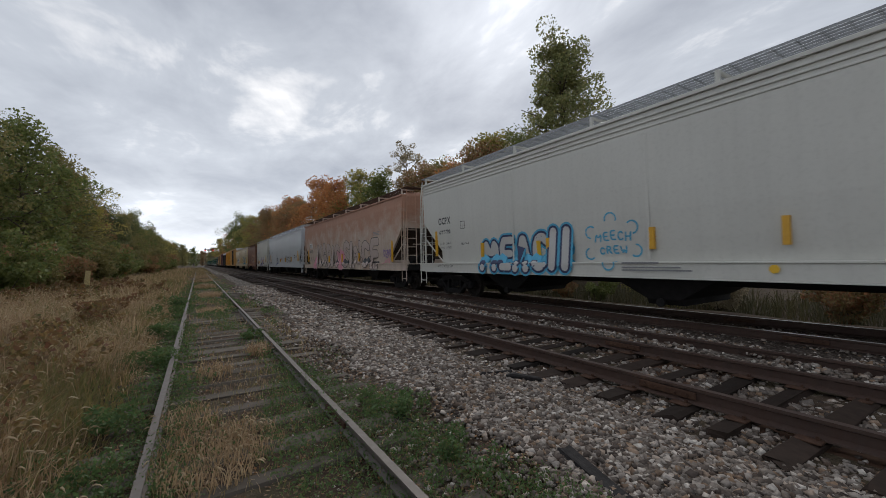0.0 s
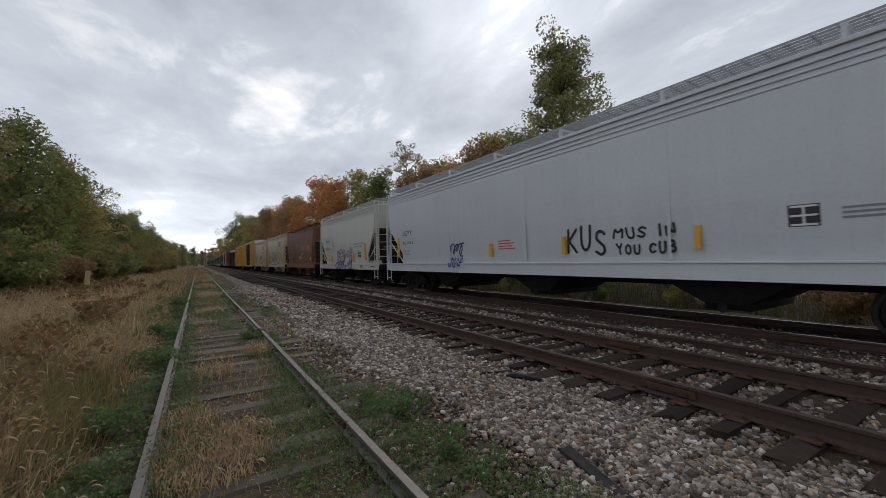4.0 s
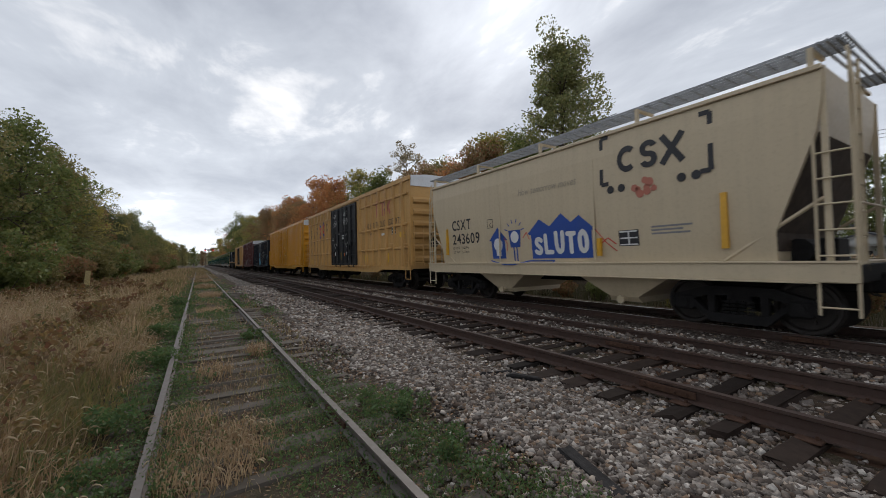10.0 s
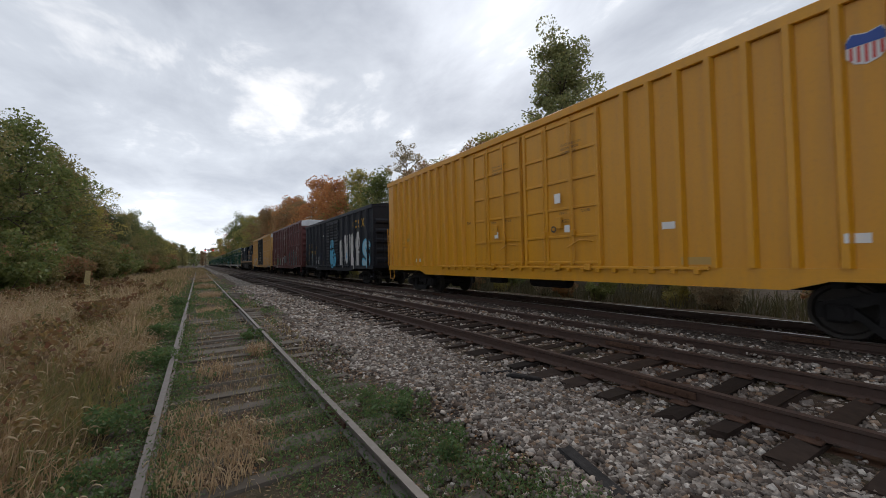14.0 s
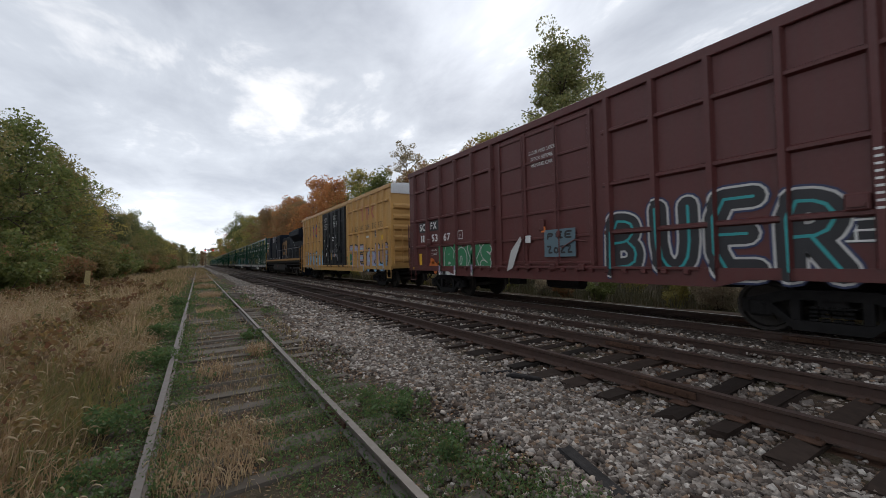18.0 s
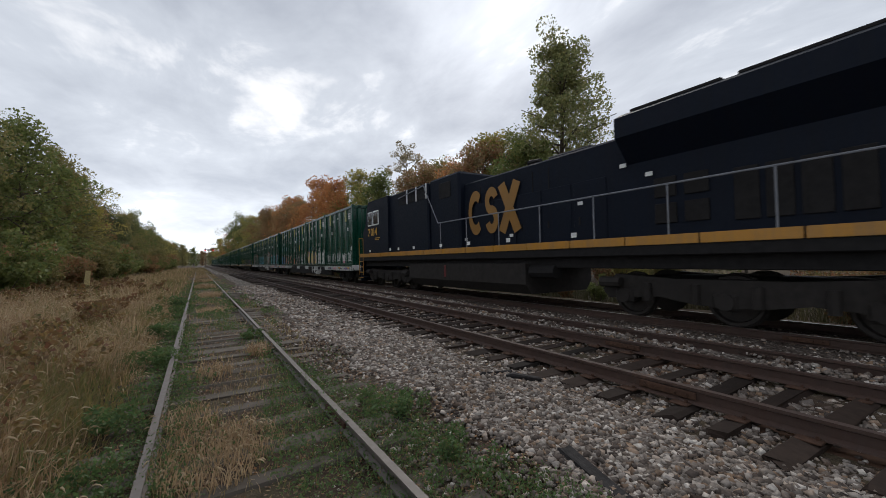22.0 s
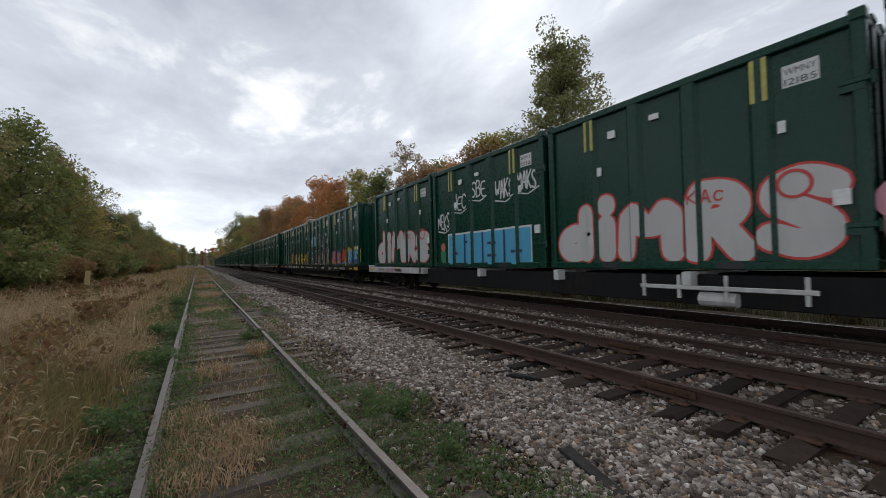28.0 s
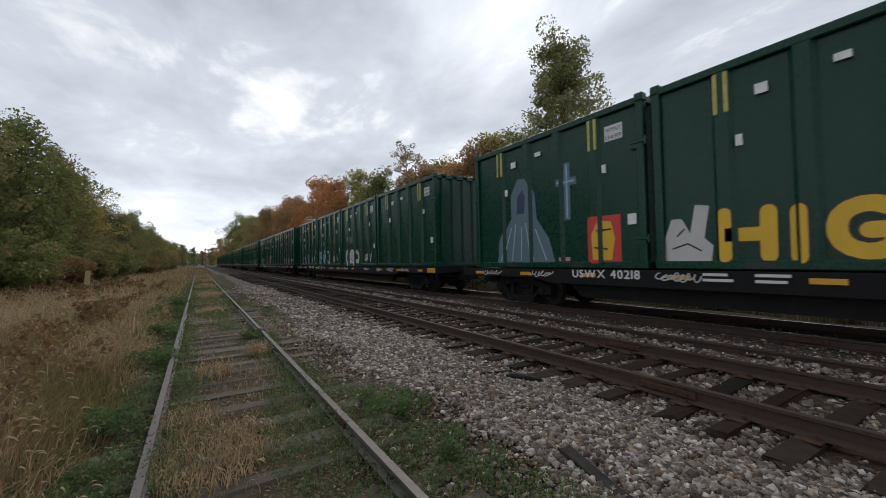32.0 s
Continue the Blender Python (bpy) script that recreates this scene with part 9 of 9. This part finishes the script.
    s.strokes([[(1.3, 1.3), (1.7, 2.3)], [(1.7, 1.3), (1.9, 2.4)], [(2.6, 1.3), (2.4, 2.4)], [(3.1, 1.3), (2.7, 2.2)], [(2.1, 1.3), (2.15, 2.3)]], 0.04, "pale", 3, "graffiti_line")
    s.strokes([[(3.85, 2.35), (3.85, 3.85)], [(3.55, 3.35), (4.15, 3.35)]], 0.20, "slate", 1)
    s.strokes([[(3.85, 2.4), (3.85, 3.8)], [(3.6, 3.35), (4.1, 3.35)]], 0.05, "pale", 2)
    s.panel(4.45, 5.35, 1.22, 2.35, "red", 1, "pasted_poster", "red and yellow pasted poster")
    s.blob([(4.65, 1.3), (5.1, 1.3), (5.2, 1.8), (5.1, 2.2), (4.8, 2.25), (4.62, 1.9)], "yellow", 2)
    s.strokes([[(4.7, 1.6), (5.0, 1.55)], [(4.75, 2.0), (5.1, 2.02)]], 0.04, "black", 3)
    s.bars(3.6, 1.28, 0.3, 1, "pink", 0.1)
    for i in range(3, 9):
        for k in range(4):
            if (i * 5 + k * 3) % 4 == 3:
                continue
            s = c(i, k)
            hue = (("silver", "white"), ("yellow", "green"), ("pale", "black"), ("salmon", "white"), ("lilac", "navy"))[(i + 2 * k) % 5]
            s.graffiti(("OSO", "BARO", "ZES", "NOX")[(i + k) % 4], 0.4 + 0.3 * (k % 2), 3.2 + 0.6 * (i % 3), 1.18, 2.0 + 0.15 * (k % 3), hue[0], hue[1], 200 + i * 7 + k, 1.2, fat=0.05)
            s.scrawl(4.0, 5.2, 1.3, 1.9, "white", 300 + i * 9 + k, 0.05, 5)
            s.scrawl(1.0, 2.0, 2.5, 3.0, "pale", 400 + i * 9 + k, 0.04, 5)
    # flatcar sills
    for i, s0 in enumerate(FLATS[:5]):
        s = Side(CARS["flat", s0], 25.5, "sill")
        if i >= 2:
            s.stencil("USWX 40218", 4.75, 0.89, 0.19, "white", 1.75, 0.02)
            s.bars(7.7, 0.99, 0.5, 2, "white", 0.05, 0.10)
            s.bars(8.5, 0.99, 0.5, 2, "white", 0.05, 0.10)
            for n, u in enumerate((1.2, 3.2, 6.8, 10.6, 12.4, 14.0, 17.5, 20.6, 22.2)):
                s.scrawl(u, u + 0.95, 0.86, 1.04, "silver", 500 + n + i * 20, 0.025, 7)
            s.info(19.4, 0.84, 0.5, 0.2)
        else:
            s.hand("KEAP", 2.4, 3.3, 0.84, 1.02, 0.035, "pink", 2, 640 + i, 0.6)
            for n, u in enumerate((20.4, 21.6, 22.9, 24.0, 1.5, 3.4)):
                s.scrawl(u, u + 0.8, 0.86, 1.03, ("navy", "pink", "black", "purple", "grey", "black")[n], 600 + n + i * 20, 0.035, 6)


mark_hoppers()
mark_boxcars()
mark_loco()
mark_containers()


# ---- how things move ----
def motions():
    for t, s in MOVERS:
        z = t.matrix_basis.translation.z
        walk(t, [(k, pose(MAIN_X, s - run(k), z)) for k in range(0, 33, 4)])
    # wheels roll: less than 75 degrees a row
    for w, dy, z, r in SPINNERS:
        n = int(run(32.0) / (radians(70) * r)) + 1
        walk(w, [(i * 32.0 / n, pose(0, dy, z, math.degrees(run(i * 32.0 / n) / r) % 360.0, 0, 0)) for i in range(n + 1)])


motions()
